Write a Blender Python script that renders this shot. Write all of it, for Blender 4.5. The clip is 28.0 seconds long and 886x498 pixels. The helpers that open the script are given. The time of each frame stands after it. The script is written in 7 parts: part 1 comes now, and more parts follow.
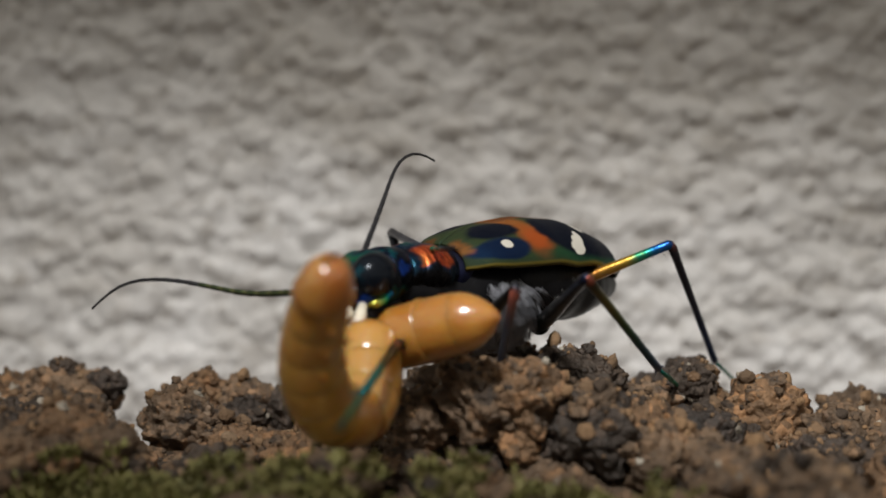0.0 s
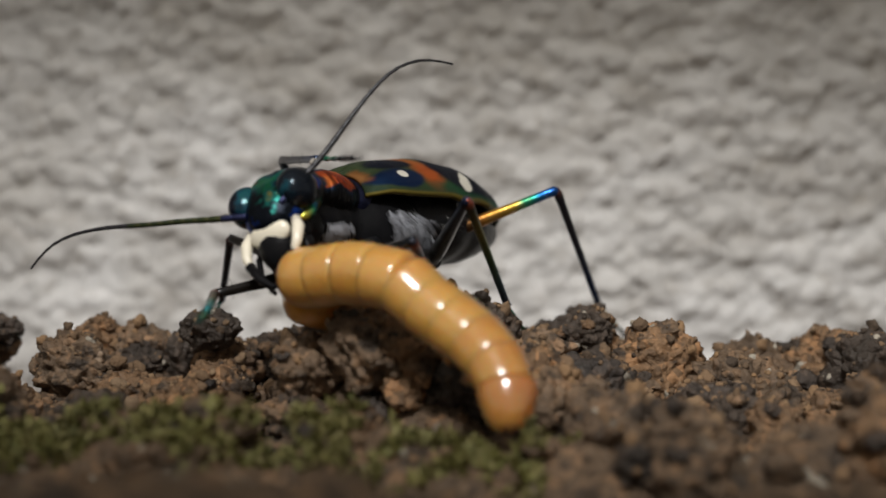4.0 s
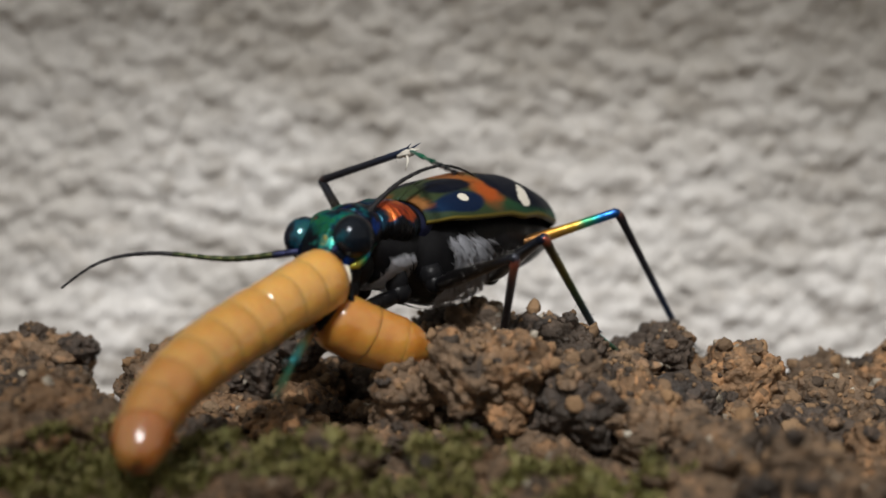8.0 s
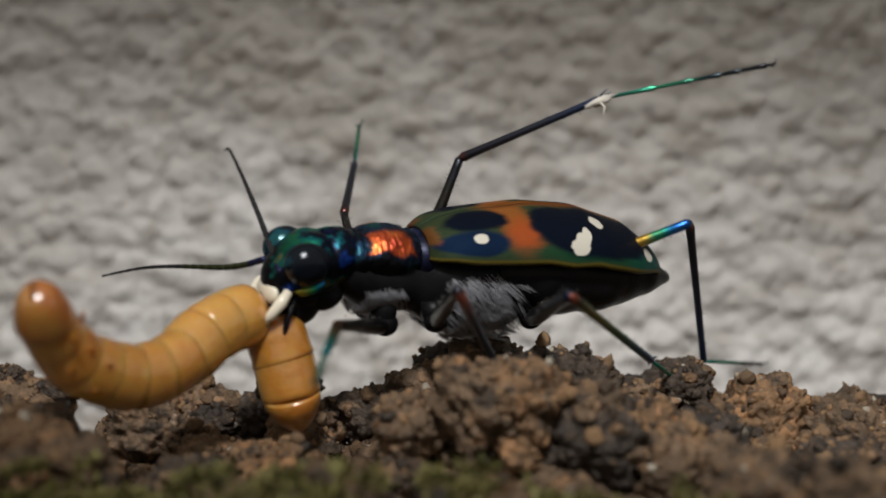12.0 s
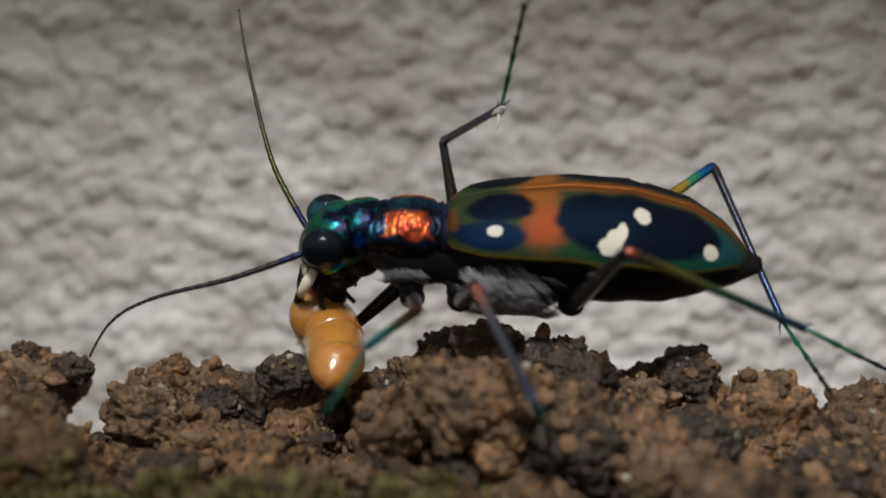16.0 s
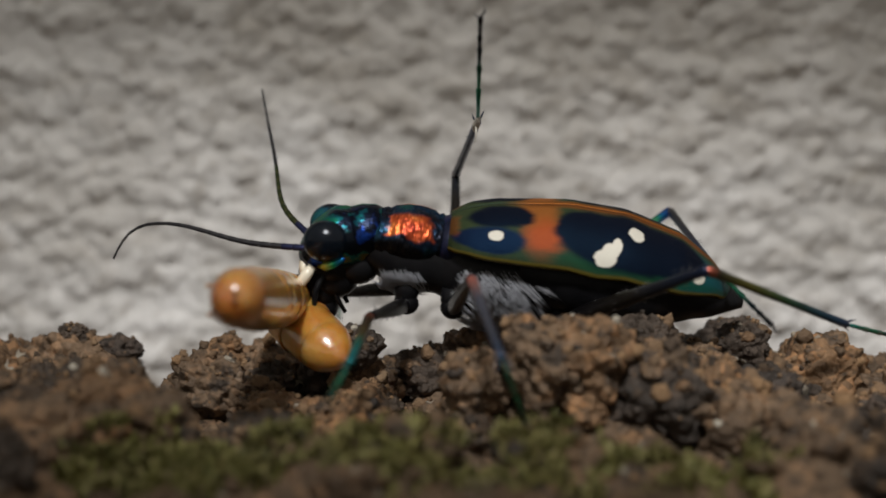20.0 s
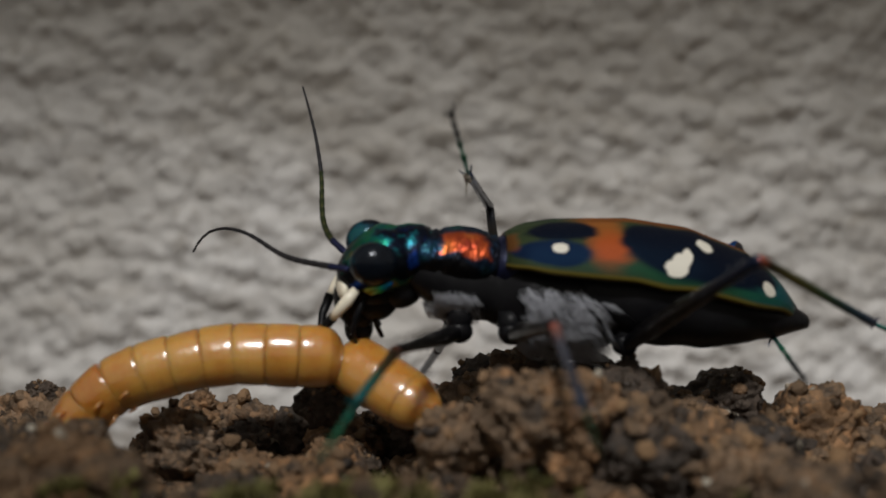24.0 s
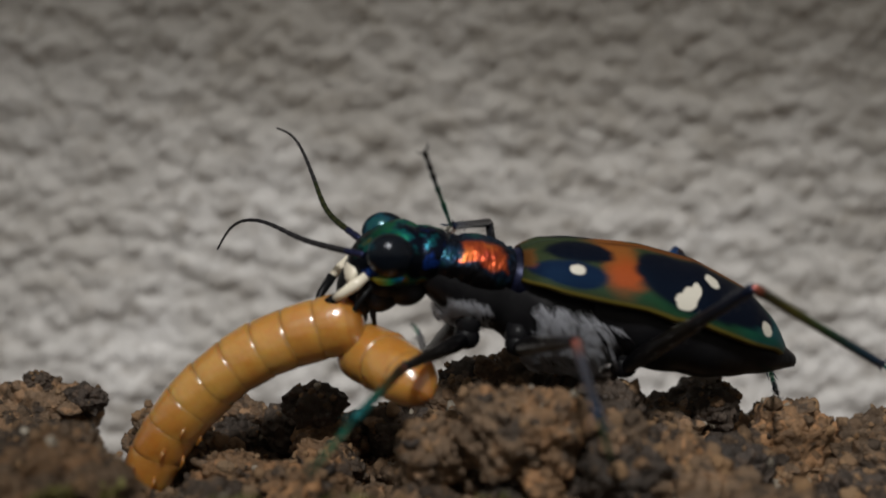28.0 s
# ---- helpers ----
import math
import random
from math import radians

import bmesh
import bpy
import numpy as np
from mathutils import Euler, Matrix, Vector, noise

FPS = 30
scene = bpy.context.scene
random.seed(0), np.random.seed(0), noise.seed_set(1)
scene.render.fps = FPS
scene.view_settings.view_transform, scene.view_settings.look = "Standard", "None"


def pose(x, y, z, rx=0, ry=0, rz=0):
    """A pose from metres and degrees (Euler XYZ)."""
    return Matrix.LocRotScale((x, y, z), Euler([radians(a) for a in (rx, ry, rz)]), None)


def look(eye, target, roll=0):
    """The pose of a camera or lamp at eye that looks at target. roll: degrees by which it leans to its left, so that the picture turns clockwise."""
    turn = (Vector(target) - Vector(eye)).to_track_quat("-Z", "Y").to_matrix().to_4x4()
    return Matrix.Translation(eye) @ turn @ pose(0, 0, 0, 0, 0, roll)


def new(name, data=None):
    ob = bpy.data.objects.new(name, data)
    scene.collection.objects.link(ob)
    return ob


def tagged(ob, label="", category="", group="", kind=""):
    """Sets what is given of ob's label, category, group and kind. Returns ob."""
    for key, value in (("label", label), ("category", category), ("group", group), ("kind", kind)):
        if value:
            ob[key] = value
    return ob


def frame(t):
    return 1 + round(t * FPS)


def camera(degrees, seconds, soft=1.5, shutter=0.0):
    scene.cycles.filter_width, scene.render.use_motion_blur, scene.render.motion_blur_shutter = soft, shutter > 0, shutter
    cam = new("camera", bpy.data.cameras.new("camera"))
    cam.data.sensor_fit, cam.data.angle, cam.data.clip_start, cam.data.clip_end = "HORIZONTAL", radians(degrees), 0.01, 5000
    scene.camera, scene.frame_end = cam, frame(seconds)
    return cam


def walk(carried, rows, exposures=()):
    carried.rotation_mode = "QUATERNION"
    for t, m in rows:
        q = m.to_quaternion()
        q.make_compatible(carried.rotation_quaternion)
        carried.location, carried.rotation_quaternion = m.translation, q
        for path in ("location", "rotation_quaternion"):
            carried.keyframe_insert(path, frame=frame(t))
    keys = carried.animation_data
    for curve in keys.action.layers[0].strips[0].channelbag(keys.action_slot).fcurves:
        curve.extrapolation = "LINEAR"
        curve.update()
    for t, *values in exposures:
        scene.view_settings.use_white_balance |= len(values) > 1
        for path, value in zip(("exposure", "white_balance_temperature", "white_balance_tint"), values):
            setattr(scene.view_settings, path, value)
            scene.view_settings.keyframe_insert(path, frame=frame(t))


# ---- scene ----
# A tiger beetle on a ridge of crumbly soil holds a writhing mealworm; a rough pale wall stands behind. Lengths below are in millimetres.
MM = 0.001
SECONDS = 28.0

# ---------------------------------------------------------------- camera
cam = camera(36, SECONDS, soft=1.7, shutter=0.5)
cam.data.dof.use_dof = True
cam.data.dof.focus_distance = 0.065
cam.data.dof.aperture_fstop = 38.0
sights = []


def sight(t, x, y, z, yaw, pitch, roll):
    """One stand of the camera: place in mm, then degrees of turn, tilt and lean."""
    sights.append((t, pose(x * MM, y * MM, z * MM, 90 + pitch, 0, yaw) @ pose(0, 0, 0, 0, 0, roll)))


def camera_path():
    sight(0, 4.63, -67.08, 5.78, 2.3, -2.68, -0.25)
    sight(0.5, 4.8, -66.89, 6.16, 2.51, -2.76, -0.23)
    sight(1, 4.44, -67.18, 6.2, 2.53, -2.82, -0.26)
    sight(1.5, 4.79, -67.31, 7.17, 1.86, -2.87, -0.27)
    sight(2, 5.52, -66.9, 6.7, 1.71, -3.08, -0.22)
    sight(2.5, 8.34, -66.75, 6.24, 1.61, -3.22, -0.13)
    sight(3, 8.28, -66.47, 5.46, 1.37, -3.81, 0.06)
    sight(3.5, 8.01, -66.37, 5.31, 1.2, -4.33, 0.16)
    sight(5.5, 6.52, -68.01, 7.54, -2.3, -5.67, 0.11)
    sight(6, 5.61, -67.42, 7.6, -1.54, -5.37, 0.04)
    sight(6.5, 3.21, -67.45, 8.47, -0.95, -5.18, 0.08)
    sight(7, 3.69, -66.99, 8.08, -1.19, -5.43, 0.21)
    sight(7.5, 3.56, -66.96, 7.85, -1.24, -5.41, 0.29)
    sight(8, 2, -66.81, 7.42, -0.75, -5.45, 0.16)
    sight(8.5, 2.36, -65.19, 7.23, -0.4, -5.6, 0.04)
    sight(9, 3.13, -64.82, 8.87, -0.09, -4.72, 0.37)
    sight(9.5, 3.7, -64.31, 8.38, 0.15, -5.35, 0.47)
    sight(10, 4.41, -63.36, 7.52, 0.11, -6.36, 0.16)
    sight(10.5, 0.86, -63.88, 8.29, 0.55, -4.58, 0.08)
    sight(11, 0.99, -64.2, 7.15, 0.25, -2.62, -0.19)
    sight(11.5, 0.39, -63.9, 4.8, -1.7, -1.83, -0.4)
    sight(13.5, 5.36, -61.28, 7.38, 1.49, -4.9, 0.36)
    sight(14, 5.91, -61.9, 8.53, 2.89, -5.16, 0.37)
    sight(14.5, 5.96, -61.34, 7.66, 2.4, -5.54, 0.19)
    sight(15, 7.07, -61.46, 8.35, 2.1, -5.27, 0.17)
    sight(15.5, 7.2, -61.27, 7.79, 2.62, -5.43, -0.03)
    sight(16, 6.6, -62.12, 8.13, 3.48, -5.65, -0.04)
    sight(16.5, 7.33, -61.26, 8.79, 2.78, -4.75, -0.16)
    sight(17, 8.61, -61.64, 8.93, 2.33, -4, 0.04)
    sight(17.5, 7.27, -61.91, 7.01, 2.8, -4.39, 0.16)
    sight(18, 0.61, -64.22, 7.17, 2.15, -4.21, -0.1)
    sight(18.5, -1.84, -65.04, 5.3, -2.52, -4.81, -0.07)
    sight(19, -2.82, -64.76, 5.55, -2.41, -4.33, -0.2)
    sight(19.5, -2.74, -64.37, 4.94, -1.81, -4.01, -0.32)
    sight(20, -1.3, -63.89, 4.73, -1.03, -3.71, -0.28)
    sight(20.5, -1.68, -63.24, 4.27, -0.5, -3.33, -0.39)
    sight(21, -2.05, -63.27, 2.98, -0.23, -3.02, -0.56)
    sight(21.5, -1.91, -63.09, 4.18, -0.18, -2.47, -0.55)
    sight(22, -1.43, -62.58, 3.93, 0.03, -2.11, -0.51)
    sight(22.5, -0.06, -62.39, 4.26, -0.42, -1.15, -0.27)
    sight(24.5, 0.13, -61.45, 5.17, -0.7, -1.79, -1)
    sight(25, 2.06, -63.38, 6.24, -0.45, -1.57, -0.93)
    sight(25.5, 0.93, -63.32, 6.49, -0.4, -2.93, -0.58)
    sight(26, 0.09, -63.08, 6.49, -0.53, -3.87, -0.17)
    sight(26.5, 0.15, -62.52, 6.73, -0.54, -4.28, 0.22)
    sight(27, 2.05, -63.2, 7.47, -0.84, -4.11, 0.54)
    sight(27.5, 1.17, -62.98, 7.29, -0.58, -4.29, 0.66)
    sight(28, 1.08, -62.78, 7.81, -0.32, -4.08, 0.59)


camera_path()
walk(cam, sights, [(0, -0.1), (3, -0.1), (6, -0.3), (7.2, -0.2), (8, 0.15), (9, 0.0), (10, 0.0), (11, -0.2), (16, -0.25), (20, -0.24), (22.5, -0.3), (24.6, -0.6), (25.2, -0.58), (26, -0.3), (28, -0.5)])

# ---------------------------------------------------------------- light
world = bpy.data.worlds.new("dim_room")
scene.world = world
world.use_nodes = True
world.node_tree.nodes["Background"].inputs[0].default_value = (1.0, 0.94, 0.84, 1)
world.node_tree.nodes["Background"].inputs[1].default_value = 0.37

lamp_data = bpy.data.lights.new("torch", "SPOT")
lamp_data.energy = 1.19
lamp_data.color = (1.0, 0.985, 0.965)
lamp_data.spot_size = radians(22)
lamp_data.spot_blend = 1.0
lamp_data.shadow_soft_size = 0.011
lamp = new("torch", lamp_data)
lamp.matrix_world = look((-0.006, -0.111, 0.115), (0.027, 0.018, -0.0162)) @ Matrix.Diagonal((3.0, 1, 1, 1))
scene.view_settings.exposure = 0.0


# ---------------------------------------------------------------- small helpers
def smooth_table(table, x):
    """Eased reading of a short table of (x, value) rows."""
    for (a, va), (b, vb) in zip(table, table[1:]):
        if x <= b:
            k = min(1.0, max(0.0, (x - a) / (b - a)))
            return va + (vb - va) * k
    return table[-1][1]


def part(name, bm, material, parent=None, label=""):
    me = bpy.data.meshes.new(name)
    bm.to_mesh(me)
    bm.free()
    for p in me.polygons:
        p.use_smooth = True
    if material:
        me.materials.append(material)
    ob = new(name, me)
    if parent:
        ob.parent = parent
    if label:
        ob["label"] = label
    return ob


def part_from(name, verts, faces, material, parent=None, label="", smooth=True):
    me = bpy.data.meshes.new(name)
    me.from_pydata(verts, [], faces)
    for p in me.polygons:
        p.use_smooth = smooth
    if material:
        me.materials.append(material)
    ob = new(name, me)
    if parent:
        ob.parent = parent
    if label:
        ob["label"] = label
    return ob


def ring_tube(bm, stations, sides=12, cap=True):
    """A tube through stations of (centre, y radius, z radius, axis frame or None), along local x by default."""
    rings = []
    for c, ry, rz in stations:
        ring = []
        for k in range(sides):
            a = 2 * math.pi * k / sides
            ring.append(bm.verts.new((c[0] * MM, (c[1] + ry * math.cos(a)) * MM, (c[2] + rz * math.sin(a)) * MM)))
        rings.append(ring)
    for r0, r1 in zip(rings, rings[1:]):
        for k in range(sides):
            bm.faces.new((r0[k], r0[(k + 1) % sides], r1[(k + 1) % sides], r1[k]))
    if cap:
        bm.faces.new(rings[0][::-1])
        bm.faces.new(rings[-1])
    return rings


def path_tube(bm, points, radii, sides=8):
    """A round tube along any row of points in mm."""
    pts = [Vector(p) for p in points]
    rings, side = [], None
    for i, p in enumerate(pts):
        d = (pts[min(i + 1, len(pts) - 1)] - pts[max(i - 1, 0)]).normalized()
        side = (side - d * side.dot(d)).normalized() if side else d.orthogonal().normalized()
        up = d.cross(side)
        rings.append([bm.verts.new((p + (side * math.cos(a) + up * math.sin(a)) * radii[i]) * MM) for a in (2 * math.pi * k / sides for k in range(sides))])
    for r0, r1 in zip(rings, rings[1:]):
        for k in range(sides):
            bm.faces.new((r0[k], r0[(k + 1) % sides], r1[(k + 1) % sides], r1[k]))
    bm.faces.new(rings[0][::-1])
    bm.faces.new(rings[-1])


def blob(bm, centre, radii, cuts=3, turn=None, rough=0.0, seed=0):
    made = bmesh.ops.create_icosphere(bm, subdivisions=cuts, radius=1.0)
    for v in made["verts"]:
        n = v.co.normalized()
        k = 1 + rough * noise.fractal(n * 1.7 + Vector((seed * 3.1, seed, 0)), 0.9, 2.1, 4) if rough else 1
        p = Vector((n.x * radii[0], n.y * radii[1], n.z * radii[2])) * k
        if turn:
            p = turn @ p
        v.co = (p + Vector(centre)) * MM
    return made["verts"]


# ---------------------------------------------------------------- materials
class Nodes:
    """Short hand for building a node material."""

    def __init__(self, name, rough=0.6, metal=0.0):
        self.mat = bpy.data.materials.new(name)
        self.mat.use_nodes = True
        self.tree = self.mat.node_tree
        self.shader = self.tree.nodes["Principled BSDF"]
        self.shader.inputs["Roughness"].default_value = rough
        self.shader.inputs["Metallic"].default_value = metal

    def add(self, kind, **sets):
        n = self.tree.nodes.new(kind)
        for k, v in sets.items():
            n.inputs[k].default_value = v
        return n

    def link(self, a, b):
        self.tree.links.new(a, b)

    def math(self, op, a, b=0.0, clamp=False):
        n = self.tree.nodes.new("ShaderNodeMath")
        n.operation = op
        n.use_clamp = clamp
        for sock, v in zip(n.inputs, (a, b)):
            if isinstance(v, (int, float)):
                sock.default_value = v
            else:
                self.link(v, sock)
        return n.outputs[0]

    def mix(self, k, a, b):
        n = self.tree.nodes.new("ShaderNodeMix")
        n.data_type = "RGBA"
        if isinstance(k, (int, float)):
            n.inputs[0].default_value = k
        else:
            self.link(k, n.inputs[0])
        for sock, v in ((n.inputs[6], a), (n.inputs[7], b)):
            if isinstance(v, tuple):
                sock.default_value = (*v, 1)
            else:
                self.link(v, sock)
        return n.outputs[2]

    def coords(self, which="Object"):
        return self.tree.nodes.new("ShaderNodeTexCoord").outputs[which]

    def mapped(self, vec, size):
        n = self.tree.nodes.new("ShaderNodeMapping")
        n.inputs["Scale"].default_value = size
        self.link(vec, n.inputs["Vector"])
        return n.outputs[0]

    def noise(self, vec, scale, detail=4.0, rough=0.6):
        n = self.add("ShaderNodeTexNoise", Scale=scale, Detail=detail, Roughness=rough)
        self.link(vec, n.inputs["Vector"])
        return n.outputs[0]

    def cells(self, vec, scale):
        n = self.add("ShaderNodeTexVoronoi", Scale=scale)
        self.link(vec, n.inputs["Vector"])
        return n.outputs

    def ramp(self, value, stops):
        n = self.tree.nodes.new("ShaderNodeValToRGB")
        while len(n.color_ramp.elements) < len(stops):
            n.color_ramp.elements.new(0.5)
        for e, (p, c) in zip(n.color_ramp.elements, stops):
            e.position, e.color = p, (*c, 1)
        self.link(value, n.inputs[0])
        return n.outputs[0]

    def step(self, value, lo, hi):
        n = self.tree.nodes.new("ShaderNodeMapRange")
        n.interpolation_type = "SMOOTHSTEP"
        n.inputs["From Min"].default_value, n.inputs["From Max"].default_value = lo, hi
        self.link(value, n.inputs[0])
        return n.outputs[0]

    def split(self, vec):
        n = self.tree.nodes.new("ShaderNodeSeparateXYZ")
        self.link(vec, n.inputs[0])
        return n.outputs

    def bump(self, height, strength, distance):
        n = self.add("ShaderNodeBump", Strength=strength, Distance=distance)
        self.link(height, n.inputs["Height"])
        self.link(n.outputs[0], self.shader.inputs["Normal"])

    def colour(self, value):
        if isinstance(value, tuple):
            self.shader.inputs["Base Color"].default_value = (*value, 1)
        else:
            self.link(value, self.shader.inputs["Base Color"])
        return self


def soil_material(name, tint):
    """Crumbly soil: clumps, crumbs of half a millimetre in their own shades, dark organic specks and a few pale grains."""
    m = Nodes(name, 0.85)
    v = m.tree.nodes.new("ShaderNodeNewGeometry").outputs["Position"]
    rnd = m.tree.nodes.new("ShaderNodeObjectInfo").outputs["Random"]
    big = m.noise(v, 260, 3)
    fine = m.noise(v, 1500, 5, 0.7)
    base = m.ramp(m.math("ADD", m.math("MULTIPLY", big, 0.55), m.math("MULTIPLY", fine, 0.45)),
                  [(0.30, tuple(c * 0.22 for c in tint)), (0.45, tuple(c * 0.6 for c in tint)), (0.56, tint), (0.70, (min(1, tint[0] * 2.0), tint[1] * 1.65, tint[2] * 1.35))])
    crumb = m.cells(v, 2100)
    shade = m.split(crumb["Color"])
    base = m.mix(m.math("MULTIPLY", m.step(shade[0], 0.62, 0.98), 0.55), base, tuple(min(1, c * k) for c, k in zip(tint, (1.9, 1.7, 1.5))))
    base = m.mix(m.math("MULTIPLY", m.step(shade[1], 0.55, 0.95), 0.7), base, tuple(c * 0.28 for c in tint))
    base = m.mix(m.math("MULTIPLY", m.step(m.noise(v, 520, 3), 0.53, 0.62), 0.85), base, (0.02, 0.016, 0.013))
    base = m.mix(m.math("MULTIPLY", rnd, 0.35), base, (0.09, 0.060, 0.037))
    base = m.mix(m.step(shade[2], 0.985, 0.992), base, (0.34, 0.30, 0.24))
    m.colour(base)
    m.shader.inputs["Specular IOR Level"].default_value = 0.5
    m.link(m.math("SUBTRACT", 1.15, m.math("MULTIPLY", m.noise(v, 1100, 3), 1.0)), m.shader.inputs["Roughness"])
    lumps = m.math("SUBTRACT", 1.0, m.math("MULTIPLY", crumb["Distance"], 1.0))
    m.bump(m.math("ADD", m.math("ADD", fine, m.math("MULTIPLY", lumps, 0.8)), m.math("MULTIPLY", m.noise(v, 4200, 2), 0.3)), 0.9, 0.0004)
    return m.mat


MAT_SOIL = soil_material("brown_soil", (0.228, 0.148, 0.088))
MAT_SOIL_DARK = soil_material("dark_soil", (0.066, 0.050, 0.040))
MAT_SOIL_RUST = soil_material("rusty_soil", (0.300, 0.172, 0.085))


def crumb_material():
    m = Nodes("soil_grit", 0.85)
    g = m.tree.nodes.new("ShaderNodeNewGeometry").outputs
    base = m.ramp(g["Random Per Island"], [(0.0, (0.04, 0.029, 0.021)), (0.3, (0.13, 0.082, 0.046)), (0.6, (0.19, 0.118, 0.064)), (0.85, (0.26, 0.155, 0.076)), (0.985, (0.22, 0.15, 0.09)), (0.993, (0.42, 0.38, 0.31))])
    m.colour(base)
    m.bump(m.noise(g["Position"], 3500, 3), 0.8, 0.0003)
    return m.mat


MAT_CRUMB = crumb_material()


def wall_material():
    m = Nodes("pale_render", 0.9)
    v = m.coords()
    a = m.noise(v, 90, 3)
    b = m.noise(v, 620, 4)
    base = m.mix(m.step(a, 0.35, 0.7), (0.62, 0.60, 0.575), (0.80, 0.785, 0.77))
    base = m.mix(m.math("MULTIPLY", m.step(m.noise(m.mapped(v, (0.8, 1.0, 1.3)), 330, 3), 0.50, 0.66), 0.42), base, (0.33, 0.295, 0.255))
    base = m.mix(m.math("MULTIPLY", m.step(b, 0.56, 0.68), 0.5), base, (0.30, 0.265, 0.225))
    base = m.mix(m.math("MULTIPLY", m.step(m.noise(v, 28, 2), 0.45, 0.65), 0.25), base, (0.46, 0.41, 0.34))
    m.colour(base)
    m.bump(b, 0.55, 0.0005)
    return m.mat


MAT_WALL = wall_material()


def metal_mix(name, stops, scale, rough=0.28, metal=0.85, axis=None, stretch=1.0, spread=0.35):
    """A metallic shell whose colour runs along an axis and wanders with noise."""
    m = Nodes(name, rough, metal)
    v = m.coords()
    n = m.noise(v, scale, 3)
    if axis is not None:
        run = m.math("MULTIPLY", m.split(v)[axis], stretch)
        n = m.math("ADD", run, m.math("MULTIPLY", m.math("SUBTRACT", n, 0.5), spread))
    m.colour(m.ramp(n, stops))
    m.bump(m.noise(v, 4200, 3), 0.25, 0.00008)
    return m.mat



def head_material():
    """Teal, green and blue metal on the crown, near-black sides; the gold and few blue glints are painted into the
    colour.
    """
    m = Nodes("green_blue_shell", 0.34, 0.85)
    v = m.coords()
    z = m.split(v)[2]
    n = m.noise(v, 620, 3)
    crown = m.ramp(n, [(0.34, (0.008, 0.03, 0.16)), (0.41, (0.005, 0.008, 0.02)), (0.46, (0.006, 0.012, 0.03)), (0.49, (0.008, 0.11, 0.15)), (0.53, (0.010, 0.20, 0.17)), (0.58, (0.02, 0.26, 0.10)), (0.63, (0.008, 0.05, 0.09)), (0.67, (0.42, 0.22, 0.03))])
    side = m.ramp(n, [(0.33, (0.01, 0.05, 0.30)), (0.39, (0.005, 0.008, 0.014)), (0.57, (0.005, 0.007, 0.012)), (0.62, (0.010, 0.13, 0.11)), (0.69, (0.24, 0.18, 0.03))])
    zw = m.math("ADD", z, m.math("MULTIPLY", m.math("SUBTRACT", m.noise(v, 380, 2), 0.5), 0.0018))
    m.colour(m.mix(m.step(zw, -0.00085, -0.00040), side, crown))
    m.bump(m.math("ADD", m.noise(v, 4200, 3), m.math("MULTIPLY", m.noise(m.mapped(v, (0.5, 1.6, 1.0)), 1500, 2), 1.5)), 0.35, 0.0001)
    return m.mat


MAT_HEAD = head_material()
MAT_CHEEK = metal_mix("cobalt_to_gold_shell", [(0.0, (0.01, 0.04, 0.45)), (0.45, (0.02, 0.16, 0.6)), (0.6, (0.02, 0.45, 0.2)), (0.85, (0.5, 0.40, 0.04))], 1500, 0.35, 0.85, 0, 360.0, 0.3)
MAT_BLACK = metal_mix("black_shell", [(0.3, (0.004, 0.004, 0.005)), (0.7, (0.010, 0.010, 0.011))], 500, 0.38, 0.0)
MAT_BLACK.node_tree.nodes["Principled BSDF"].inputs["Specular IOR Level"].default_value = 0.12
# The eyes' teal sheen is painted as colour patches, more on the far eye.
MAT_EYE = metal_mix("dark_eye", [(0.3, (0.004, 0.005, 0.008)), (0.55, (0.006, 0.010, 0.016)), (0.66, (0.004, 0.05, 0.07)), (0.74, (0.01, 0.14, 0.16))], 600, 0.2, 0.3)
MAT_EYE_SHEEN = metal_mix("painted_sheen_eye", [(0.3, (0.004, 0.010, 0.04)), (0.50, (0.003, 0.005, 0.010)), (0.56, (0.005, 0.05, 0.08)), (0.61, (0.006, 0.08, 0.08)), (0.68, (0.005, 0.02, 0.09))], 480, 0.2, 0.3)
MAT_EYE.node_tree.nodes["Principled BSDF"].inputs["Specular IOR Level"].default_value = 0.3
MAT_FEMUR_SHEEN = metal_mix("gold_sheen_to_blue_shell", [(0.10, (0.015, 0.015, 0.016)), (0.42, (0.03, 0.022, 0.018)), (0.55, (0.55, 0.24, 0.05)), (0.70, (0.6, 0.40, 0.07)), (0.77, (0.04, 0.40, 0.22)), (0.86, (0.02, 0.14, 0.50)), (1.0, (0.015, 0.03, 0.10))], 900, 0.3, 0.85, 0, 92.0, 0.25)
MAT_TIBIA = metal_mix("dark_blue_leg_shell", [(0.0, (0.10, 0.04, 0.035)), (0.05, (0.03, 0.03, 0.04)), (0.5, (0.04, 0.045, 0.065)), (0.8, (0.035, 0.055, 0.12)), (1.0, (0.02, 0.05, 0.12))], 900, 0.3, 0.7, 0, 110.0, 0.1)
MAT_TIBIA_HIND = metal_mix("olive_gold_leg_shell", [(0.0, (0.30, 0.08, 0.05)), (0.05, (0.05, 0.045, 0.03)), (0.25, (0.14, 0.13, 0.035)), (0.5, (0.05, 0.11, 0.05)), (0.75, (0.03, 0.08, 0.12)), (1.0, (0.04, 0.07, 0.16))], 900, 0.32, 0.75, 0, 108.0, 0.12)
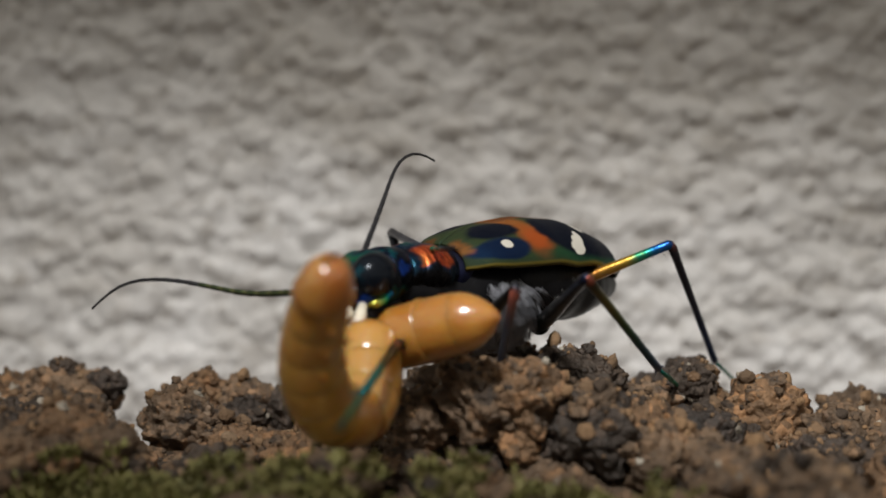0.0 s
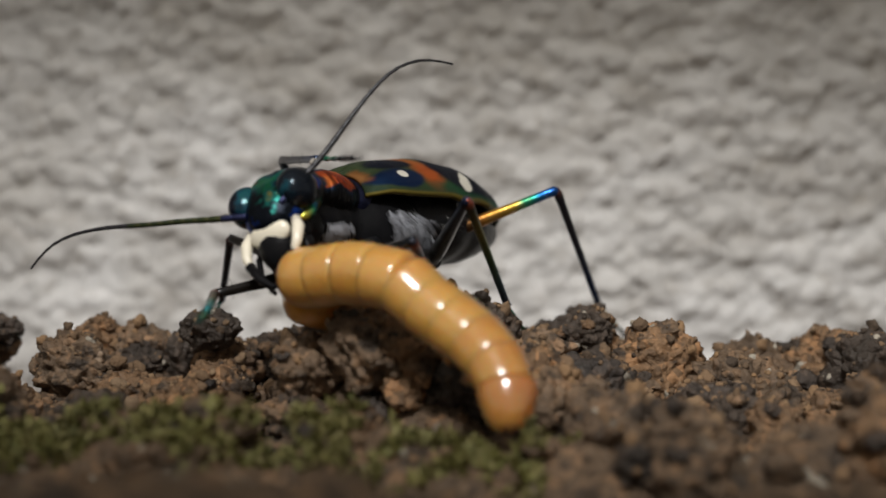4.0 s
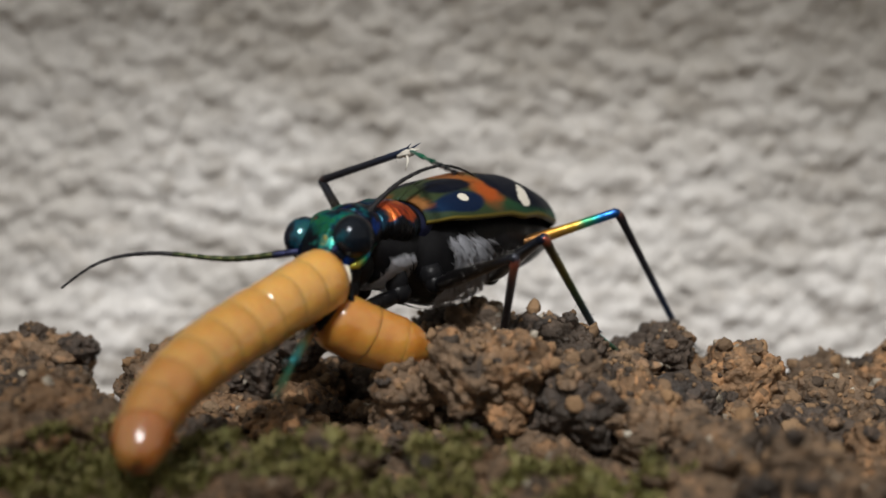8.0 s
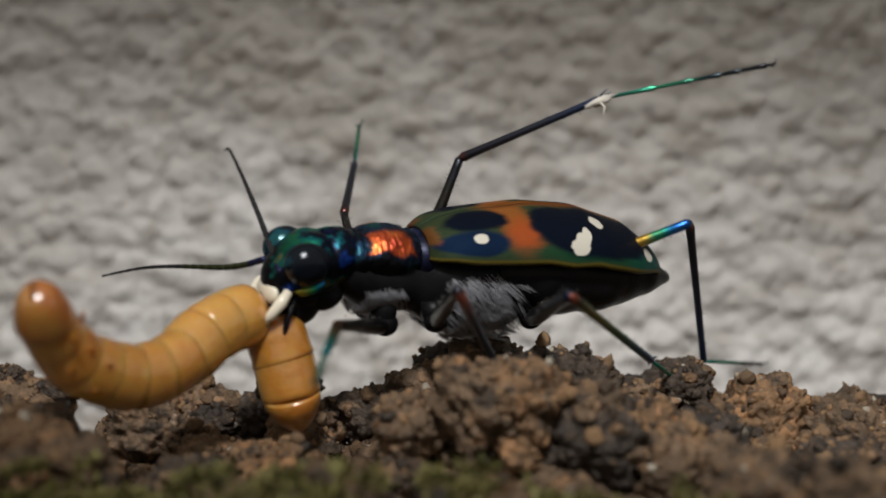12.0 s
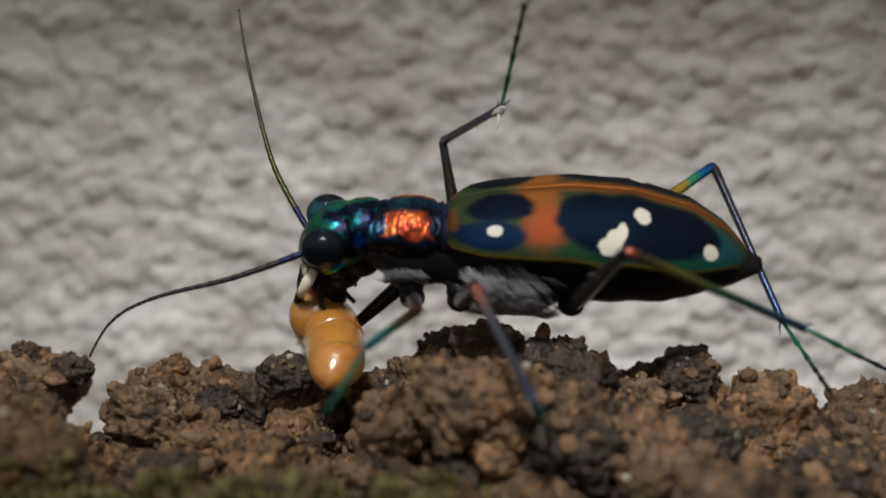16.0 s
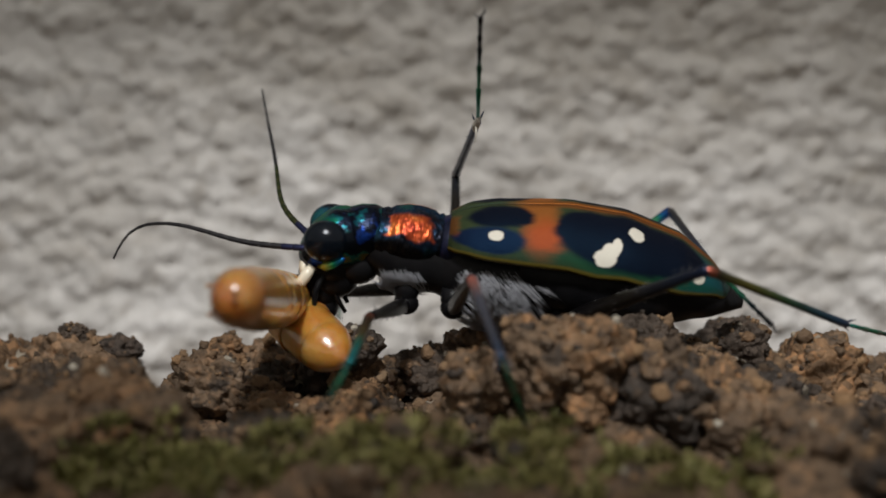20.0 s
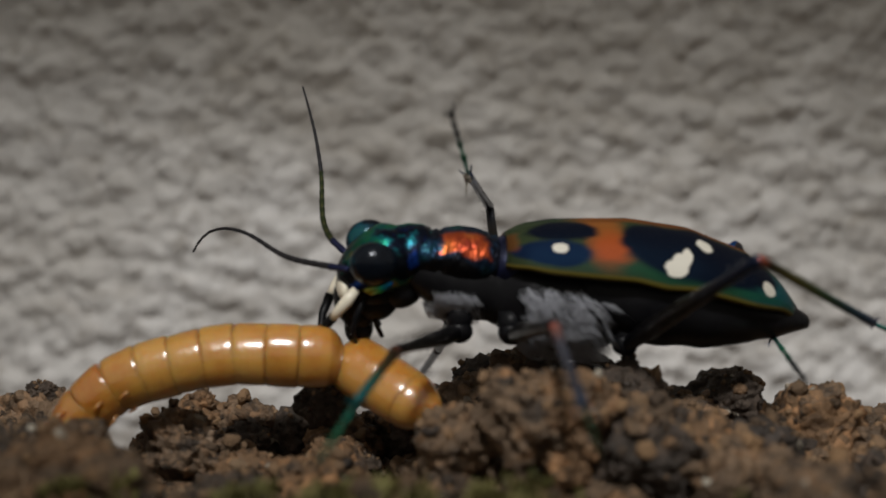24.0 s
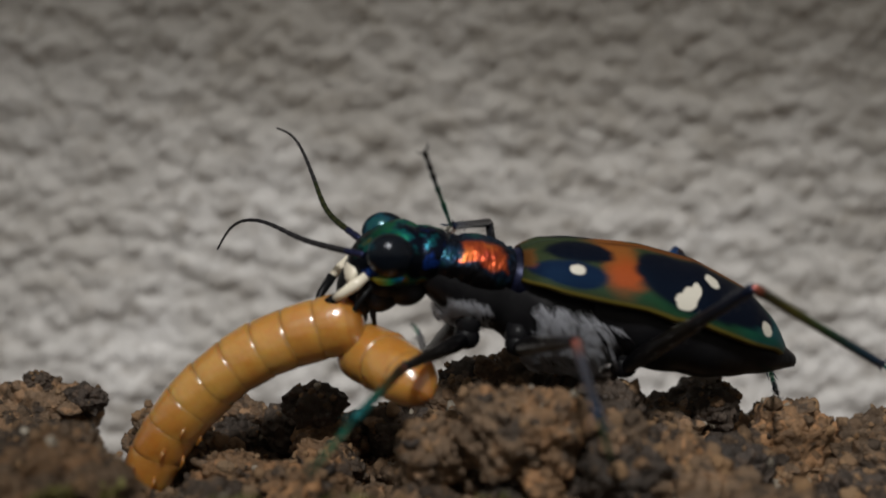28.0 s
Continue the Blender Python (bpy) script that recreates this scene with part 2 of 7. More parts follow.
MAT_TIBIA_PINK = metal_mix("pink_to_blue_leg_shell", [(0.0, (0.02, 0.02, 0.03)), (0.04, (0.36, 0.11, 0.08)), (0.16, (0.20, 0.10, 0.09)), (0.30, (0.07, 0.075, 0.10)), (0.7, (0.05, 0.055, 0.075)), (1.0, (0.025, 0.05, 0.10))], 900, 0.4, 0.4, 0, 130.0, 0.1)
MAT_TIBIA_GOLD = metal_mix("gold_to_blue_leg_shell", [(0.0, (0.6, 0.12, 0.06)), (0.06, (0.16, 0.06, 0.03)), (0.14, (0.05, 0.035, 0.02)), (0.42, (0.11, 0.085, 0.03)), (0.62, (0.03, 0.20, 0.15)), (0.85, (0.015, 0.25, 0.27)), (1.0, (0.02, 0.16, 0.18))], 900, 0.35, 0.7, 0, 175.0, 0.1)
MAT_TARSUS = metal_mix("green_tarsus_shell", [(0.0, (0.02, 0.20, 0.18)), (0.4, (0.03, 0.26, 0.14)), (0.7, (0.015, 0.03, 0.04)), (1.0, (0.012, 0.012, 0.015))], 1500, 0.3, 0.7, 0, 140.0, 0.3)
MAT_ANTENNA = metal_mix("dark_antenna_shell", [(0.3, (0.011, 0.011, 0.014)), (0.7, (0.026, 0.025, 0.028))], 800, 0.4, 0.3)
# Dark green-gold shell; its gold glints are painted in as noise patches.
MAT_ANTENNA_GLINT = metal_mix("green_gold_glint_shell", [(0.3, (0.012, 0.014, 0.022)), (0.45, (0.02, 0.04, 0.03)), (0.54, (0.06, 0.075, 0.03)), (0.60, (0.11, 0.11, 0.045)), (0.68, (0.02, 0.05, 0.04))], 700, 0.3, 0.85)
MAT_SCUTELLUM = metal_mix("dark_blue_shell", [(0.35, (0.006, 0.008, 0.025)), (0.65, (0.02, 0.025, 0.08))], 900, 0.4, 0.6)
MAT_FEMUR_DARK = metal_mix("near_black_leg_shell", [(0.1, (0.006, 0.006, 0.008)), (0.5, (0.020, 0.017, 0.014)), (0.75, (0.014, 0.022, 0.04)), (1.0, (0.008, 0.014, 0.04))], 900, 0.32, 0.6, 0, 92.0, 0.25)
MAT_CREAM = Nodes("cream_horn", 0.3).colour((0.78, 0.72, 0.58)).mat
MAT_HAIR = Nodes("white_hair", 0.4).colour((0.42, 0.43, 0.47)).mat
MAT_FLUFF = Nodes("pale_debris", 0.8).colour((0.55, 0.52, 0.46)).mat
MAT_HAIR_DIM = Nodes("dull_hair", 0.6).colour((0.13, 0.125, 0.12)).mat


def pronotum_material():
    m = Nodes("copper_pronotum", 0.4, 0.8)
    v = m.coords()
    x, y, z = m.split(v)
    n = m.noise(v, 700, 3)
    wide = m.math("SUBTRACT", m.noise(v, 430, 3), 0.5)
    xw = m.math("ADD", x, m.math("MULTIPLY", wide, 0.0030))
    copper = m.ramp(n, [(0.33, (0.32, 0.04, 0.02)), (0.5, (0.60, 0.11, 0.03)), (0.66, (0.80, 0.25, 0.06))])
    dark = m.ramp(n, [(0.4, (0.008, 0.010, 0.02)), (0.55, (0.01, 0.04, 0.09)), (0.68, (0.015, 0.10, 0.10))])
    flank = (0.008, 0.008, 0.010)
    zw = m.math("ADD", z, m.math("MULTIPLY", wide, 0.0026))
    low = m.step(zw, -0.00125, -0.0010)
    k = m.math("MULTIPLY", m.step(xw, 0.0005, 0.0008), m.math("SUBTRACT", 1.0, m.step(xw, 0.0027, 0.0030)))
    k = m.math("MULTIPLY", k, m.step(m.math("ABSOLUTE", m.math("ADD", y, m.math("MULTIPLY", wide, 0.001))), 0.0004, 0.0008))
    k = m.math("MULTIPLY", k, low)
    base = m.mix(m.step(zw, -0.0016, -0.0011), flank, dark)
    m.colour(m.mix(k, base, copper))
    ridges = m.noise(m.mapped(v, (1.3, 0.8, 0.8)), 600, 3)
    m.bump(m.math("ADD", ridges, m.math("MULTIPLY", m.noise(m.mapped(v, (2.2, 0.7, 0.7)), 1300, 2), 0.5)), 0.9, 0.0004)
    return m.mat


MAT_PRONOTUM = pronotum_material()


def elytron_material():
    """Velvet dark patches, copper bands and cream spots, laid out along and across the wing case."""
    m = Nodes("patterned_wing_case", 0.5, 0.1)
    m.shader.inputs["Specular IOR Level"].default_value = 0.22
    m.shader.inputs["Specular Tint"].default_value = (0.10, 0.34, 0.62, 1)
    uv = m.tree.nodes.new("ShaderNodeUVMap").outputs[0]
    wob = m.noise(uv, 9, 2)
    s, u, _ = m.split(uv)
    s2 = m.math("ADD", s, m.math("MULTIPLY", m.math("SUBTRACT", wob, 0.5), 0.05))
    u2 = m.math("ADD", u, m.math("MULTIPLY", m.math("SUBTRACT", wob, 0.5), 0.12))

    jag = m.math("SUBTRACT", m.noise(uv, 15, 1), 0.5)
    s3 = m.math("ADD", s, m.math("MULTIPLY", jag, 0.012))
    u3 = m.math("SUBTRACT", u, m.math("MULTIPLY", jag, 0.04))

    def spot(cs, cu, rs, ru, soft, raw=False):
        a = m.math("DIVIDE", m.math("SUBTRACT", s3 if raw else s2, cs), rs)
        b = m.math("DIVIDE", m.math("SUBTRACT", u3 if raw else u2, cu), ru)
        d = m.math("SQRT", m.math("ADD", m.math("MULTIPLY", a, a), m.math("MULTIPLY", b, b)))
        return m.math("SUBTRACT", 1.0, m.step(d, 1.0 - soft, 1.0 + soft))

    fine = m.noise(uv, 160, 3)
    olive = m.ramp(fine, [(0.35, (0.013, 0.030, 0.014)), (0.65, (0.044, 0.050, 0.018))])
    orange = m.ramp(fine, [(0.35, (0.17, 0.055, 0.011)), (0.65, (0.27, 0.095, 0.019))])
    dark = m.ramp(fine, [(0.35, (0.0015, 0.002, 0.005)), (0.65, (0.004, 0.005, 0.012))])
    blue = m.ramp(fine, [(0.35, (0.003, 0.007, 0.022)), (0.65, (0.006, 0.014, 0.04))])
    teal = (0.008, 0.06, 0.07)
    col = olive
    suture = m.math("MULTIPLY", m.math("SUBTRACT", 1.0, m.step(u2, 0.03, 0.14)), m.step(s2, 0.16, 0.30))
    col = m.mix(suture, col, orange)
    col = m.mix(spot(0.295, 0.20, 0.062, 0.36, 0.5), col, orange)
    col = m.mix(spot(0.315, 0.60, 0.060, 0.25, 0.65), col, m.ramp(fine, [(0.35, (0.24, 0.042, 0.008)), (0.65, (0.34, 0.078, 0.014))]))
    col = m.mix(m.math("MULTIPLY", spot(0.84, 0.62, 0.14, 0.40, 0.3), 0.9), col, teal)
    col = m.mix(m.math("MULTIPLY", spot(0.62, 0.86, 0.30, 0.10, 0.7), 0.8), col, (0.008, 0.055, 0.022))
    for cs, cu, rs, ru, c in ((0.165, 0.28, 0.11, 0.215, dark), (0.13, 0.69, 0.125, 0.205, blue), (0.60, 0.50, 0.235, 0.41, dark), (0.76, 0.46, 0.13, 0.34, dark), (0.47, 0.45, 0.115, 0.34, dark)):
        col = m.mix(spot(cs, cu, rs, ru, 0.16), col, c)
    # Orange glint on the shoulder, painted as a faint patch at the front edge.
    base = m.math("MULTIPLY", m.math("SUBTRACT", 1.0, m.step(s2, 0.015, 0.04)), m.math("MULTIPLY", m.step(u2, 0.12, 0.3), m.math("SUBTRACT", 1.0, m.step(u2, 0.55, 0.75))))
    col = m.mix(m.math("MULTIPLY", base, 0.25), col, (0.55, 0.15, 0.03))
    rim = m.step(u, 0.94, 0.985)
    col = m.mix(m.math("MULTIPLY", rim, 0.8), col, (0.16, 0.12, 0.02))
    cream = (0.60, 0.57, 0.49)
    for cs, cu, rs, ru in ((0.155, 0.62, 0.026, 0.078), (0.522, 0.75, 0.038, 0.11), (0.538, 0.66, 0.028, 0.11), (0.560, 0.58, 0.017, 0.10), (0.625, 0.36, 0.027, 0.10), (0.85, 0.68, 0.026, 0.13)):
        col = m.mix(spot(cs, cu, rs, ru, 0.12, True), col, cream)
    m.colour(col)
    m.link(m.math("MULTIPLY", m.math("MAXIMUM", m.math("MAXIMUM", base, suture), 0.15), 0.6), m.shader.inputs["Metallic"])
    m.bump(fine, 0.35, 0.00006)
    return m.mat


MAT_ELYTRON = elytron_material()


def worm_material(name, light, band, start, stop):
    m = Nodes(name, 0.3)
    v = m.coords()
    x, y, z = m.split(v)
    n = m.noise(v, 700, 3)
    base = m.mix(m.step(n, 0.35, 0.7), light, tuple(c * k for c, k in zip(light, (0.82, 0.64, 0.46))))
    base = m.mix(m.math("MULTIPLY", m.step(m.noise(v, 330, 2), 0.45, 0.68), 0.5), base, (0.64, 0.38, 0.10))
    edge = m.step(m.math("ADD", x, m.math("MULTIPLY", n, 0.00016)), start, stop)
    base = m.mix(m.math("MULTIPLY", edge, m.math("MULTIPLY", m.noise(v, 420, 2), 1.1)), base, band)
    m.colour(base)
    m.shader.inputs["Subsurface Weight"].default_value = 0.55
    m.shader.inputs["Subsurface Radius"].default_value = (0.0013, 0.00055, 0.00016)
    m.shader.inputs["Subsurface Scale"].default_value = 1.0
    m.shader.inputs["Coat Weight"].default_value = 1.0
    m.shader.inputs["Coat Roughness"].default_value = 0.17
    m.shader.inputs["Coat IOR"].default_value = 1.75
    m.bump(m.math("ADD", m.noise(v, 1500, 2), m.math("MULTIPLY", m.noise(m.mapped(v, (2.5, 0.5, 0.5)), 1400, 2), 0.5)), 0.4, 0.00014)
    return m.mat


MAT_WORM = worm_material("amber_cuticle", (0.56, 0.285, 0.060), (0.30, 0.115, 0.022), 0.00128, 0.00146)
MAT_WORM_SHORT = worm_material("deep_amber_cuticle", (0.53, 0.25, 0.048), (0.29, 0.105, 0.02), 0.00155, 0.00178)
MAT_WORM_MID = worm_material("warm_amber_cuticle", (0.52, 0.235, 0.046), (0.30, 0.11, 0.02), 0.00128, 0.00146)
MAT_WORM_END = worm_material("orange_cuticle", (0.46, 0.168, 0.034), (0.28, 0.10, 0.02), 0.00122, 0.00146)


def moss_material():
    m = Nodes("green_moss", 0.7)
    v = m.tree.nodes.new("ShaderNodeNewGeometry").outputs
    n = m.noise(v["Position"], 350, 3)
    m.colour(m.mix(v["Random Per Island"], m.ramp(n, [(0.3, (0.055, 0.062, 0.012)), (0.7, (0.17, 0.165, 0.034))]), (0.21, 0.18, 0.065)))
    return m.mat


MAT_MOSS = moss_material()


# ---------------------------------------------------------------- ground and wall
CREST = [(-60, -6.5), (-24, -6.2), (-18, -6.2), (-16.2, -9.6), (-14.4, -9.6), (-12.6, -5.8), (-8.5, -5.0), (-5, -6.2), (0, -5.2), (4, -3.9), (8, -3.9), (9.6, -5.4), (12.2, -5.6), (14, -4.8), (18.5, -6.0), (22, -7.2), (26, -6.0), (60, -6.5)]


def soil_height(x, y):
    """Height of the soil bed: a ridge along x, falling away to the wall behind and sloping off in front."""
    top = smooth_table(CREST, x)
    if y > 4:
        k = min(1.0, (y - 4) / 12.0)
        z = top - 14.0 * k * k * (3 - 2 * k)
    else:
        k = min(1.0, (4 - y) / 9.0)
        k = k * k * (3 - 2 * k)
        z = top * (1 - k) + (-6.6 - 0.05 * max(0.0, -5 - y)) * k
    p = Vector((x * 0.28, y * 0.28, 3.0))
    q = Vector((x * 1.1, y * 1.1, 7.0))
    rough = 1.1 * noise.fractal(p, 0.9, 2.0, 3) + 0.55 * abs(noise.fractal(q, 0.8, 2.1, 4))
    z += (2.3 + 0.9 * noise.noise(Vector((x * 0.16, 4.0, 0.0)))) * math.exp(-((y + 16.0) / 3.6) ** 2)
    z += 2.4 * math.exp(-((x + 15.5) / 3.2) ** 2 - ((y + 8.0) / 2.5) ** 2)
    z += 1.5 * math.exp(-((x + 12.8) / 3.0) ** 2 - ((y + 11.6) / 2.0) ** 2)
    z += 2.3 * math.exp(-((x - 6.5) / 5.0) ** 2 - ((y + 7.5) / 2.8) ** 2)
    # Near mound, added so its dim face stands in for shade over the moss.
    z += 5.0 * math.exp(-((y + 30.5) / 3.2) ** 2)
    return z - 1.3 + rough * (1.0 if -40 < y < 12 else 0.4)


def build_ground():
    xs = [-320, -200, -120, -80] + [-48 + 0.45 * i for i in range(214)] + [80, 120, 200, 320]
    ys = [-320, -200, -120, -75, -50] + [-34 + 0.45 * i for i in range(108)] + [18, 24, 32.0]
    verts = []
    for y in ys:
        for x in xs:
            verts.append((x * MM, y * MM, soil_height(x, y) * MM))
    n = len(xs)
    faces = [(j * n + i, j * n + i + 1, (j + 1) * n + i + 1, (j + 1) * n + i) for j in range(len(ys) - 1) for i in range(n - 1)]
    ob = part_from("ground", verts, faces, MAT_SOIL)
    tagged(ob, "brown crumbly soil bed with a low ridge before the wall", "soil", kind="structure")


build_ground()


def build_wall():
    """A thick wall with a coarse spattered finish; the lumps are in the mesh."""
    x0, x1, z0, z1, step = -52.0, 54.0, -24.0, 38.0, 0.27
    nx, nz = int((x1 - x0) / step) + 1, int((z1 - z0) / step) + 1
    verts, faces = [], []
    for j in range(nz):
        for i in range(nx):
            x, z = x0 + i * step, z0 + j * step
            p = Vector((x * 0.52, 0.0, z * 0.62))
            warp = Vector((noise.noise(p * 1.3), 0.0, noise.noise(p * 1.3 + Vector((0, 7, 0))))) * 0.16
            lumps = noise.voronoi((p + warp) * 1.05)[0][0]
            small = noise.voronoi((p + warp) * 2.5 + Vector((3, 0, 8)))[0][0]
            dome = math.sqrt(max(0.0, 1 - (lumps / 0.66) ** 2)) * (0.7 + 0.5 * noise.noise(p * 0.8 + Vector((0, 3, 0))))
            knob = math.sqrt(max(0.0, 1 - (small / 0.6) ** 2))
            d = 0.22 * noise.noise(p * 0.45) + 0.92 * dome + 0.30 * knob + 0.15 * noise.noise(p * 3.4) - 0.5
            d *= min(1.0, (i + 1) / 12, (nx - i) / 12, (j + 1) / 12, (nz - j) / 12)
            verts.append((x * MM, (32.9 - d) * MM, z * MM))
    for j in range(nz - 1):
        for i in range(nx - 1):
            a = j * nx + i
            faces.append((a, a + 1, a + nx + 1, a + nx))
    b = len(verts)
    verts += [(sx * MM, sy * MM, sz * MM) for sx, sz in ((-320, -40), (320, -40), (320, 320), (-320, 320)) for sy in (34.5, 60)]
    faces += [(b, b + 2, b + 4, b + 6), (b + 1, b + 7, b + 5, b + 3), (b, b + 1, b + 3, b + 2), (b + 4, b + 5, b + 7, b + 6), (b + 2, b + 3, b + 5, b + 4), (b, b + 6, b + 7, b + 1)]
    ob = part_from("wall_back", verts, faces, MAT_WALL)
    tagged(ob, "rough off-white wall with a coarse spattered finish", "wall", kind="structure")


build_wall()

# ---------------------------------------------------------------- soil clods
random.seed(11)
clod_meshes = []


def clod_mesh(seed, cuts, material):
    bm = bmesh.new()
    made = bmesh.ops.create_icosphere(bm, subdivisions=cuts, radius=1.0)
    off = Vector((seed * 5.3, seed * 2.7, seed))
    for v in made["verts"]:
        n = v.co.normalized()
        k = 1 + 0.30 * noise.fractal(n * 1.3 + off, 0.8, 2.0, 2) + 0.34 * (0.45 - noise.voronoi(n * 1.7 + off)[0][0]) + 0.20 * (0.4 - noise.voronoi(n * 4.2 + off)[0][0]) + 0.05 * noise.fractal(n * 5.5 + off, 0.7, 2.1, 4) + (0.06 * (0.4 - noise.voronoi(n * 10 + off)[0][0]) if cuts > 3 else 0)
        v.co = n * k * MM
    me = bpy.data.meshes.new("soil_clod")
    bm.to_mesh(me)
    bm.free()
    for p in me.polygons:
        p.use_smooth = True
    me.materials.append(material)
    return me


for i in range(7):
    clod_meshes.append(clod_mesh(i + 1, 5, (MAT_SOIL, MAT_SOIL_RUST, MAT_SOIL, MAT_SOIL_DARK, MAT_SOIL, MAT_SOIL_RUST, MAT_SOIL_DARK)[i]))
small_meshes = [clod_mesh(i + 21, 3, (MAT_SOIL, MAT_SOIL_RUST, MAT_SOIL_DARK, MAT_SOIL)[i]) for i in range(4)]
CLOD_LABEL = {MAT_SOIL: "brown crumbly clod of soil on the soil bed", MAT_SOIL_RUST: "rust-brown crumbly clod of soil on the soil bed", MAT_SOIL_DARK: "dark, nearly black clod on the soil bed"}


def clod(x, y, z, r, kind, flat=0.85, mesh=None):
    me = mesh or clod_meshes[kind]
    ob = new("soil_clod", me)
    ob.matrix_world = pose(x * MM, y * MM, z * MM, random.uniform(-25, 25), random.uniform(-25, 25), random.uniform(0, 360)) @ Matrix.Diagonal((r * random.uniform(0.95, 1.15), r, r * flat, 1))
    tagged(ob, CLOD_LABEL[me.materials[0]], "soil clod", "clods of the soil ridge")
    if r > 1.2:
        for _ in range(3):
            n = Vector((random.gauss(0, 1), random.gauss(0, 1), abs(random.gauss(0, 1)) + 0.2)).normalized()
            lump = new("crumb", random.choice(small_meshes))
            lump.parent = ob
            k = random.uniform(0.16, 0.34)
            lump.matrix_basis = Matrix.Translation(n * 0.95 * MM) @ Matrix.Diagonal((k, k, k * 0.8, 1))
    return ob


def placed_clods():
    """The clods that shape the skyline of the ridge."""
    clod(-18.9, 5.6, -5.9, 2.5, 0, 0.75)
    clod(-16.6, 5.2, -4.9, 1.0, 6)
    clod(-18.9, 5.2, -4.0, 0.75, 3)
    clod(-22.5, 6.0, -7.0, 3.0, 1)
    clod(-18.5, 2.0, -8.6, 2.4, 2)
    clod(-14.4, 2.5, -9.0, 1.5, 3)
    clod(-11.2, 4.8, -6.0, 2.1, 1)
    clod(-8.6, 4.4, -5.8, 1.7, 4)
    clod(-6.4, 4.0, -6.2, 1.6, 6)
    clod(-3.4, 3.4, -6.4, 1.7, 2)
    clod(-0.6, 3.0, -6.0, 1.8, 3)
    clod(3.3, 4.6, -3.9, 1.6, 6)
    clod(2.0, 2.6, -5.2, 2.2, 0)
    clod(7.4, 4.8, -4.5, 1.9, 3)
    clod(5.2, 1.0, -5.4, 2.6, 4)
    clod(9.6, 3.6, -6.0, 1.9, 2)
    clod(12.4, 5.4, -5.8, 1.5, 6)
    clod(14.6, 6.0, -4.6, 1.5, 3)
    clod(14.2, 2.4, -6.0, 2.2, 1)
    clod(18.4, 5.0, -7.0, 2.3, 5)
    clod(17.4, -1.0, -5.2, 2.0, 1)
    clod(23.6, 5.2, -7.2, 2.4, 0)
    clod(27.5, 4.6, -7.0, 2.8, 1)
    clod(5.6, -8.2, -3.5, 2.0, 5)
    clod(4.0, -7.8, -3.6, 2.1, 4)
    clod(1.2, -7.0, -4.8, 1.7, 0)
    clod(8.4, -7.6, -4.4, 1.9, 4)
    clod(11.2, -7.2, -5.2, 1.8, 1)
    clod(-13.9, -8.0, -5.0, 1.8, 0)
    clod(-16.8, -8.4, -5.4, 2.2, 3)
    clod(-20.4, -8.0, -6.2, 2.2, 5)
    clod(12.0, 0.5, -5.3, 1.5, 4)
    clod(14.2, 1.0, -4.2, 1.35, 3)
    clod(-11.4, -11.9, -5.5, 1.7, 0)
    clod(-14.4, -11.6, -5.3, 1.8, 5)
    clod(20.5, -2.0, -7.6, 2.4, 4)
    clod(-4.5, 0.6, -4.2, 1.25, 6)
    # Three dark clods below the abdomen, their colour standing in for the beetle's shade.
    clod(9.0, -1.6, -3.7, 1.7, 3)
    clod(7.4, 0.4, -3.5, 1.4, 6)
    clod(11.2, -3.4, -5.2, 1.2, 6)


placed_clods()


def scatter_clods():
    """Middle-sized clods heaped over the top and the near face of the ridge."""
    random.seed(5)
    taken = []
    for _ in range(2600):
        if len(taken) >= 225:
            break
        x, y = random.uniform(-31, 33), random.triangular(-25, 8, -5)
        r = random.choice((0.7, 0.9, 1.1, 1.4, 1.8, 2.2))
        if (abs(x) < 13 and -19 < y < -11 and r > 1.2) or (-18 < x < -12 and y > -2) or (8.8 < x < 13.2 and y > -3 and r > 0.9) or any((x - a) ** 2 + (y - b) ** 2 < (0.62 * (r + c)) ** 2 for a, b, c in taken):
            continue
        taken.append((x, y, r))
        mesh = random.choice(clod_meshes) if r > 1.0 else random.choice(small_meshes)
        clod(x, y, soil_height(x, y) + 0.42 * r, r, 0, random.uniform(0.65, 0.95), mesh)


scatter_clods()


def crumbs():
    """Loose crumbs and grit, too many to count."""
    random.seed(8)
    verts, faces = [], []
    base = bmesh.new()
    bmesh.ops.create_icosphere(base, subdivisions=2, radius=1.0)
    bv = [v.co.copy() for v in base.verts]
    bf = [tuple(v.index for v in f.verts) for f in base.faces]
    base.free()
    bpy.context.view_layer.update()
    graph = bpy.context.evaluated_depsgraph_get()
    for _ in range(4200):
        x, y = random.uniform(-30, 32), random.triangular(-26, 10, -3)
        r = random.uniform(0.05, 0.17) if random.random() < 0.9 else random.uniform(0.17, 0.40)
        off = Vector((random.uniform(0, 90), random.uniform(0, 90), 0))
        hit, place, _, _, _, _ = scene.ray_cast(graph, Vector((x * MM, y * MM, 0.012)), Vector((0, 0, -1)))
        z = (place.z / MM if hit else soil_height(x, y)) + r * 0.3
        k = len(verts)
        turn = Euler((random.uniform(0, 6), random.uniform(0, 6), 0)).to_matrix()
        for v in bv:
            p = turn @ (v * r * (1 + 0.75 * noise.noise(v * 0.9 + off) + 0.35 * noise.noise(v * 2.3 + off)))
            verts.append(((p.x + x) * MM, (p.y + y) * MM, (p.z + z) * MM))
        faces += [tuple(k + i for i in f) for f in bf]
    ob = part_from("soil_crumbs", verts, faces, MAT_CRUMB)
    tagged(ob, "loose brown soil crumbs and grit strewn over the bed", "soil crumbs", kind="stuff")


crumbs()


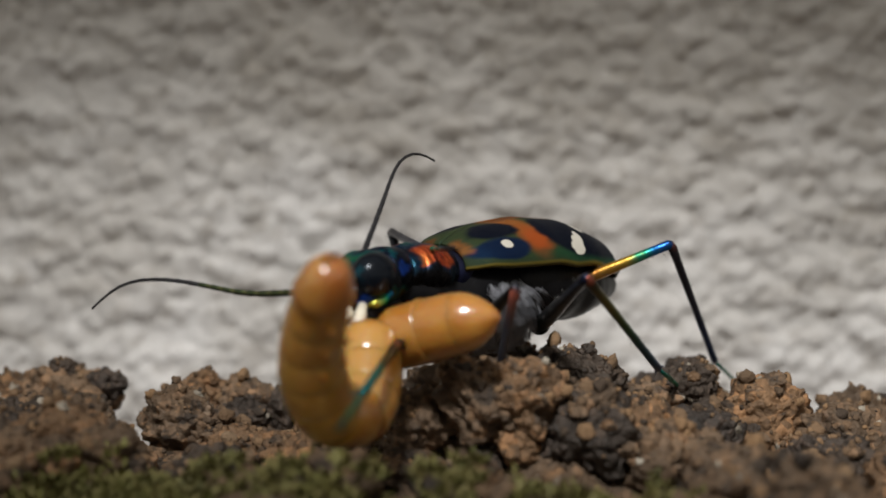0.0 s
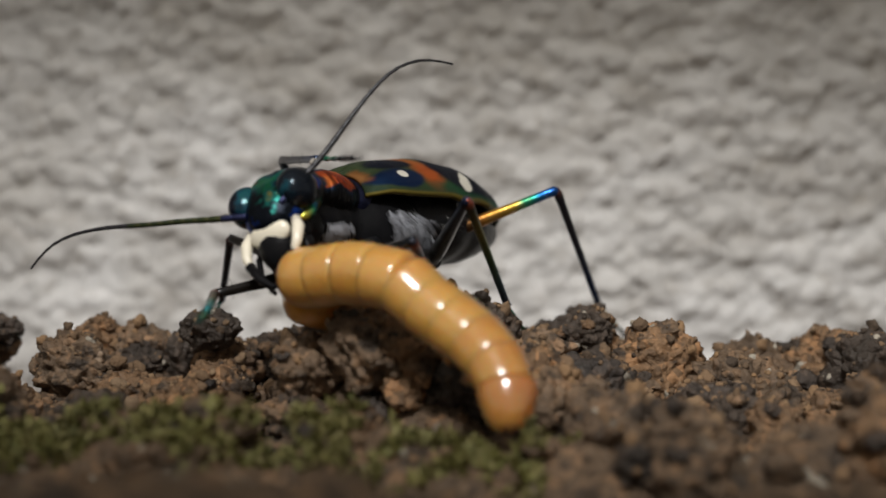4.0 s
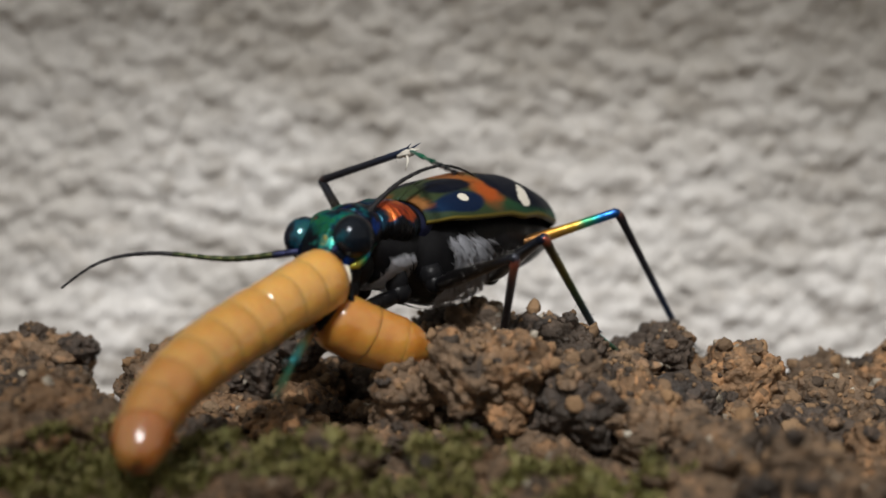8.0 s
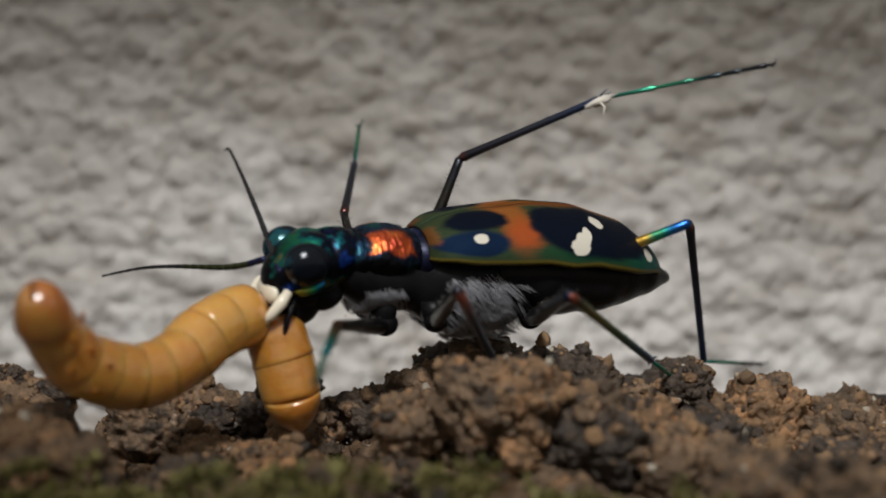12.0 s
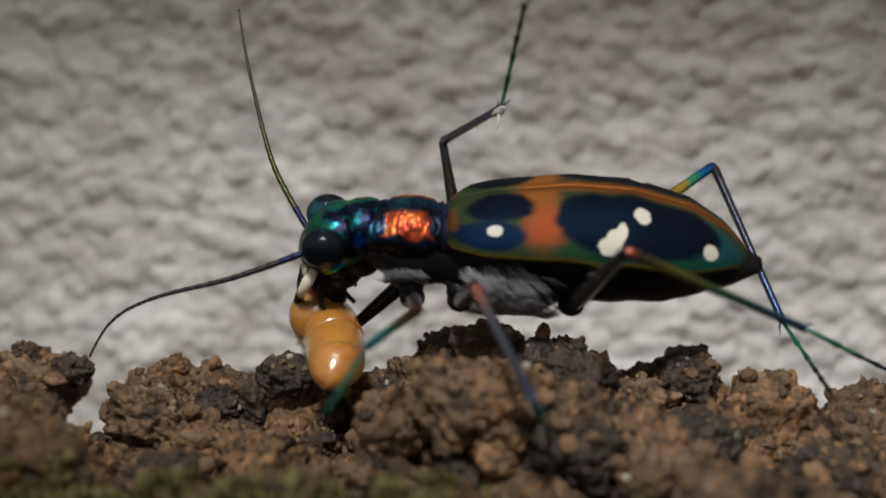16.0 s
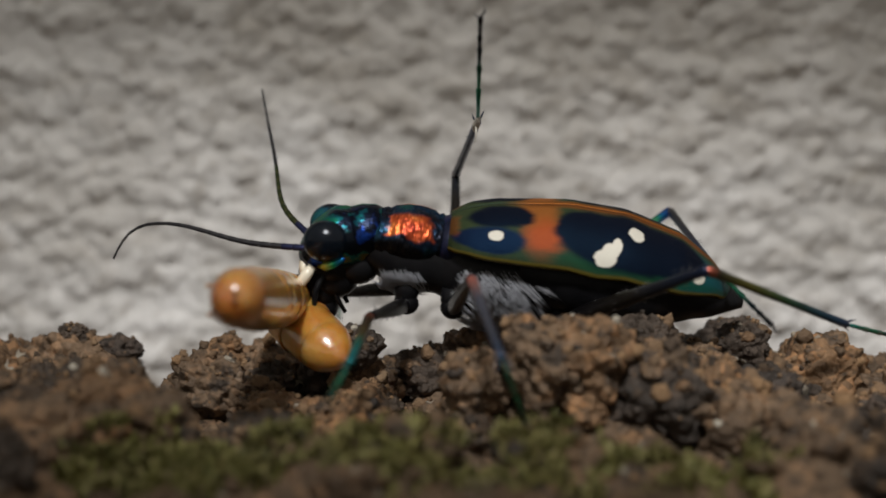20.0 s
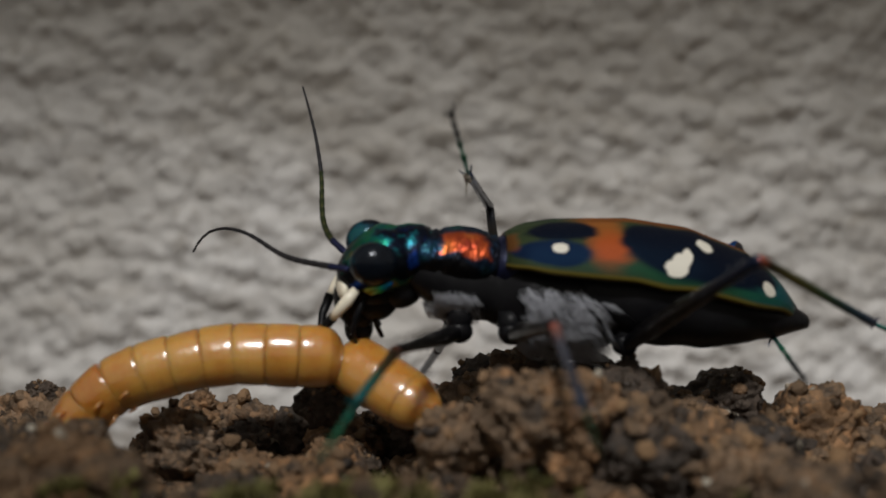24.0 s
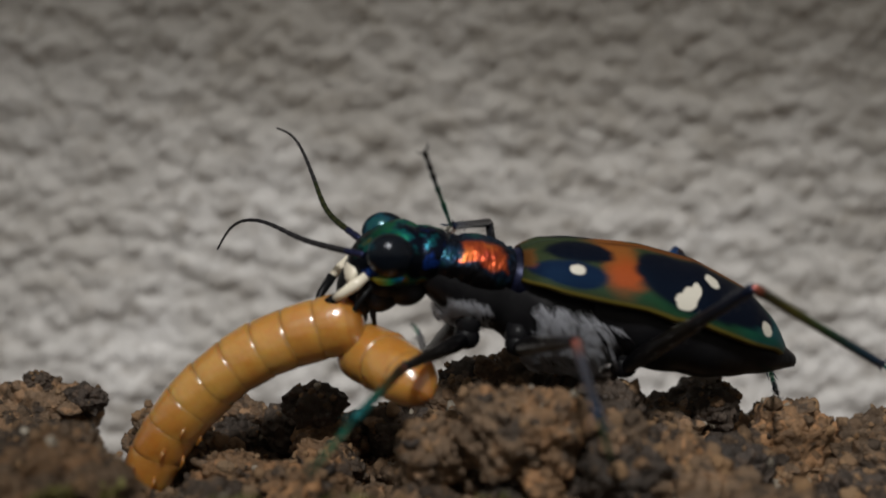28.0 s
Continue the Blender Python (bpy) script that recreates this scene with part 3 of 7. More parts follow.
def moss(cx, cy, rx, ry, count, seed):
    """A cushion of moss: many short curved leaves on a low mound."""
    random.seed(seed)
    verts, faces = [], []
    bpy.context.view_layer.update()
    graph = bpy.context.evaluated_depsgraph_get()
    for _ in range(count):
        a, k = random.uniform(0, 6.283), math.sqrt(random.random())
        x, y = cx + rx * k * math.cos(a), cy + ry * k * math.sin(a)
        hit, place, _, _, _, _ = scene.ray_cast(graph, Vector((x * MM, y * MM, 0.012)), Vector((0, 0, -1)))
        if place.z / MM > -4.7 or noise.noise(Vector((x * 0.55, y * 0.7, 2.0))) > 0.32 - 0.022 * (x + 6):
            continue
        z = place.z / MM + 0.5 * (1 - k * k) * (0.6 + 0.7 * noise.noise(Vector((x * 0.5, y * 0.5, seed)))) - 0.1
        lean, size, w = random.uniform(0.2, 1.1), random.uniform(0.3, 0.75), random.uniform(0.08, 0.16)
        b = random.uniform(0, 6.283)
        d = Vector((math.cos(b) * lean, math.sin(b) * lean, 1)).normalized()
        s = Vector((-math.sin(b), math.cos(b), 0))
        o = Vector((x, y, z))
        i = len(verts)
        row = (o - s * w * 0.5, o + s * w * 0.5, o + d * size * 0.5 + s * w, o + d * size * 0.5 - s * w, o + d * size + Vector((0, 0, -0.1)), o + d * size * 0.5 + Vector((0, 0, 0.06)))
        verts += [tuple(c * MM for c in p) for p in row]
        faces += [(i, i + 1, i + 2, i + 5), (i, i + 5, i + 3), (i + 5, i + 2, i + 4), (i + 3, i + 5, i + 4)]
    ob = part_from("moss_cushion", verts, faces, MAT_MOSS)
    tagged(ob, "low yellow-green moss cushion on the brown soil", "moss", "moss on the soil", kind="stuff")


moss(-9.6, -15.6, 4.6, 2.6, 2800, 2)
moss(-2.2, -16.0, 3.6, 2.4, 1500, 3)
moss(4.6, -16.4, 3.4, 2.4, 1600, 4)
moss(9.6, -16.6, 3.0, 2.2, 1100, 5)

# ---------------------------------------------------------------- tiger beetle
beetle = new("tiger_beetle")
tagged(beetle, "iridescent tiger beetle, copper and blue-black with cream spots, gripping a mealworm", "beetle")

TOP = [(0, -0.1), (0.06, 0.35), (0.15, 0.68), (0.4, 1.08), (0.6, 0.95), (0.8, 0.2), (0.92, -0.85), (1, -2.0)]
WIDE = [(0, 1.6), (0.03, 2.25), (0.07, 2.6), (0.12, 2.83), (0.3, 3.08), (0.5, 3.18), (0.66, 3.12), (0.8, 2.7), (0.9, 1.95), (0.96, 1.2), (1, 0.25)]
DROP = [(0, 1.2), (0.15, 1.9), (0.5, 2.4), (0.8, 2.0), (1, 0.5)]


def elytron_point(s, u):
    a = radians(84) * u
    return (-13.5 * s, smooth_table(WIDE, s) * math.sin(a), smooth_table(TOP, s) - smooth_table(DROP, s) * (1 - math.cos(a)))


def elytron(side):
    bm = bmesh.new()
    uv = bm.loops.layers.uv.new("UVMap")
    ns, nu = 44, 18
    outer, inner = [], []
    for i in range(ns + 1):
        s = i / ns
        ro, ri = [], []
        for j in range(nu + 1):
            u = j / nu
            x, y, z = elytron_point(s, u)
            y = y + 0.02
            ro.append((bm.verts.new((x * MM, side * y * MM, z * MM)), (s, u)))
            ri.append((bm.verts.new((x * 0.99 * MM, side * y * 0.95 * MM, (z - 0.16) * MM)), (s, u)))
        outer.append(ro)
        inner.append(ri)

    def face(q):
        q = q if side > 0 else q[::-1]
        f = bm.faces.new([v for v, _ in q])
        for lp, (_, c) in zip(f.loops, q):
            lp[uv].uv = c

    for i in range(ns):
        for j in range(nu):
            face([outer[i][j], outer[i][j + 1], outer[i + 1][j + 1], outer[i + 1][j]][::-1])
            face([inner[i][j], inner[i][j + 1], inner[i + 1][j + 1], inner[i + 1][j]])
        for j in (0, nu):
            q = [outer[i][j], outer[i + 1][j], inner[i + 1][j], inner[i][j]]
            face(q if j else q[::-1])
    for j in range(nu):
        face([outer[0][j], outer[0][j + 1], inner[0][j + 1], inner[0][j]])
        face([outer[ns][j], inner[ns][j], inner[ns][j + 1], outer[ns][j + 1]])
    part("elytron", bm, MAT_ELYTRON, beetle, "wing case with copper bands, dark patches and cream spots")


elytron(1)
elytron(-1)


def beetle_trunk():
    bm = bmesh.new()
    rings = [(0.15, 1.2, 0.85, -1.3), (0.35, 1.5, 1.05, -1.3), (0.55, 1.44, 0.98, -1.3), (0.75, 1.62, 1.14, -1.3), (1.3, 1.78, 1.26, -1.3), (2.0, 1.80, 1.28, -1.3), (2.6, 1.66, 1.18, -1.32), (2.85, 1.5, 1.04, -1.34), (3.0, 1.58, 1.1, -1.36), (3.3, 1.45, 1.0, -1.38), (3.7, 1.3, 0.95, -1.4), (4.2, 1.1, 0.8, -1.4)]
    ring_tube(bm, [((x, 0, z), ry, rz) for x, ry, rz, z in rings], 28)
    for v in bm.verts:
        if v.co.z > -0.0006 and abs(v.co.y) < 0.0003:
            v.co.z -= 0.00012
    part("pronotum", bm, MAT_PRONOTUM, beetle, "copper-red pronotum edged in blue")
    bm = bmesh.new()
    rings = [(4.3, 0.9, 0.9, -1.9), (3.7, 1.15, 1.1, -2.05), (3.0, 1.45, 1.35, -2.25), (2.2, 1.6, 1.55, -2.45), (1.4, 1.62, 1.55, -2.5), (0.8, 1.52, 1.6, -2.5), (0.35, 1.42, 1.65, -2.45), (-0.05, 1.52, 1.75, -2.5), (-0.5, 1.95, 1.95, -2.6), (-1.2, 2.35, 2.2, -2.75), (-2.2, 2.5, 2.45, -2.9), (-3.2, 2.5, 2.45, -2.9), (-4.4, 2.35, 2.2, -2.85), (-5.6, 2.1, 1.7, -2.6)]
    ring_tube(bm, [((x, 0, z), ry, rz) for x, ry, rz, z in rings], 24)
    part("thorax", bm, MAT_BLACK, beetle, "black thorax")
    bm = bmesh.new()
    rows = []
    for i in range(31):
        s = i / 30
        x = -3.4 - 10.7 * s
        ring = math.sin(s * 6 * 2 * math.pi)
        rows.append(((x, 0, -2.15 - 0.55 * s * s), smooth_table([(0, 2.3), (0.3, 2.75), (0.6, 2.5), (0.85, 1.5), (1, 0.45)], s) * (1 + 0.012 * ring), smooth_table([(0, 1.8), (0.3, 2.2), (0.6, 1.9), (0.85, 1.0), (1, 0.3)], s) * (1 + 0.02 * ring)))
    ring_tube(bm, rows, 24)
    part("abdomen", bm, MAT_BLACK, beetle, "black ringed abdomen")
    bm = bmesh.new()
    blob(bm, (-0.3, 0, -1.4), (1.3, 1.6, 1.18), 3)
    part("scutellum", bm, MAT_SCUTELLUM, beetle, "dark blue collar between pronotum and wing cases")
    # pale bristles on the flanks
    random.seed(3)
    bm = bmesh.new()
    for lock in range(520):
        side = 1 if lock % 2 else -1
        front = lock % 9 < 4
        x = random.triangular(0.9, 3.2, 2.3) if front else random.triangular(-4.6, -0.6, -1.3)
        a = random.uniform(-1.25, -0.1) if front else random.uniform(-1.15, 0.4)
        ry, rz, mid = (1.60, 1.52, -2.45) if front else (2.48, 2.42, -2.88)
        comb = 0.5 + 0.5 * noise.noise(Vector((x * 0.8, a * 2.0, 5.0)))
        sweep, drop = (0.1 + 0.6 * comb, random.uniform(0.3, 0.6)) if front else (0.7 + 1.2 * comb, random.uniform(0.3, 0.75))
        lift = random.uniform(0.0, 0.12) + (0.25 if a < -1.0 else 0)
        for _ in range(10):
            reach = random.uniform(0.75, 1.15)
            b, o = a + random.gauss(0, 0.05), x + random.gauss(0, 0.12)
            path = []
            for k, off in ((0.0, 0.0), (0.5, 0.07 + lift * 0.5), (1.0, 0.03 + lift)):
                spread = 1 - 0.45 * k
                c = max(a - drop * reach * k + (b - a) * spread, -1.75)
                path.append(Vector((x + (o - x) * spread - sweep * reach * k, side * (ry + off) * math.cos(c), mid + (rz + off) * math.sin(c))))
            d = (path[2] - path[0]).normalized()
            q = d.orthogonal().normalized() * 0.0095
            r = d.cross(q).normalized() * 0.0095
            rows = [[bm.verts.new((p + k) * MM) for k in (q, -q * 0.5 + r, -q * 0.5 - r)] for p in path[:2]]
            top = bm.verts.new(path[2] * MM)
            for i in range(3):
                j = (i + 1) % 3
                bm.faces.new((rows[0][i], rows[0][j], rows[1][j], rows[1][i]))
                bm.faces.new((rows[1][i], rows[1][j], top))
    tagged(part("bristles", bm, MAT_HAIR, beetle, "tufts of white bristles"), kind="stuff")


beetle_trunk()

NECK = Vector((3.8, 0, -0.4))
head = None


def beetle_head():
    bm = bmesh.new()
    blob(bm, (1.45, 0, -1.35), (1.95, 1.66, 1.5), 4)
    for v in bm.verts:
        p = v.co / MM
        if p.x > 1.6:
            p.z -= 0.45 * (p.x - 1.6)
        if p.z > -0.4:
            p.z -= 0.16 * max(0.0, 0.7 - abs(p.y))
        v.co = p * MM
    ring_tube(bm, [((-0.55, 0, -1.0), 1.25, 1.1), ((-0.2, 0, -1.0), 1.42, 1.22), ((0.4, 0, -1.1), 1.5, 1.32), ((0.9, 0, -1.2), 1.4, 1.3)], 24)
    h = part("head", bm, MAT_HEAD, beetle, "black head with green and blue metallic patches")
    for side in (1, -1):
        bm = bmesh.new()
        blob(bm, (1.95, side * 1.32, -1.14), (1.05, 0.86, 0.98), 4)
        part("eye", bm, MAT_EYE if side > 0 else MAT_EYE_SHEEN, h, "large glossy black eye" if side > 0 else "large dark eye with a painted teal sheen")
        bm = bmesh.new()
        path_tube(bm, [(0.95, side * 1.30, -1.75), (1.2, side * 1.50, -1.95), (1.6, side * 1.46, -2.2), (2.0, side * 1.34, -2.36), (2.35, side * 1.15, -2.42)], (0.05, 0.14, 0.20, 0.22, 0.08), 10)
        part("cheek", bm, MAT_CHEEK, h, "cobalt blue cheek ridge turning green and gold")
    bm = bmesh.new()
    blob(bm, (3.05, 0, -2.72), (0.34, 1.05, 0.62), 3)
    part("labrum", bm, MAT_CREAM, h, "cream upper lip")
    bm = bmesh.new()
    blob(bm, (2.7, 0, -2.1), (0.6, 1.2, 0.6), 3)
    part("clypeus", bm, MAT_HEAD, h)
    for side in (1, -1):
        bm = bmesh.new()
        path_tube(bm, [(2.6, side * 1.2, -2.4), (2.95, side * 1.4, -2.85), (3.3, side * 1.36, -3.4), (3.55, side * 1.15, -3.9)], (0.2, 0.28, 0.23, 0.17), 10)
        base = part("mandible", bm, MAT_CREAM, h, "curved mandible with a cream base")
        bm = bmesh.new()
        path_tube(bm, [(3.5, side * 1.2, -3.78), (3.8, side * 0.7, -4.5), (3.9, side * 0.15, -4.95), (3.9, side * -0.35, -5.2)], (0.23, 0.2, 0.13, 0.03), 10)
        part("mandible_tip", bm, MAT_BLACK, h, "dark pointed mandible tip")
        bm = bmesh.new()
        path_tube(bm, [(2.0, side * 0.8, -2.5), (2.5, side * 1.3, -3.6), (2.6, side * 1.35, -4.4), (2.3, side * 1.1, -5.2)], (0.16, 0.15, 0.13, 0.10), 8)
        part("palp", bm, MAT_BLACK, h)
        bm = bmesh.new()
        path_tube(bm, [(1.7, side * 0.5, -2.4), (1.8, side * 0.7, -3.5), (1.5, side * 0.7, -4.3), (1.2, side * 0.6, -4.9)], (0.15, 0.14, 0.12, 0.10), 8)
        part("palp", bm, MAT_BLACK, h)
    for name, (x, z, rx, ry, rz) in (("chin", (1.75, -2.7, 1.2, 1.2, 0.95)), ("throat", (0.6, -2.6, 1.1, 1.15, 1.05)), ("gula", (1.7, -3.3, 1.15, 1.05, 1.05)), ("mentum", (2.7, -3.3, 0.75, 0.95, 1.2)), ("maxilla", (2.3, -4.0, 0.8, 0.85, 0.85)), ("labium", (2.2, -4.8, 0.65, 0.75, 0.75))):
        bm = bmesh.new()
        blob(bm, (x, 0, z), (rx, ry, rz), 3)
        part(name, bm, MAT_BLACK, h)
    return h


head = beetle_head()

HIPS = {"FL": (1.6, 1.15, -4.5), "ML": (-0.6, 1.7, -4.2), "HL": (-5.6, 1.7, -4.2), "FR": (1.6, -1.15, -4.5), "MR": (-0.6, -1.7, -4.2), "HR": (-5.6, -1.7, -4.2)}
BONES = {"F": (6.0, 5.6, 4.6), "M": (7.2, 7.4, 7.6), "H": (10.0, 9.0, 7.4)}
THICK = {"F": 0.36, "M": 0.37, "H": 0.40}
legs = {}


def spines(bm, length, radius, count, seed):
    random.seed(seed)
    for _ in range(count):
        x, a = random.uniform(0.15, 0.97) * length, random.uniform(0, 6.283)
        o = Vector((x, radius * 0.8 * math.cos(a), radius * 0.8 * math.sin(a)))
        d = Vector((random.uniform(0.2, 0.7), math.cos(a), math.sin(a))).normalized() * random.uniform(0.1, 0.3)
        q = d.orthogonal().normalized() * 0.014
        r = d.cross(q).normalized() * 0.014
        v = [bm.verts.new((o + k) * MM) for k in (q, -q * 0.5 + r, -q * 0.5 - r)] + [bm.verts.new((o + d) * MM)]
        for f in ((0, 1, 3), (1, 2, 3), (2, 0, 3)):
            bm.faces.new([v[k] for k in f]).material_index = 1


def beetle_leg(code):
    k = code[0]
    fl, tl, sl = BONES[k]
    w = THICK[k]
    bm = bmesh.new()
    blob(bm, (0, 0, 0.1), (0.6, 0.5, 0.55), 3)
    inward = -0.35 if code[1] == "L" else 0.35
    rise = 1.5 if k == "F" else 1.0
    path_tube(bm, [(0, 0, -0.1), (0.05, inward * 0.6, 0.4 * rise), (0.1, inward, 0.95 * rise)], (0.42, 0.60, 0.55), 12)
    leg = part("leg", bm, MAT_BLACK, beetle, "long slender metallic leg")
    leg.location = Vector(HIPS[code]) * MM
    bm = bmesh.new()
    ring_tube(bm, [((x * fl, 0, 0), w * r, w * r * 1.1) for x, r in ((-0.01, 0.5), (0.04, 0.8), (0.2, 1.0), (0.45, 0.86), (0.75, 0.62), (0.93, 0.56), (0.99, 0.58), (1.01, 0.3))], 12)
    spines(bm, fl, w, 70, 7)
    # The golden reflection on the right hind femur is painted into its colour.
    gold = code == "HR"
    femur = part("femur", bm, MAT_FEMUR_SHEEN if gold else MAT_FEMUR_DARK, leg, "femur with a painted golden sheen, turning blue at the knee" if gold else "near-black femur with short bristles")
    femur.data.materials.append(MAT_HAIR_DIM)
    bm = bmesh.new()
    ring_tube(bm, [((x * tl, 0, 0), r, r) for x, r in ((-0.01, 0.13), (0.03, 0.24), (0.12, 0.21), (0.5, 0.185), (0.9, 0.18), (0.985, 0.19), (1.0, 0.12))], 10)
    spines(bm, tl, 0.18, 34, 9)
    for side in (1, -1):
        path_tube(bm, [(tl * 0.97, 0, 0), (tl + 0.15, side * 0.2, -0.12), (tl + 0.55, side * 0.3, -0.22)], (0.06, 0.05, 0.012), 5)
    shell, look_of = {"F": (MAT_TIBIA_GOLD, "thin dark golden tibia turning teal"), "M": (MAT_TIBIA_PINK, "thin pinkish tibia turning dark grey"), "H": (MAT_TIBIA_HIND, "thin olive-gold tibia turning blue"), "R": (MAT_TIBIA, "thin dark blue tibia")}[k if code[1] == "L" else "R"]
    tibia = part("tibia", bm, shell, leg, look_of)
    tibia.data.materials.append(MAT_BLACK)
    bm = bmesh.new()
    rows, x = [], 0.0
    for n, span in enumerate((0.34, 0.22, 0.17, 0.11, 0.16)):
        rows += [((x + 0.01) * sl, 0.085), ((x + span * 0.6) * sl, 0.10), ((x + span - 0.012) * sl, 0.13), ((x + span) * sl, 0.07)]
        x += span
    ring_tube(bm, [((px, 0, 0), r, r) for px, r in rows], 8)
    for side in (1, -1):
        path_tube(bm, [(sl, 0, 0), (sl + 0.25, side * 0.22, 0.05), (sl + 0.42, side * 0.30, -0.12)], (0.06, 0.04, 0.01), 5)
    if code == "MR":
        fluff = bmesh.new()
        blob(fluff, (tl - 0.1, 0.10, 0.12), (0.75, 0.15, 0.17), 3, None, 0.5, 4)
        path_tube(fluff, [(tl - 0.1, 0.1, 0.1), (tl + 0.1, 0.3, 0.55), (tl - 0.05, 0.45, 0.95)], (0.08, 0.05, 0.02), 6)
        part("stuck_fluff", fluff, MAT_FLUFF, tibia, "pale wisp of debris stuck to the tibia")
    tarsus = part("tarsus", bm, MAT_TARSUS, leg, "jointed green-black tarsus with two claws")
    legs[code] = (leg, femur, tibia, tarsus)


for code in HIPS:
    beetle_leg(code)

feelers = {}


def antenna(code):
    pieces = []
    for i in range(20):
        length = 0.575
        r0 = 0.175 - 0.0062 * i
        bm = bmesh.new()
        ring_tube(bm, [((x * length, 0, 0), r0 * r, r0 * r) for x, r in ((-0.04, 0.8), (0.06, 0.87), (0.8, 0.93), (0.97, 0.98), (1.05, 0.75))], 8)
        parent = pieces[0] if pieces else beetle
        pieces.append(part("antenna" if not pieces else "antenna_joint", bm, (MAT_ANTENNA_GLINT if i < 10 and code == "R" else MAT_ANTENNA) if i > 1 else MAT_SCUTELLUM, parent, "" if pieces else "thin dark jointed antenna"))
    feelers[code] = pieces


antenna("L")
antenna("R")

# ---------------------------------------------------------------- mealworm
mealworm = new("mealworm")
tagged(mealworm, "glossy amber mealworm with brown rings, held in the beetle's jaws", "mealworm")
LONG, SHORT = 1.36, 5.0 / 3
worm_parts = []


def worm_piece(i, count):
    length = LONG if i < 10 else SHORT
    r = smooth_table([(0, 0.98), (1.5, 1.18), (4, 1.37), (9, 1.42), (11, 1.40), (12, 1.32), (12.9, 1.1)], i + 0.0)
    r2 = smooth_table([(0, 0.98), (1.5, 1.18), (4, 1.37), (9, 1.42), (11, 1.40), (12, 1.32), (12.9, 1.1)], i + 0.95)
    bm = bmesh.new()
    if i == 0:
        rows = [(-0.35, 0.35), (-0.2, 0.68), (0.1, 0.92), (0.5, 1.05), (0.8, 1.1), (0.98, 1.08), (1.06, 0.98)]
    elif i == 9:
        rows = [(-0.07, 0.93), (0.02, 0.965), (0.2, 0.995), (0.6, 1.0), (0.9, 0.97), (1.12, 0.86), (1.30, 0.66), (1.42, 0.40), (1.47, 0.12)]
    elif i == 10:
        rows = [(-0.42, 0.12), (-0.38, 0.40), (-0.28, 0.68), (-0.12, 0.88), (0.08, 0.97), (0.4, 1.0), (0.82, 1.0), (0.95, 1.03), (1.0, 1.02), (1.06, 0.94)]
    elif i == count - 1:
        rows = [(-0.06, 0.97), (0.03, 1.0), (0.25, 0.97), (0.5, 0.85), (0.72, 0.66), (0.9, 0.42), (1.02, 0.2), (1.08, 0.05)]
    else:
        rows = [(-0.07, 0.94), (0.01, 0.975), (0.08, 0.992), (0.35, 1.0), (0.7, 1.004), (0.91, 1.004), (0.98, 0.993), (1.02, 0.972), (1.06, 0.94)]
    ring_tube(bm, [((x * length, 0, 0), (r + (r2 - r) * max(0, x)) * k, (r + (r2 - r) * max(0, x)) * k * 0.94) for x, k in rows], 24)
    ob = part("body_ring" if 0 < i < count - 1 else ("head" if i == 0 else "tail_tip"), bm, MAT_WORM_SHORT if i > 9 else (MAT_WORM if i > 2 else MAT_WORM_MID if i else MAT_WORM_END), mealworm, {0: "orange-brown rounded head", count - 1: "tapered orange tail tip"}.get(i, ""))
    if i in (1, 2, 3):
        for side in (1, -1):
            bm = bmesh.new()
            path_tube(bm, [(0.75, side * 0.5, 1.05), (0.5, side * 0.58, 1.20), (0.2, side * 0.55, 1.28)], (0.08, 0.08, 0.03), 7)
            part("worm_leg", bm, MAT_WORM_END, ob, "short stubby leg")
    if i == 0:
        bm = bmesh.new()
        for side in (1, -1):
            path_tube(bm, [(-0.40, side * 0.25, -0.1), (-0.56, side * 0.2, -0.12), (-0.64, side * 0.05, -0.12)], (0.10, 0.07, 0.02), 6)
        part("worm_jaws", bm, MAT_BLACK, ob, "tiny dark jaws")
    worm_parts.append(ob)


for i in range(13):
    worm_piece(i, 13)

# ---------------------------------------------------------------- things that move
stances, leg_keys, feel_keys, worm_keys = [], {}, {}, []


def stance(t, place, turn, head_turn):
    """Where the beetle's body stands, how it is turned (yaw, pitch, roll), and how its head is turned on the neck."""
    stances.append((t, *place, *turn, *head_turn))


def step(code, t, knee, ankle, toe):
    leg_keys.setdefault(code, []).append((t, *knee, *ankle, *toe))


def feel(code, t, *joints):
    feel_keys.setdefault(code, []).append((t, *[c for j in joints for c in j]))


def bend(t, *joints):
    worm_keys.append((t, *[c for j in joints for c in j]))


def glide(rows, times):
    """Smooth curves through rows of (time, values...) without overshoot."""
    rows = np.array(rows, float)
    x, y = rows[:, 0], rows[:, 1:]
    d = np.diff(y, axis=0) / np.diff(x)[:, None]
    m = np.zeros_like(y)
    same = d[:-1] * d[1:] > 0
    m[1:-1] = np.where(same, 2 * d[:-1] * d[1:] / np.where(same, d[:-1] + d[1:], 1), 0)
    out = []
    for t in times:
        i = int(min(max(np.searchsorted(x, t) - 1, 0), len(x) - 2))
        h = x[i + 1] - x[i]
        k = (t - x[i]) / h
        out.append((1 + 2 * k) * (1 - k) ** 2 * y[i] + k * (1 - k) ** 2 * h * m[i] + k * k * (3 - 2 * k) * y[i + 1] + k * k * (k - 1) * h * m[i + 1])
    return out


def turned(yaw, pitch, roll):
    return Euler((radians(roll), radians(pitch), radians(yaw)), "XYZ").to_matrix().to_4x4()


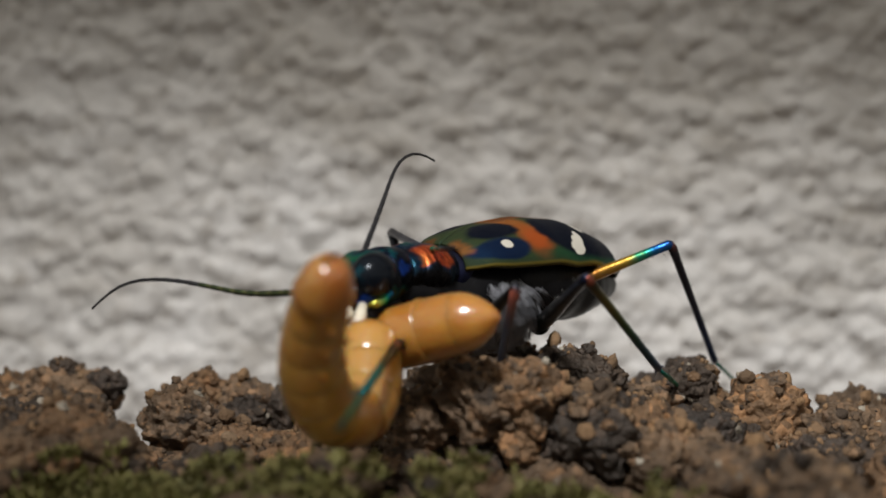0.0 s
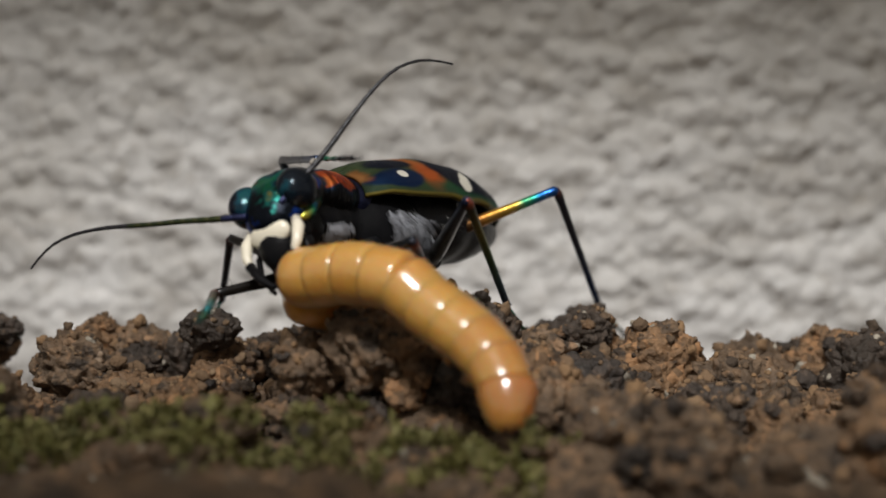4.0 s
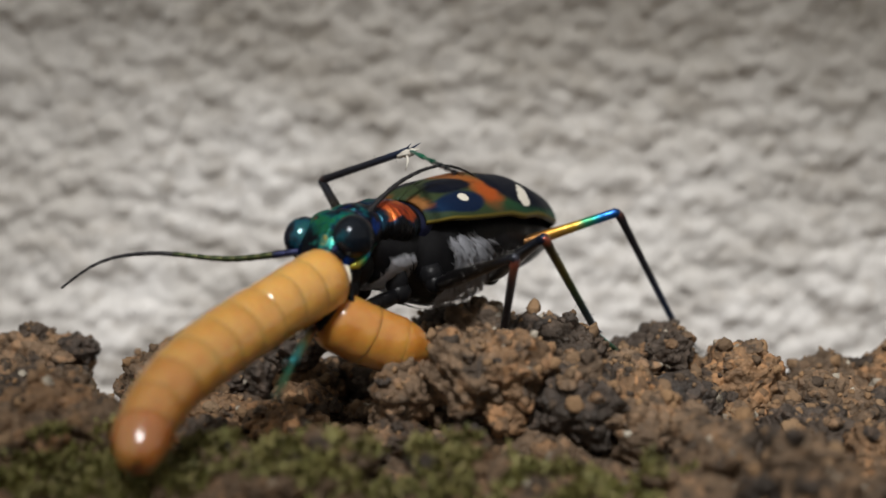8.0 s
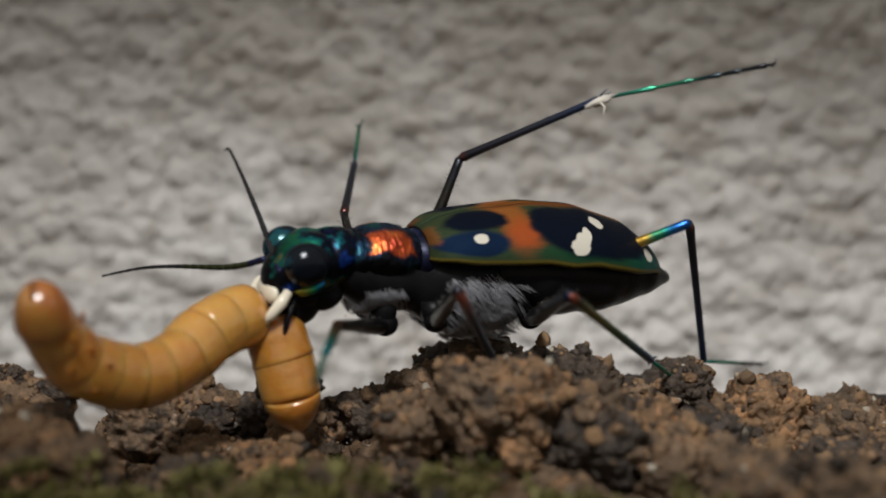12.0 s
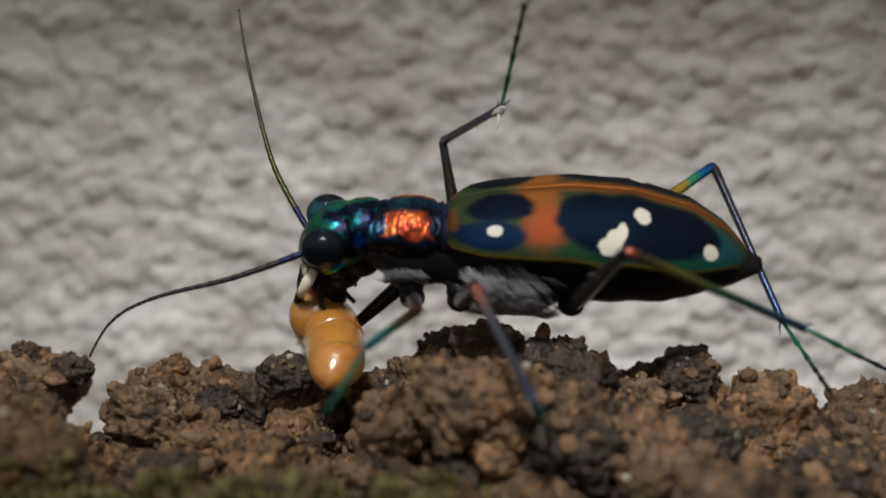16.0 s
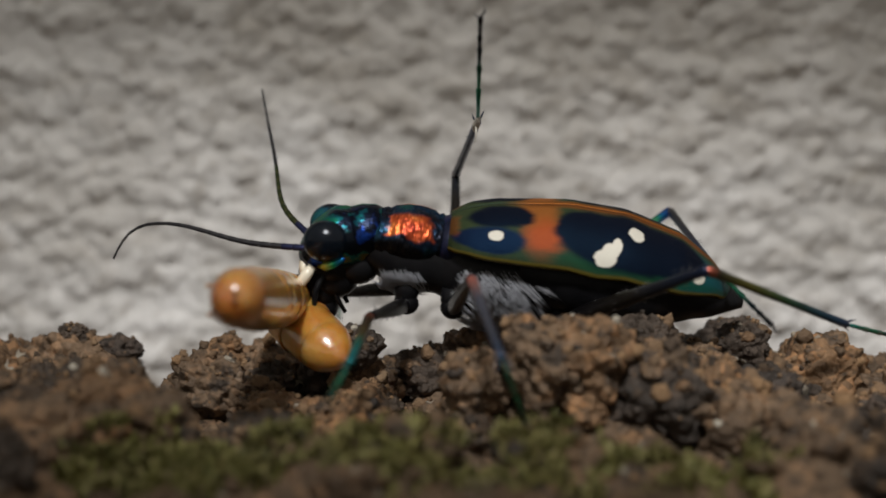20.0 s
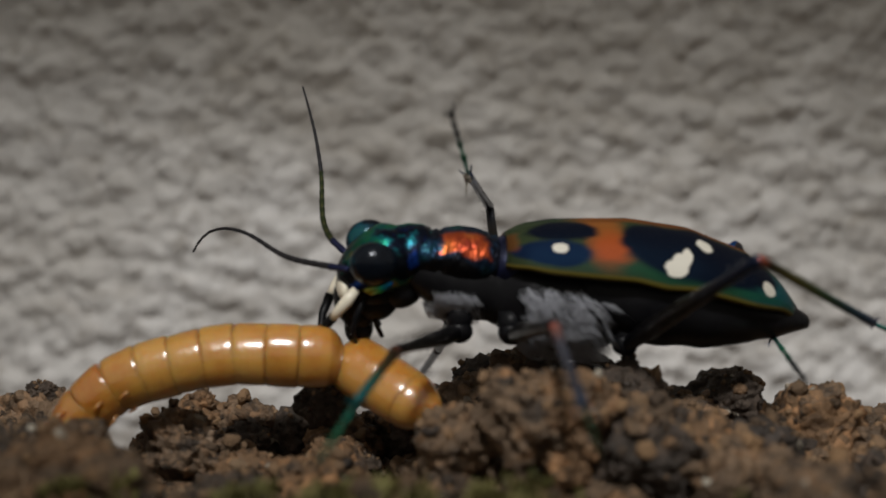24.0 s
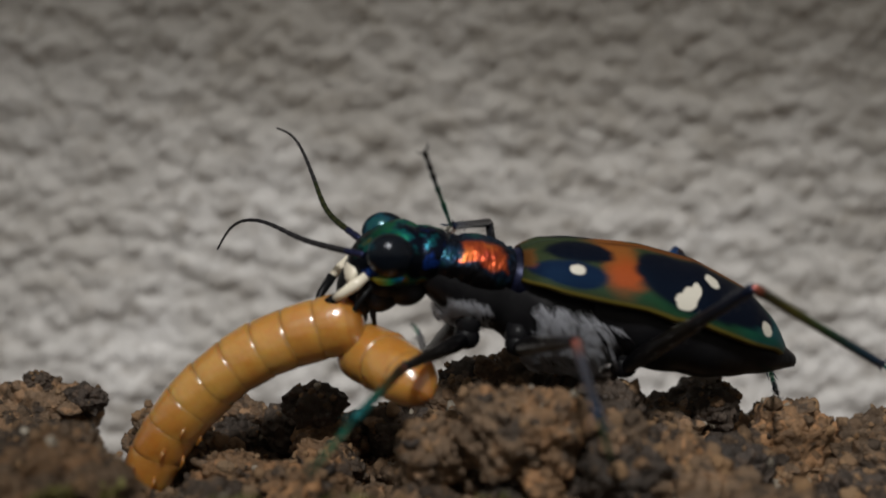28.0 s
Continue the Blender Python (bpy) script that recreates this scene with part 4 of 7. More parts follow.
def along(places, last):
    """Poses of a piece that lies along its local x from one place to the next; the turn is carried on from the last one."""
    a, b = places
    d = (b - a).normalized()
    q = last if last else Vector((1, 0, 0)).rotation_difference(Vector((-1, 0, 0.02)))
    q = (q @ Vector((1, 0, 0))).rotation_difference(d) @ q
    return Matrix.LocRotScale(a * MM, q, None), q


def vectors(row):
    return [Vector(row[i:i + 3]) for i in range(0, len(row), 3)]


def motions():
    times = [round(0.1 * i, 1) for i in range(281)]
    bodies, body_rows, head_rows = [], [], []
    for t, r in zip(times, glide(stances, times)):
        m = Matrix.Translation(Vector(r[:3]) * MM) @ turned(*r[3:6])
        bodies.append(m)
        body_rows.append((t, m))
        head_rows.append((t, Matrix.Translation(NECK * MM) @ turned(*r[6:9])))
    walk(beetle, body_rows)
    walk(head, head_rows)
    for code, rows in leg_keys.items():
        leg, *bones = legs[code]
        sizes = BONES[code[0]]
        out = [[], [], []]
        last = [None, None, None]
        for t, body, r in zip(times, bodies, glide(rows, times)):
            root = body @ Matrix.Translation(Vector(HIPS[code]) * MM)
            back = root.inverted()
            a = root.translation / MM
            for i, aim in enumerate(vectors(r)):
                b = a + (aim - a).normalized() * sizes[i]
                m, last[i] = along((a, b), last[i])
                out[i].append((t, back @ m))
                a = b
        for bone, rows_out in zip(bones, out):
            walk(bone, rows_out)
    for code, rows in feel_keys.items():
        pieces = feelers[code]
        out = [[] for _ in pieces]
        last = [None] * 20
        for t, body, head_m, r in zip(times, bodies, head_rows, glide(rows, times)):
            joints = vectors(r)
            shift = (body @ head_m[1] @ Vector((3.0 * MM, (0.95 if code == "L" else -0.95) * MM, -1.6 * MM))) / MM - joints[0]
            a = joints[0] + shift
            first = None
            ways = [(joints[i + 1] - joints[i] - shift * 0.1).normalized() for i in range(10)]
            for i in range(20):
                k = i // 2
                near = max(0, k - 1) if i % 2 == 0 else min(9, k + 1)
                way = ways[k] if i < 2 else (ways[k] * 0.7 + ways[near] * 0.3).normalized()
                b = a + way * 0.575
                m, last[i] = along((a, b), last[i])
                out[i].append((t, body.inverted() @ m if i == 0 else first.inverted() @ m))
                first = first or m
                a = b
        for piece, rows_out in zip(pieces, out):
            walk(piece, rows_out)
    root_rows, out, last = [], [[] for _ in worm_parts], [None] * 13
    for t, r in zip(times, glide(worm_keys, times)):
        joints = vectors(r)
        placed = [None] * 11
        placed[10] = joints[10]
        for i in range(9, -1, -1):
            placed[i] = placed[i + 1] + (joints[i] - joints[i + 1]).normalized() * LONG
        tail = [joints[11]]
        for i in range(12, 15):
            tail.append(tail[-1] + (joints[i] - joints[i - 1]).normalized() * SHORT)
        root = Matrix.Translation(placed[10] * MM)
        root_rows.append((t, root))
        for i in range(13):
            m, last[i] = along((placed[i], placed[i + 1]) if i < 10 else (tail[i - 10], tail[i - 9]), last[i])
            out[i].append((t, root.inverted() @ m))
    walk(mealworm, root_rows)
    for piece, rows_out in zip(worm_parts, out):
        walk(piece, rows_out)


def beetle_stances():
    stance(0, (1.99, -3.8, 3.21), (231.4, -0.8, -1.9), (-3.3, -1.3, 8.8))
    stance(0.5, (1.91, -3.54, 4.46), (229.8, -5, 2.4), (-2.8, -4.5, 17.9))
    stance(1, (1.59, -3.06, 4.41), (236.2, -4.3, 6.2), (-0.7, 9.6, 27.4))
    stance(1.5, (2.28, -2.67, 3.42), (231.7, -1.4, 3.3), (-4.4, 6.3, 13.4))
    stance(2, (2.24, -1.91, 4.24), (232.1, -5.2, 1), (-10.4, 5.3, 9.9))
    stance(2.5, (2.82, -1.88, 3.39), (228.9, -1.9, 0.6), (-2.3, 7.2, 7.5))
    stance(3, (2.48, -1.44, 3.4), (234, -7.2, -2.2), (4.6, 11.5, 11))
    stance(3.5, (2.41, -1.37, 3.68), (237.7, -6.8, 2.6), (7.3, 5, 19.9))
    stance(5.5, (0.69, -1.69, 4.13), (238.7, -1.7, 7), (3, 11.1, 1.5))
    stance(6, (0.74, -1.58, 4.01), (238.2, -2.3, 7.4), (3.8, 12.8, 2.3))
    stance(7, (0.79, -1.03, 4.01), (236.7, -1.7, 2.6), (5.3, -0.1, -1.7))
    stance(8, (0.75, -1.95, 3.75), (236.5, -1, 0.9), (2.2, 3.7, 3.2))
    stance(9, (1.61, -2.46, 5.14), (236.3, -6.6, 1), (-9.5, -4.9, 19.4))
    stance(10, (1.95, -2.93, 4.54), (234.7, -7.4, -9.6), (0.1, 7.2, 12.2))
    stance(10.5, (1.19, -6.13, 6.55), (222.3, -12.6, -27.4), (-4, 0.2, 0.1))
    stance(11, (0.25, -3.71, 3.53), (205.3, -0.2, -11.1), (-0.1, -0.7, 0.2))
    stance(11.5, (0.85, -2.18, 3.66), (205.3, 0.4, -15), (2.3, -3.3, 0.5))
    stance(13.5, (4.18, 1.29, 3.42), (196.6, -8.6, -13.2), (0.1, 4.2, -8.1))
    stance(14, (5.51, 0.91, 3.33), (182.9, -8, -30.4), (-1.7, 3.8, -11.5))
    stance(14.5, (5.05, 0.66, 2.87), (189.9, -6.8, -25.7), (-0.3, 3.8, -6.7))
    stance(15, (4.88, 0.14, 2.98), (185, -5.9, -22.9), (1, 5, -7.2))
    stance(15.5, (3.6, -0.48, 3.52), (187.4, -5.6, -27.9), (1, 5, -4.5))
    stance(16, (3.2, -1.47, 4.22), (180.5, -1.8, -25.9), (1.5, 6.7, -5.4))
    stance(16.5, (3.5, -0.99, 3.82), (178.8, -7.9, -24.9), (-2.3, 7.6, -2.6))
    stance(17, (4.18, -0.89, 3.82), (177.8, -9, -28.7), (-7.4, 11.2, -1.7))
    stance(17.5, (2.43, -1.08, 3.13), (181.5, -8.9, -24.8), (-5.7, 9.2, -1))
    stance(18, (2.41, -0.73, 2.66), (177.2, -8, -18.2), (-7, 10.3, -1))
    stance(18.5, (1.48, -1.32, 2.26), (177.2, -5.6, -13.3), (-3.5, 6.3, -1.5))
    stance(19, (1.02, -0.81, 2.31), (176, -7, -14.5), (-1.8, 4.5, -3.1))
    stance(19.5, (0.73, -1.1, 2.54), (178.9, -9.2, -13.3), (-0.4, 4.7, -0.2))
    stance(20, (0.26, -0.49, 2.36), (178.6, -7.3, -17.7), (0.9, 6.5, 2.5))
    stance(20.5, (1.38, -1.25, 2.24), (179, -4.1, -13.5), (2.7, 6.1, -1.5))
    stance(21, (1.3, -1.02, 2.06), (177.8, -3.4, -12.5), (5.8, 7.8, -6.8))
    stance(21.5, (1.41, -1.48, 2.29), (179, -4.7, -12), (4.2, 6.4, -6.2))
    stance(22, (1.67, -1.01, 2.72), (177.3, -5.2, -12.5), (4.6, 7.2, -10.5))
    stance(22.5, (1.64, -0.67, 2.52), (176.9, -4.3, -12), (-0.1, 8, -11.4))
    stance(24.5, (4.28, -2.2, 3.94), (187.7, -7.4, -10.2), (5.1, 1, -8.8))
    stance(25, (4.68, -2.08, 3.68), (190.6, -7.4, -9.3), (-0.1, 2.4, -7.5))
    stance(25.5, (4.46, -1.78, 3.48), (189.8, -5.8, -10.9), (-0.6, -0.8, -6.9))
    stance(26, (3.81, -2.03, 3.61), (189.4, -7.4, -12.9), (-1.4, -4.4, -11.7))
    stance(26.5, (4.8, -1.54, 3.67), (190.7, -11.3, -11.6), (1.9, -2.9, -6.2))
    stance(27, (5.06, -2.35, 3.67), (190.4, -10.9, -11.2), (6.2, -2.5, -5.4))
    stance(27.5, (5.09, -1.8, 3.69), (190.5, -11.9, -12.1), (3.5, -3.6, -4.1))
    stance(28, (4.94, -2.33, 3.76), (190.2, -12.1, -12.2), (2.5, -6, -5.8))


def leg_steps():
    step('HR', 0, (13.19, 0.68, 2.83), (16.24, 6.03, -3.73), (18.98, 12.44, -6.20))
    step('HR', 1, (12.70, 1.03, 3.41), (15.77, 6.13, -3.35), (18.82, 12.20, -6.27))
    step('HR', 2, (13.39, 1.63, 3.00), (15.95, 6.82, -3.89), (18.87, 13.08, -6.54))
    step('HR', 3, (13.10, 1.89, 2.16), (15.71, 7.65, -4.24), (18.00, 14.34, -6.44))
    step('HR', 3.5, (13.06, 3.17, 2.59), (15.79, 8.57, -4.07), (18.24, 15.10, -6.57))
    step('HR', 5.5, (11.85, 3.07, 3.17), (15.24, 7.85, -3.66), (18.04, 13.96, -6.76))
    step('HR', 6, (11.91, 2.99, 3.06), (15.33, 7.79, -3.74), (18.12, 13.99, -6.65))
    step('HR', 7, (11.94, 3.47, 2.85), (15.65, 8.09, -3.92), (18.66, 14.13, -6.96))
    step('HR', 8, (11.81, 2.41, 2.72), (15.68, 7.44, -3.67), (18.50, 13.67, -6.49))
    step('HR', 9, (12.66, 3.28, 3.06), (15.88, 7.80, -4.02), (18.74, 14.03, -6.81))
    step('HR', 10, (12.62, 1.48, 2.20), (15.96, 6.98, -4.09), (18.51, 13.45, -6.64))
    step('HR', 10.5, (12.43, 0.10, 2.78), (15.81, 5.95, -3.15), (18.17, 12.29, -6.16))
    step('HR', 11, (13.13, -3.03, 2.06), (15.58, 4.12, -2.83), (17.98, 10.65, -5.36))
    step('HR', 11.5, (13.62, -1.40, 2.28), (16.12, 5.21, -3.28), (18.66, 11.85, -5.34))
    step('HR', 13.5, (8.79, 12.54, 5.72), (15.34, 6.55, 4.20), (21.32, 2.41, 2.86))
    step('HR', 13.7, (9.17, 12.48, 5.98), (15.72, 6.47, 4.59), (21.73, 2.34, 3.29))
    step('HR', 13.9, (14.34, 11.97, 5.19), (20.50, 6.62, 1.38), (22.66, -0.06, -0.95))
    step('HR', 14, (16.15, 11.79, 4.11), (21.06, 6.03, -0.76), (22.64, -1.09, -2.02))
    step('HR', 14.1, (16.92, 11.22, 3.55), (21.53, 5.48, -1.63), (22.59, -1.81, -2.28))
    step('HR', 15, (16.62, 10.06, 3.01), (21.07, 4.14, -2.10), (22.07, -3.19, -2.50))
    step('HR', 16, (15.98, 7.04, 5.54), (18.75, 2.42, -1.67), (19.47, -4.70, -3.56))
    step('HR', 17, (14.35, 10.13, 4.12), (15.66, 1.69, 1.27), (19.41, -2.54, -3.51))
    step('HR', 18, (13.11, 9.13, 2.72), (13.28, 0.28, 1.09), (14.92, -6.28, -1.92))
    step('HR', 19, (12.54, 8.02, 2.37), (12.77, -0.51, -0.49), (13.90, -7.60, -2.28))
    step('HR', 20, (12.13, 8.67, 2.00), (12.55, -0.03, -0.29), (13.56, -7.09, -2.27))
    step('HR', 21, (12.90, 7.57, 2.85), (13.69, -0.67, -0.68), (13.73, -7.84, -2.48))
    step('HR', 22, (13.35, 7.52, 3.12), (14.33, -0.67, -0.47), (14.21, -7.85, -2.26))
    step('HR', 22.5, (13.26, 7.90, 3.02), (15.03, -0.02, -0.89), (14.45, -7.24, -2.38))
    step('HR', 24.5, (16.35, 6.75, 2.73), (15.77, -1.28, -1.29), (14.96, -8.60, -2.04))
    step('HR', 25, (14.11, 8.83, 3.28), (16.80, 1.70, -1.51), (15.92, -5.61, -2.31))
    step('HR', 26, (14.03, 8.82, 2.75), (15.93, 1.25, -1.72), (15.32, -6.10, -2.32))
    step('HR', 27, (13.90, 9.02, 2.63), (17.22, 2.58, -2.71), (16.13, -4.73, -2.52))
    step('HR', 28, (13.81, 8.95, 2.78), (17.29, 2.54, -2.49), (15.84, -4.72, -2.40))
    step('HL', 0, (8.35, -9.83, 1.88), (12.17, -3.22, -2.88), (14.68, 3.32, -5.28))
    step('HL', 1, (8.35, -9.12, 3.20), (11.74, -2.88, -2.33), (14.33, 3.29, -5.48))
    step('HL', 2, (8.62, -8.27, 2.56), (10.83, -1.25, -2.62), (12.28, 5.68, -4.78))
    step('HL', 3, (7.59, -7.40, 2.47), (10.07, -0.56, -2.82), (12.05, 5.89, -5.87))
    step('HL', 3.5, (8.35, -7.17, 2.79), (10.34, -0.35, -2.74), (12.01, 6.23, -5.69))
    step('HL', 5.5, (7.19, -7.65, 2.57), (9.75, -0.94, -2.85), (12.57, 4.86, -6.48))
    step('HL', 6, (7.22, -7.55, 2.73), (9.95, -1.03, -2.84), (12.77, 4.75, -6.51))
    step('HL', 7, (7.43, -6.91, 2.39), (10.27, -0.32, -3.05), (13.38, 5.46, -6.46))
    step('HL', 8, (7.17, -7.73, 2.28), (10.40, -1.18, -2.99), (13.69, 4.68, -6.08))
    step('HL', 9, (8.38, -7.85, 4.75), (11.08, -0.65, 0.08), (12.79, 5.79, -3.15))
    step('HL', 10, (8.59, -8.65, 1.90), (11.49, -1.37, -2.52), (13.38, 4.81, -6.12))
    step('HL', 10.5, (3.47, -12.61, 2.70), (8.07, -5.58, -0.53), (11.63, 0.39, -3.06))
    step('HL', 11, (6.05, -11.99, 0.52), (9.86, -4.45, -2.60), (12.60, 1.97, -5.04))
    step('HL', 11.5, (6.42, -10.19, 0.49), (10.43, -2.75, -2.60), (13.10, 3.79, -4.81))
    step('HL', 13.5, (12.04, -6.29, 2.86), (18.62, -1.92, -1.45), (23.27, 3.04, -4.37))
    step('HL', 14, (12.51, -7.22, 1.84), (20.26, -3.94, -1.33), (24.27, 1.75, -3.84))
    step('HL', 15, (11.20, -8.40, 1.96), (18.87, -5.07, -1.37), (24.45, -1.10, -4.17))
    step('HL', 16, (10.42, -10.34, 2.96), (17.90, -6.73, -0.52), (23.18, -2.41, -3.39))
    step('HL', 17, (11.08, -9.37, 2.74), (18.21, -5.74, -1.37), (24.58, -3.20, -4.16))
    step('HL', 18, (11.94, -9.16, 1.44), (17.93, -3.18, -1.62), (21.82, 2.80, -3.57))
    step('HL', 19, (10.71, -9.83, 0.69), (18.37, -6.28, -2.46), (23.09, -0.89, -4.30))
    step('HL', 20, (10.40, -8.94, 0.25), (17.62, -4.38, -2.59), (22.18, 1.28, -3.99))
    step('HL', 21, (10.59, -10.39, 0.90), (17.29, -4.89, -1.51), (21.42, 1.05, -3.06))
    step('HL', 22, (10.83, -10.52, 1.11), (17.25, -4.73, -1.39), (21.50, 1.15, -2.85))
    step('HL', 22.5, (10.85, -10.20, 1.16), (17.57, -4.86, -1.54), (21.91, 0.83, -3.43))
    step('HL', 24.5, (13.21, -10.75, 2.85), (19.20, -4.67, -0.02), (24.39, 0.07, -2.32))
    step('HL', 25, (13.85, -10.26, 2.75), (19.16, -3.40, 0.33), (23.72, 1.73, -2.42))
    step('HL', 26, (13.30, -10.01, 2.30), (19.70, -4.45, -0.74), (24.01, 1.20, -2.78))
    step('HL', 27, (13.65, -10.41, 2.73), (20.71, -6.59, -1.33), (24.54, -0.62, -3.43))
    step('HL', 28, (13.39, -10.37, 2.68), (20.07, -5.61, -1.02), (24.13, 0.23, -3.08))
    step('ML', 0, (5.42, -10.96, 1.65), (4.34, -6.46, -4.13), (2.76, 0.36, -7.09))
    step('ML', 1, (6.19, -10.03, 3.63), (7.16, -3.94, -0.45), (10.73, 2.15, -3.26))
    step('ML', 2, (5.38, -8.99, 3.84), (6.42, -3.04, -0.45), (6.23, 4.28, -2.46))
    step('ML', 3, (4.9, -9.29, 0.72), (4.51, -2.64, -2.51), (4.68, 4.47, -5.18))
    step('ML', 3.5, (5.64, -9.18, 0.99), (6.83, -2.19, -1.13), (7.89, 4.9, -3.63))
    step('ML', 5.5, (6.13, -8.7, 1.43), (5.2, -2.5, -2.51), (4.6, 4.75, -4.7))
    step('ML', 6, (6.11, -8.64, 1.61), (5.3, -2.75, -2.8), (5.61, 3.83, -6.58))
    step('ML', 7, (6.18, -7.81, 1.48), (5.5, -1.96, -3.01), (5.69, 4.74, -6.59))
    step('ML', 8, (5.93, -8.63, 1.54), (5.62, -2.96, -3.21), (6.09, 3.89, -6.46))
    step('ML', 9, (6.96, -9.1, 3.38), (6.81, -3.58, -1.55), (7.96, 1.86, -6.72))
    step('ML', 10, (6.05, -9.77, 2.03), (6.07, -3.64, -2.12), (7.5, 2.05, -6.95))
    step('ML', 10.5, (2.94, -12.99, 3.6), (3.32, -6.88, -0.56), (4.01, -0.58, -4.75))
    step('ML', 11, (2.19, -11.41, 0.35), (3.21, -4.66, -2.52), (4.16, 2.22, -5.6))
    step('ML', 11.5, (2.36, -9.52, 1.27), (3.61, -2.85, -1.71), (5.08, 3.97, -4.72))
    step('ML', 13.5, (6.37, -6.34, 0.41), (7.28, -13.36, -1.71), (8.36, -7.11, -5.89))
    step('ML', 14, (6.53, -5.82, -0.71), (7.19, -13.08, -2), (8.21, -6.8, -6.16))
    step('ML', 15, (6.14, -6.93, 0.36), (7.67, -13.57, -2.52), (8.47, -6.93, -6.13))
    step('ML', 16, (4.6, -8.4, 1.37), (7.04, -14.41, -2.21), (7.91, -7.68, -5.63))
    step('ML', 17, (3.62, -7.65, 1.08), (3.89, -14.93, -0.24), (2.57, -8.59, -4.2))
    step('ML', 18, (2.26, -8.07, 0.71), (2.4, -14.5, -2.95), (2.63, -8.15, -7.1))
    step('ML', 19, (0.88, -8.42, 0.36), (1.68, -15.16, -2.58), (2.92, -9.19, -7.12))
    step('ML', 20, (0.89, -7.98, -0.05), (1.73, -14.89, -2.55), (3.47, -9.07, -7.13))
    step('ML', 21, (1.33, -9.14, 0.34), (1.88, -15.86, -2.7), (3.01, -10.02, -7.43))
    step('ML', 22, (1.66, -9.23, 0.86), (2.01, -16.11, -1.85), (3.18, -10.24, -6.53))
    step('ML', 22.5, (1.46, -8.85, 0.76), (1.93, -15.82, -1.7), (2.61, -9.74, -6.21))
    step('ML', 24.5, (6.05, -10.23, 0.18), (6.21, -17.35, -1.81), (7.93, -10.77, -5.21))
    step('ML', 25, (6.57, -10.12, 0.3), (6.75, -17.37, -1.2), (8.16, -10.77, -4.71))
    step('ML', 26, (5.94, -9.74, 0.21), (6.35, -16.77, -2.1), (8.19, -10.61, -6.14))
    step('ML', 27, (6.82, -10.25, 0.5), (6.92, -17.46, -1.15), (8.29, -11.18, -5.21))
    step('ML', 28, (6.63, -10.17, 0.5), (6.64, -17.41, -1.08), (8.23, -11.07, -4.96))
    step('FL', 0, (0.45, -11.74, -0.72), (-0.41, -17.13, -1.97), (-0.72, -21.69, -2.41))
    step('FL', 1, (-1.94, -9.82, -0.56), (-2.42, -15.4, -0.67), (-2.41, -20, -0.62))
    step('FL', 2, (-2.54, -7.75, -0.66), (-3.15, -13.28, -1.33), (-2.83, -17.85, -0.96))
    step('FL', 3, (-2.3, -7.81, -0.54), (-2.65, -13.36, -1.21), (-2.12, -17.92, -1.04))
    step('FL', 3.5, (-2.5, -6.42, -1.52), (-2.21, -12.01, -1.57), (-1.78, -16.59, -1.37))
    step('FL', 5.5, (-3.62, -7.33, -0.72), (-2.94, -12.87, -1.12), (-2.27, -17.42, -0.93))
    step('FL', 6, (-3.47, -7.6, -0.48), (-2.87, -13.12, -1.1), (-2.37, -17.7, -1.21))
    step('FL', 7, (-3.91, -6.93, 0.37), (-3.9, -12.49, -0.3), (-3.89, -17.08, -0.44))
    step('FL', 8, (-2.7, -8.54, -1.54), (-3.13, -14.11, -2.03), (-3.3, -18.69, -2.43))
    step('FL', 9, (-4.2, -6.03, 0.63), (-6.73, -10.01, -2.4), (-6.87, -14.57, -2.97))
    step('FL', 10, (-4.64, -6.25, 0.96), (-5.88, -11.49, -0.56), (-5.3, -16.04, -0.96))
    step('FL', 10.5, (-6.77, -8.51, 3.04), (-7.2, -13.45, 0.44), (-6.48, -17.56, -1.48))
    step('FL', 11, (-2.79, -10.77, 0.28), (-2.91, -16.3, -0.62), (-3.28, -20.82, -1.34))
    step('FL', 11.5, (-2.18, -9.01, -0.32), (-1.83, -14.58, -0.83), (-1.92, -19.14, -1.42))
    step('FL', 13.5, (-1.42, -4.56, -0.36), (-2.96, -9.89, -1.18), (-3.01, -14.49, -1.18))
    step('FL', 14, (0.91, -3.31, -2.09), (-2.36, -7.16, -4.50), (-2.97, -11.70, -4.97))
    step('FL', 15, (0.64, -4.99, -2.61), (-0.48, -10.46, -3.1), (-1.77, -14.68, -4.4))
    step('FL', 16, (2.24, -7.07, 0.13), (0.55, -12.36, -0.6), (-0.31, -16.57, -2.22))
    step('FL', 17, (2.09, -6.27, -0.3), (0.37, -11.56, -0.92), (0.1, -15.9, -2.43))
    step('FL', 17.5, (-1.39, -6.03, -2.07), (-1.45, -11.49, -3.30), (-1.37, -15.99, -4.26))
    step('FL', 18, (-0.46, -6.5, -2.15), (-2.35, -11.72, -2.88), (-2.93, -15.97, -4.54))
    step('FL', 19, (-0.72, -6.9, -1.96), (-2.67, -12.15, -1.92), (-3.61, -16.14, -4.01))
    step('FL', 20, (-3.49, -6.32, -1.89), (-4.06, -11.73, -3.19), (-4.52, -16.28, -3.7))
    step('FL', 21, (-2.75, -7.32, -2.04), (-3.55, -12.68, -3.45), (-4.15, -17.19, -4.12))
    step('FL', 22, (-2.51, -7.23, -1.76), (-3.46, -12.59, -3.08), (-3.95, -17.12, -3.67))
    step('FL', 22.5, (-2.57, -6.89, -1.78), (-3.34, -12.2, -3.39), (-3.66, -16.77, -3.83))
    step('FL', 24.5, (-0.71, -8.14, -0.66), (-2.05, -13.44, -1.86), (-3.45, -17.57, -3.34))
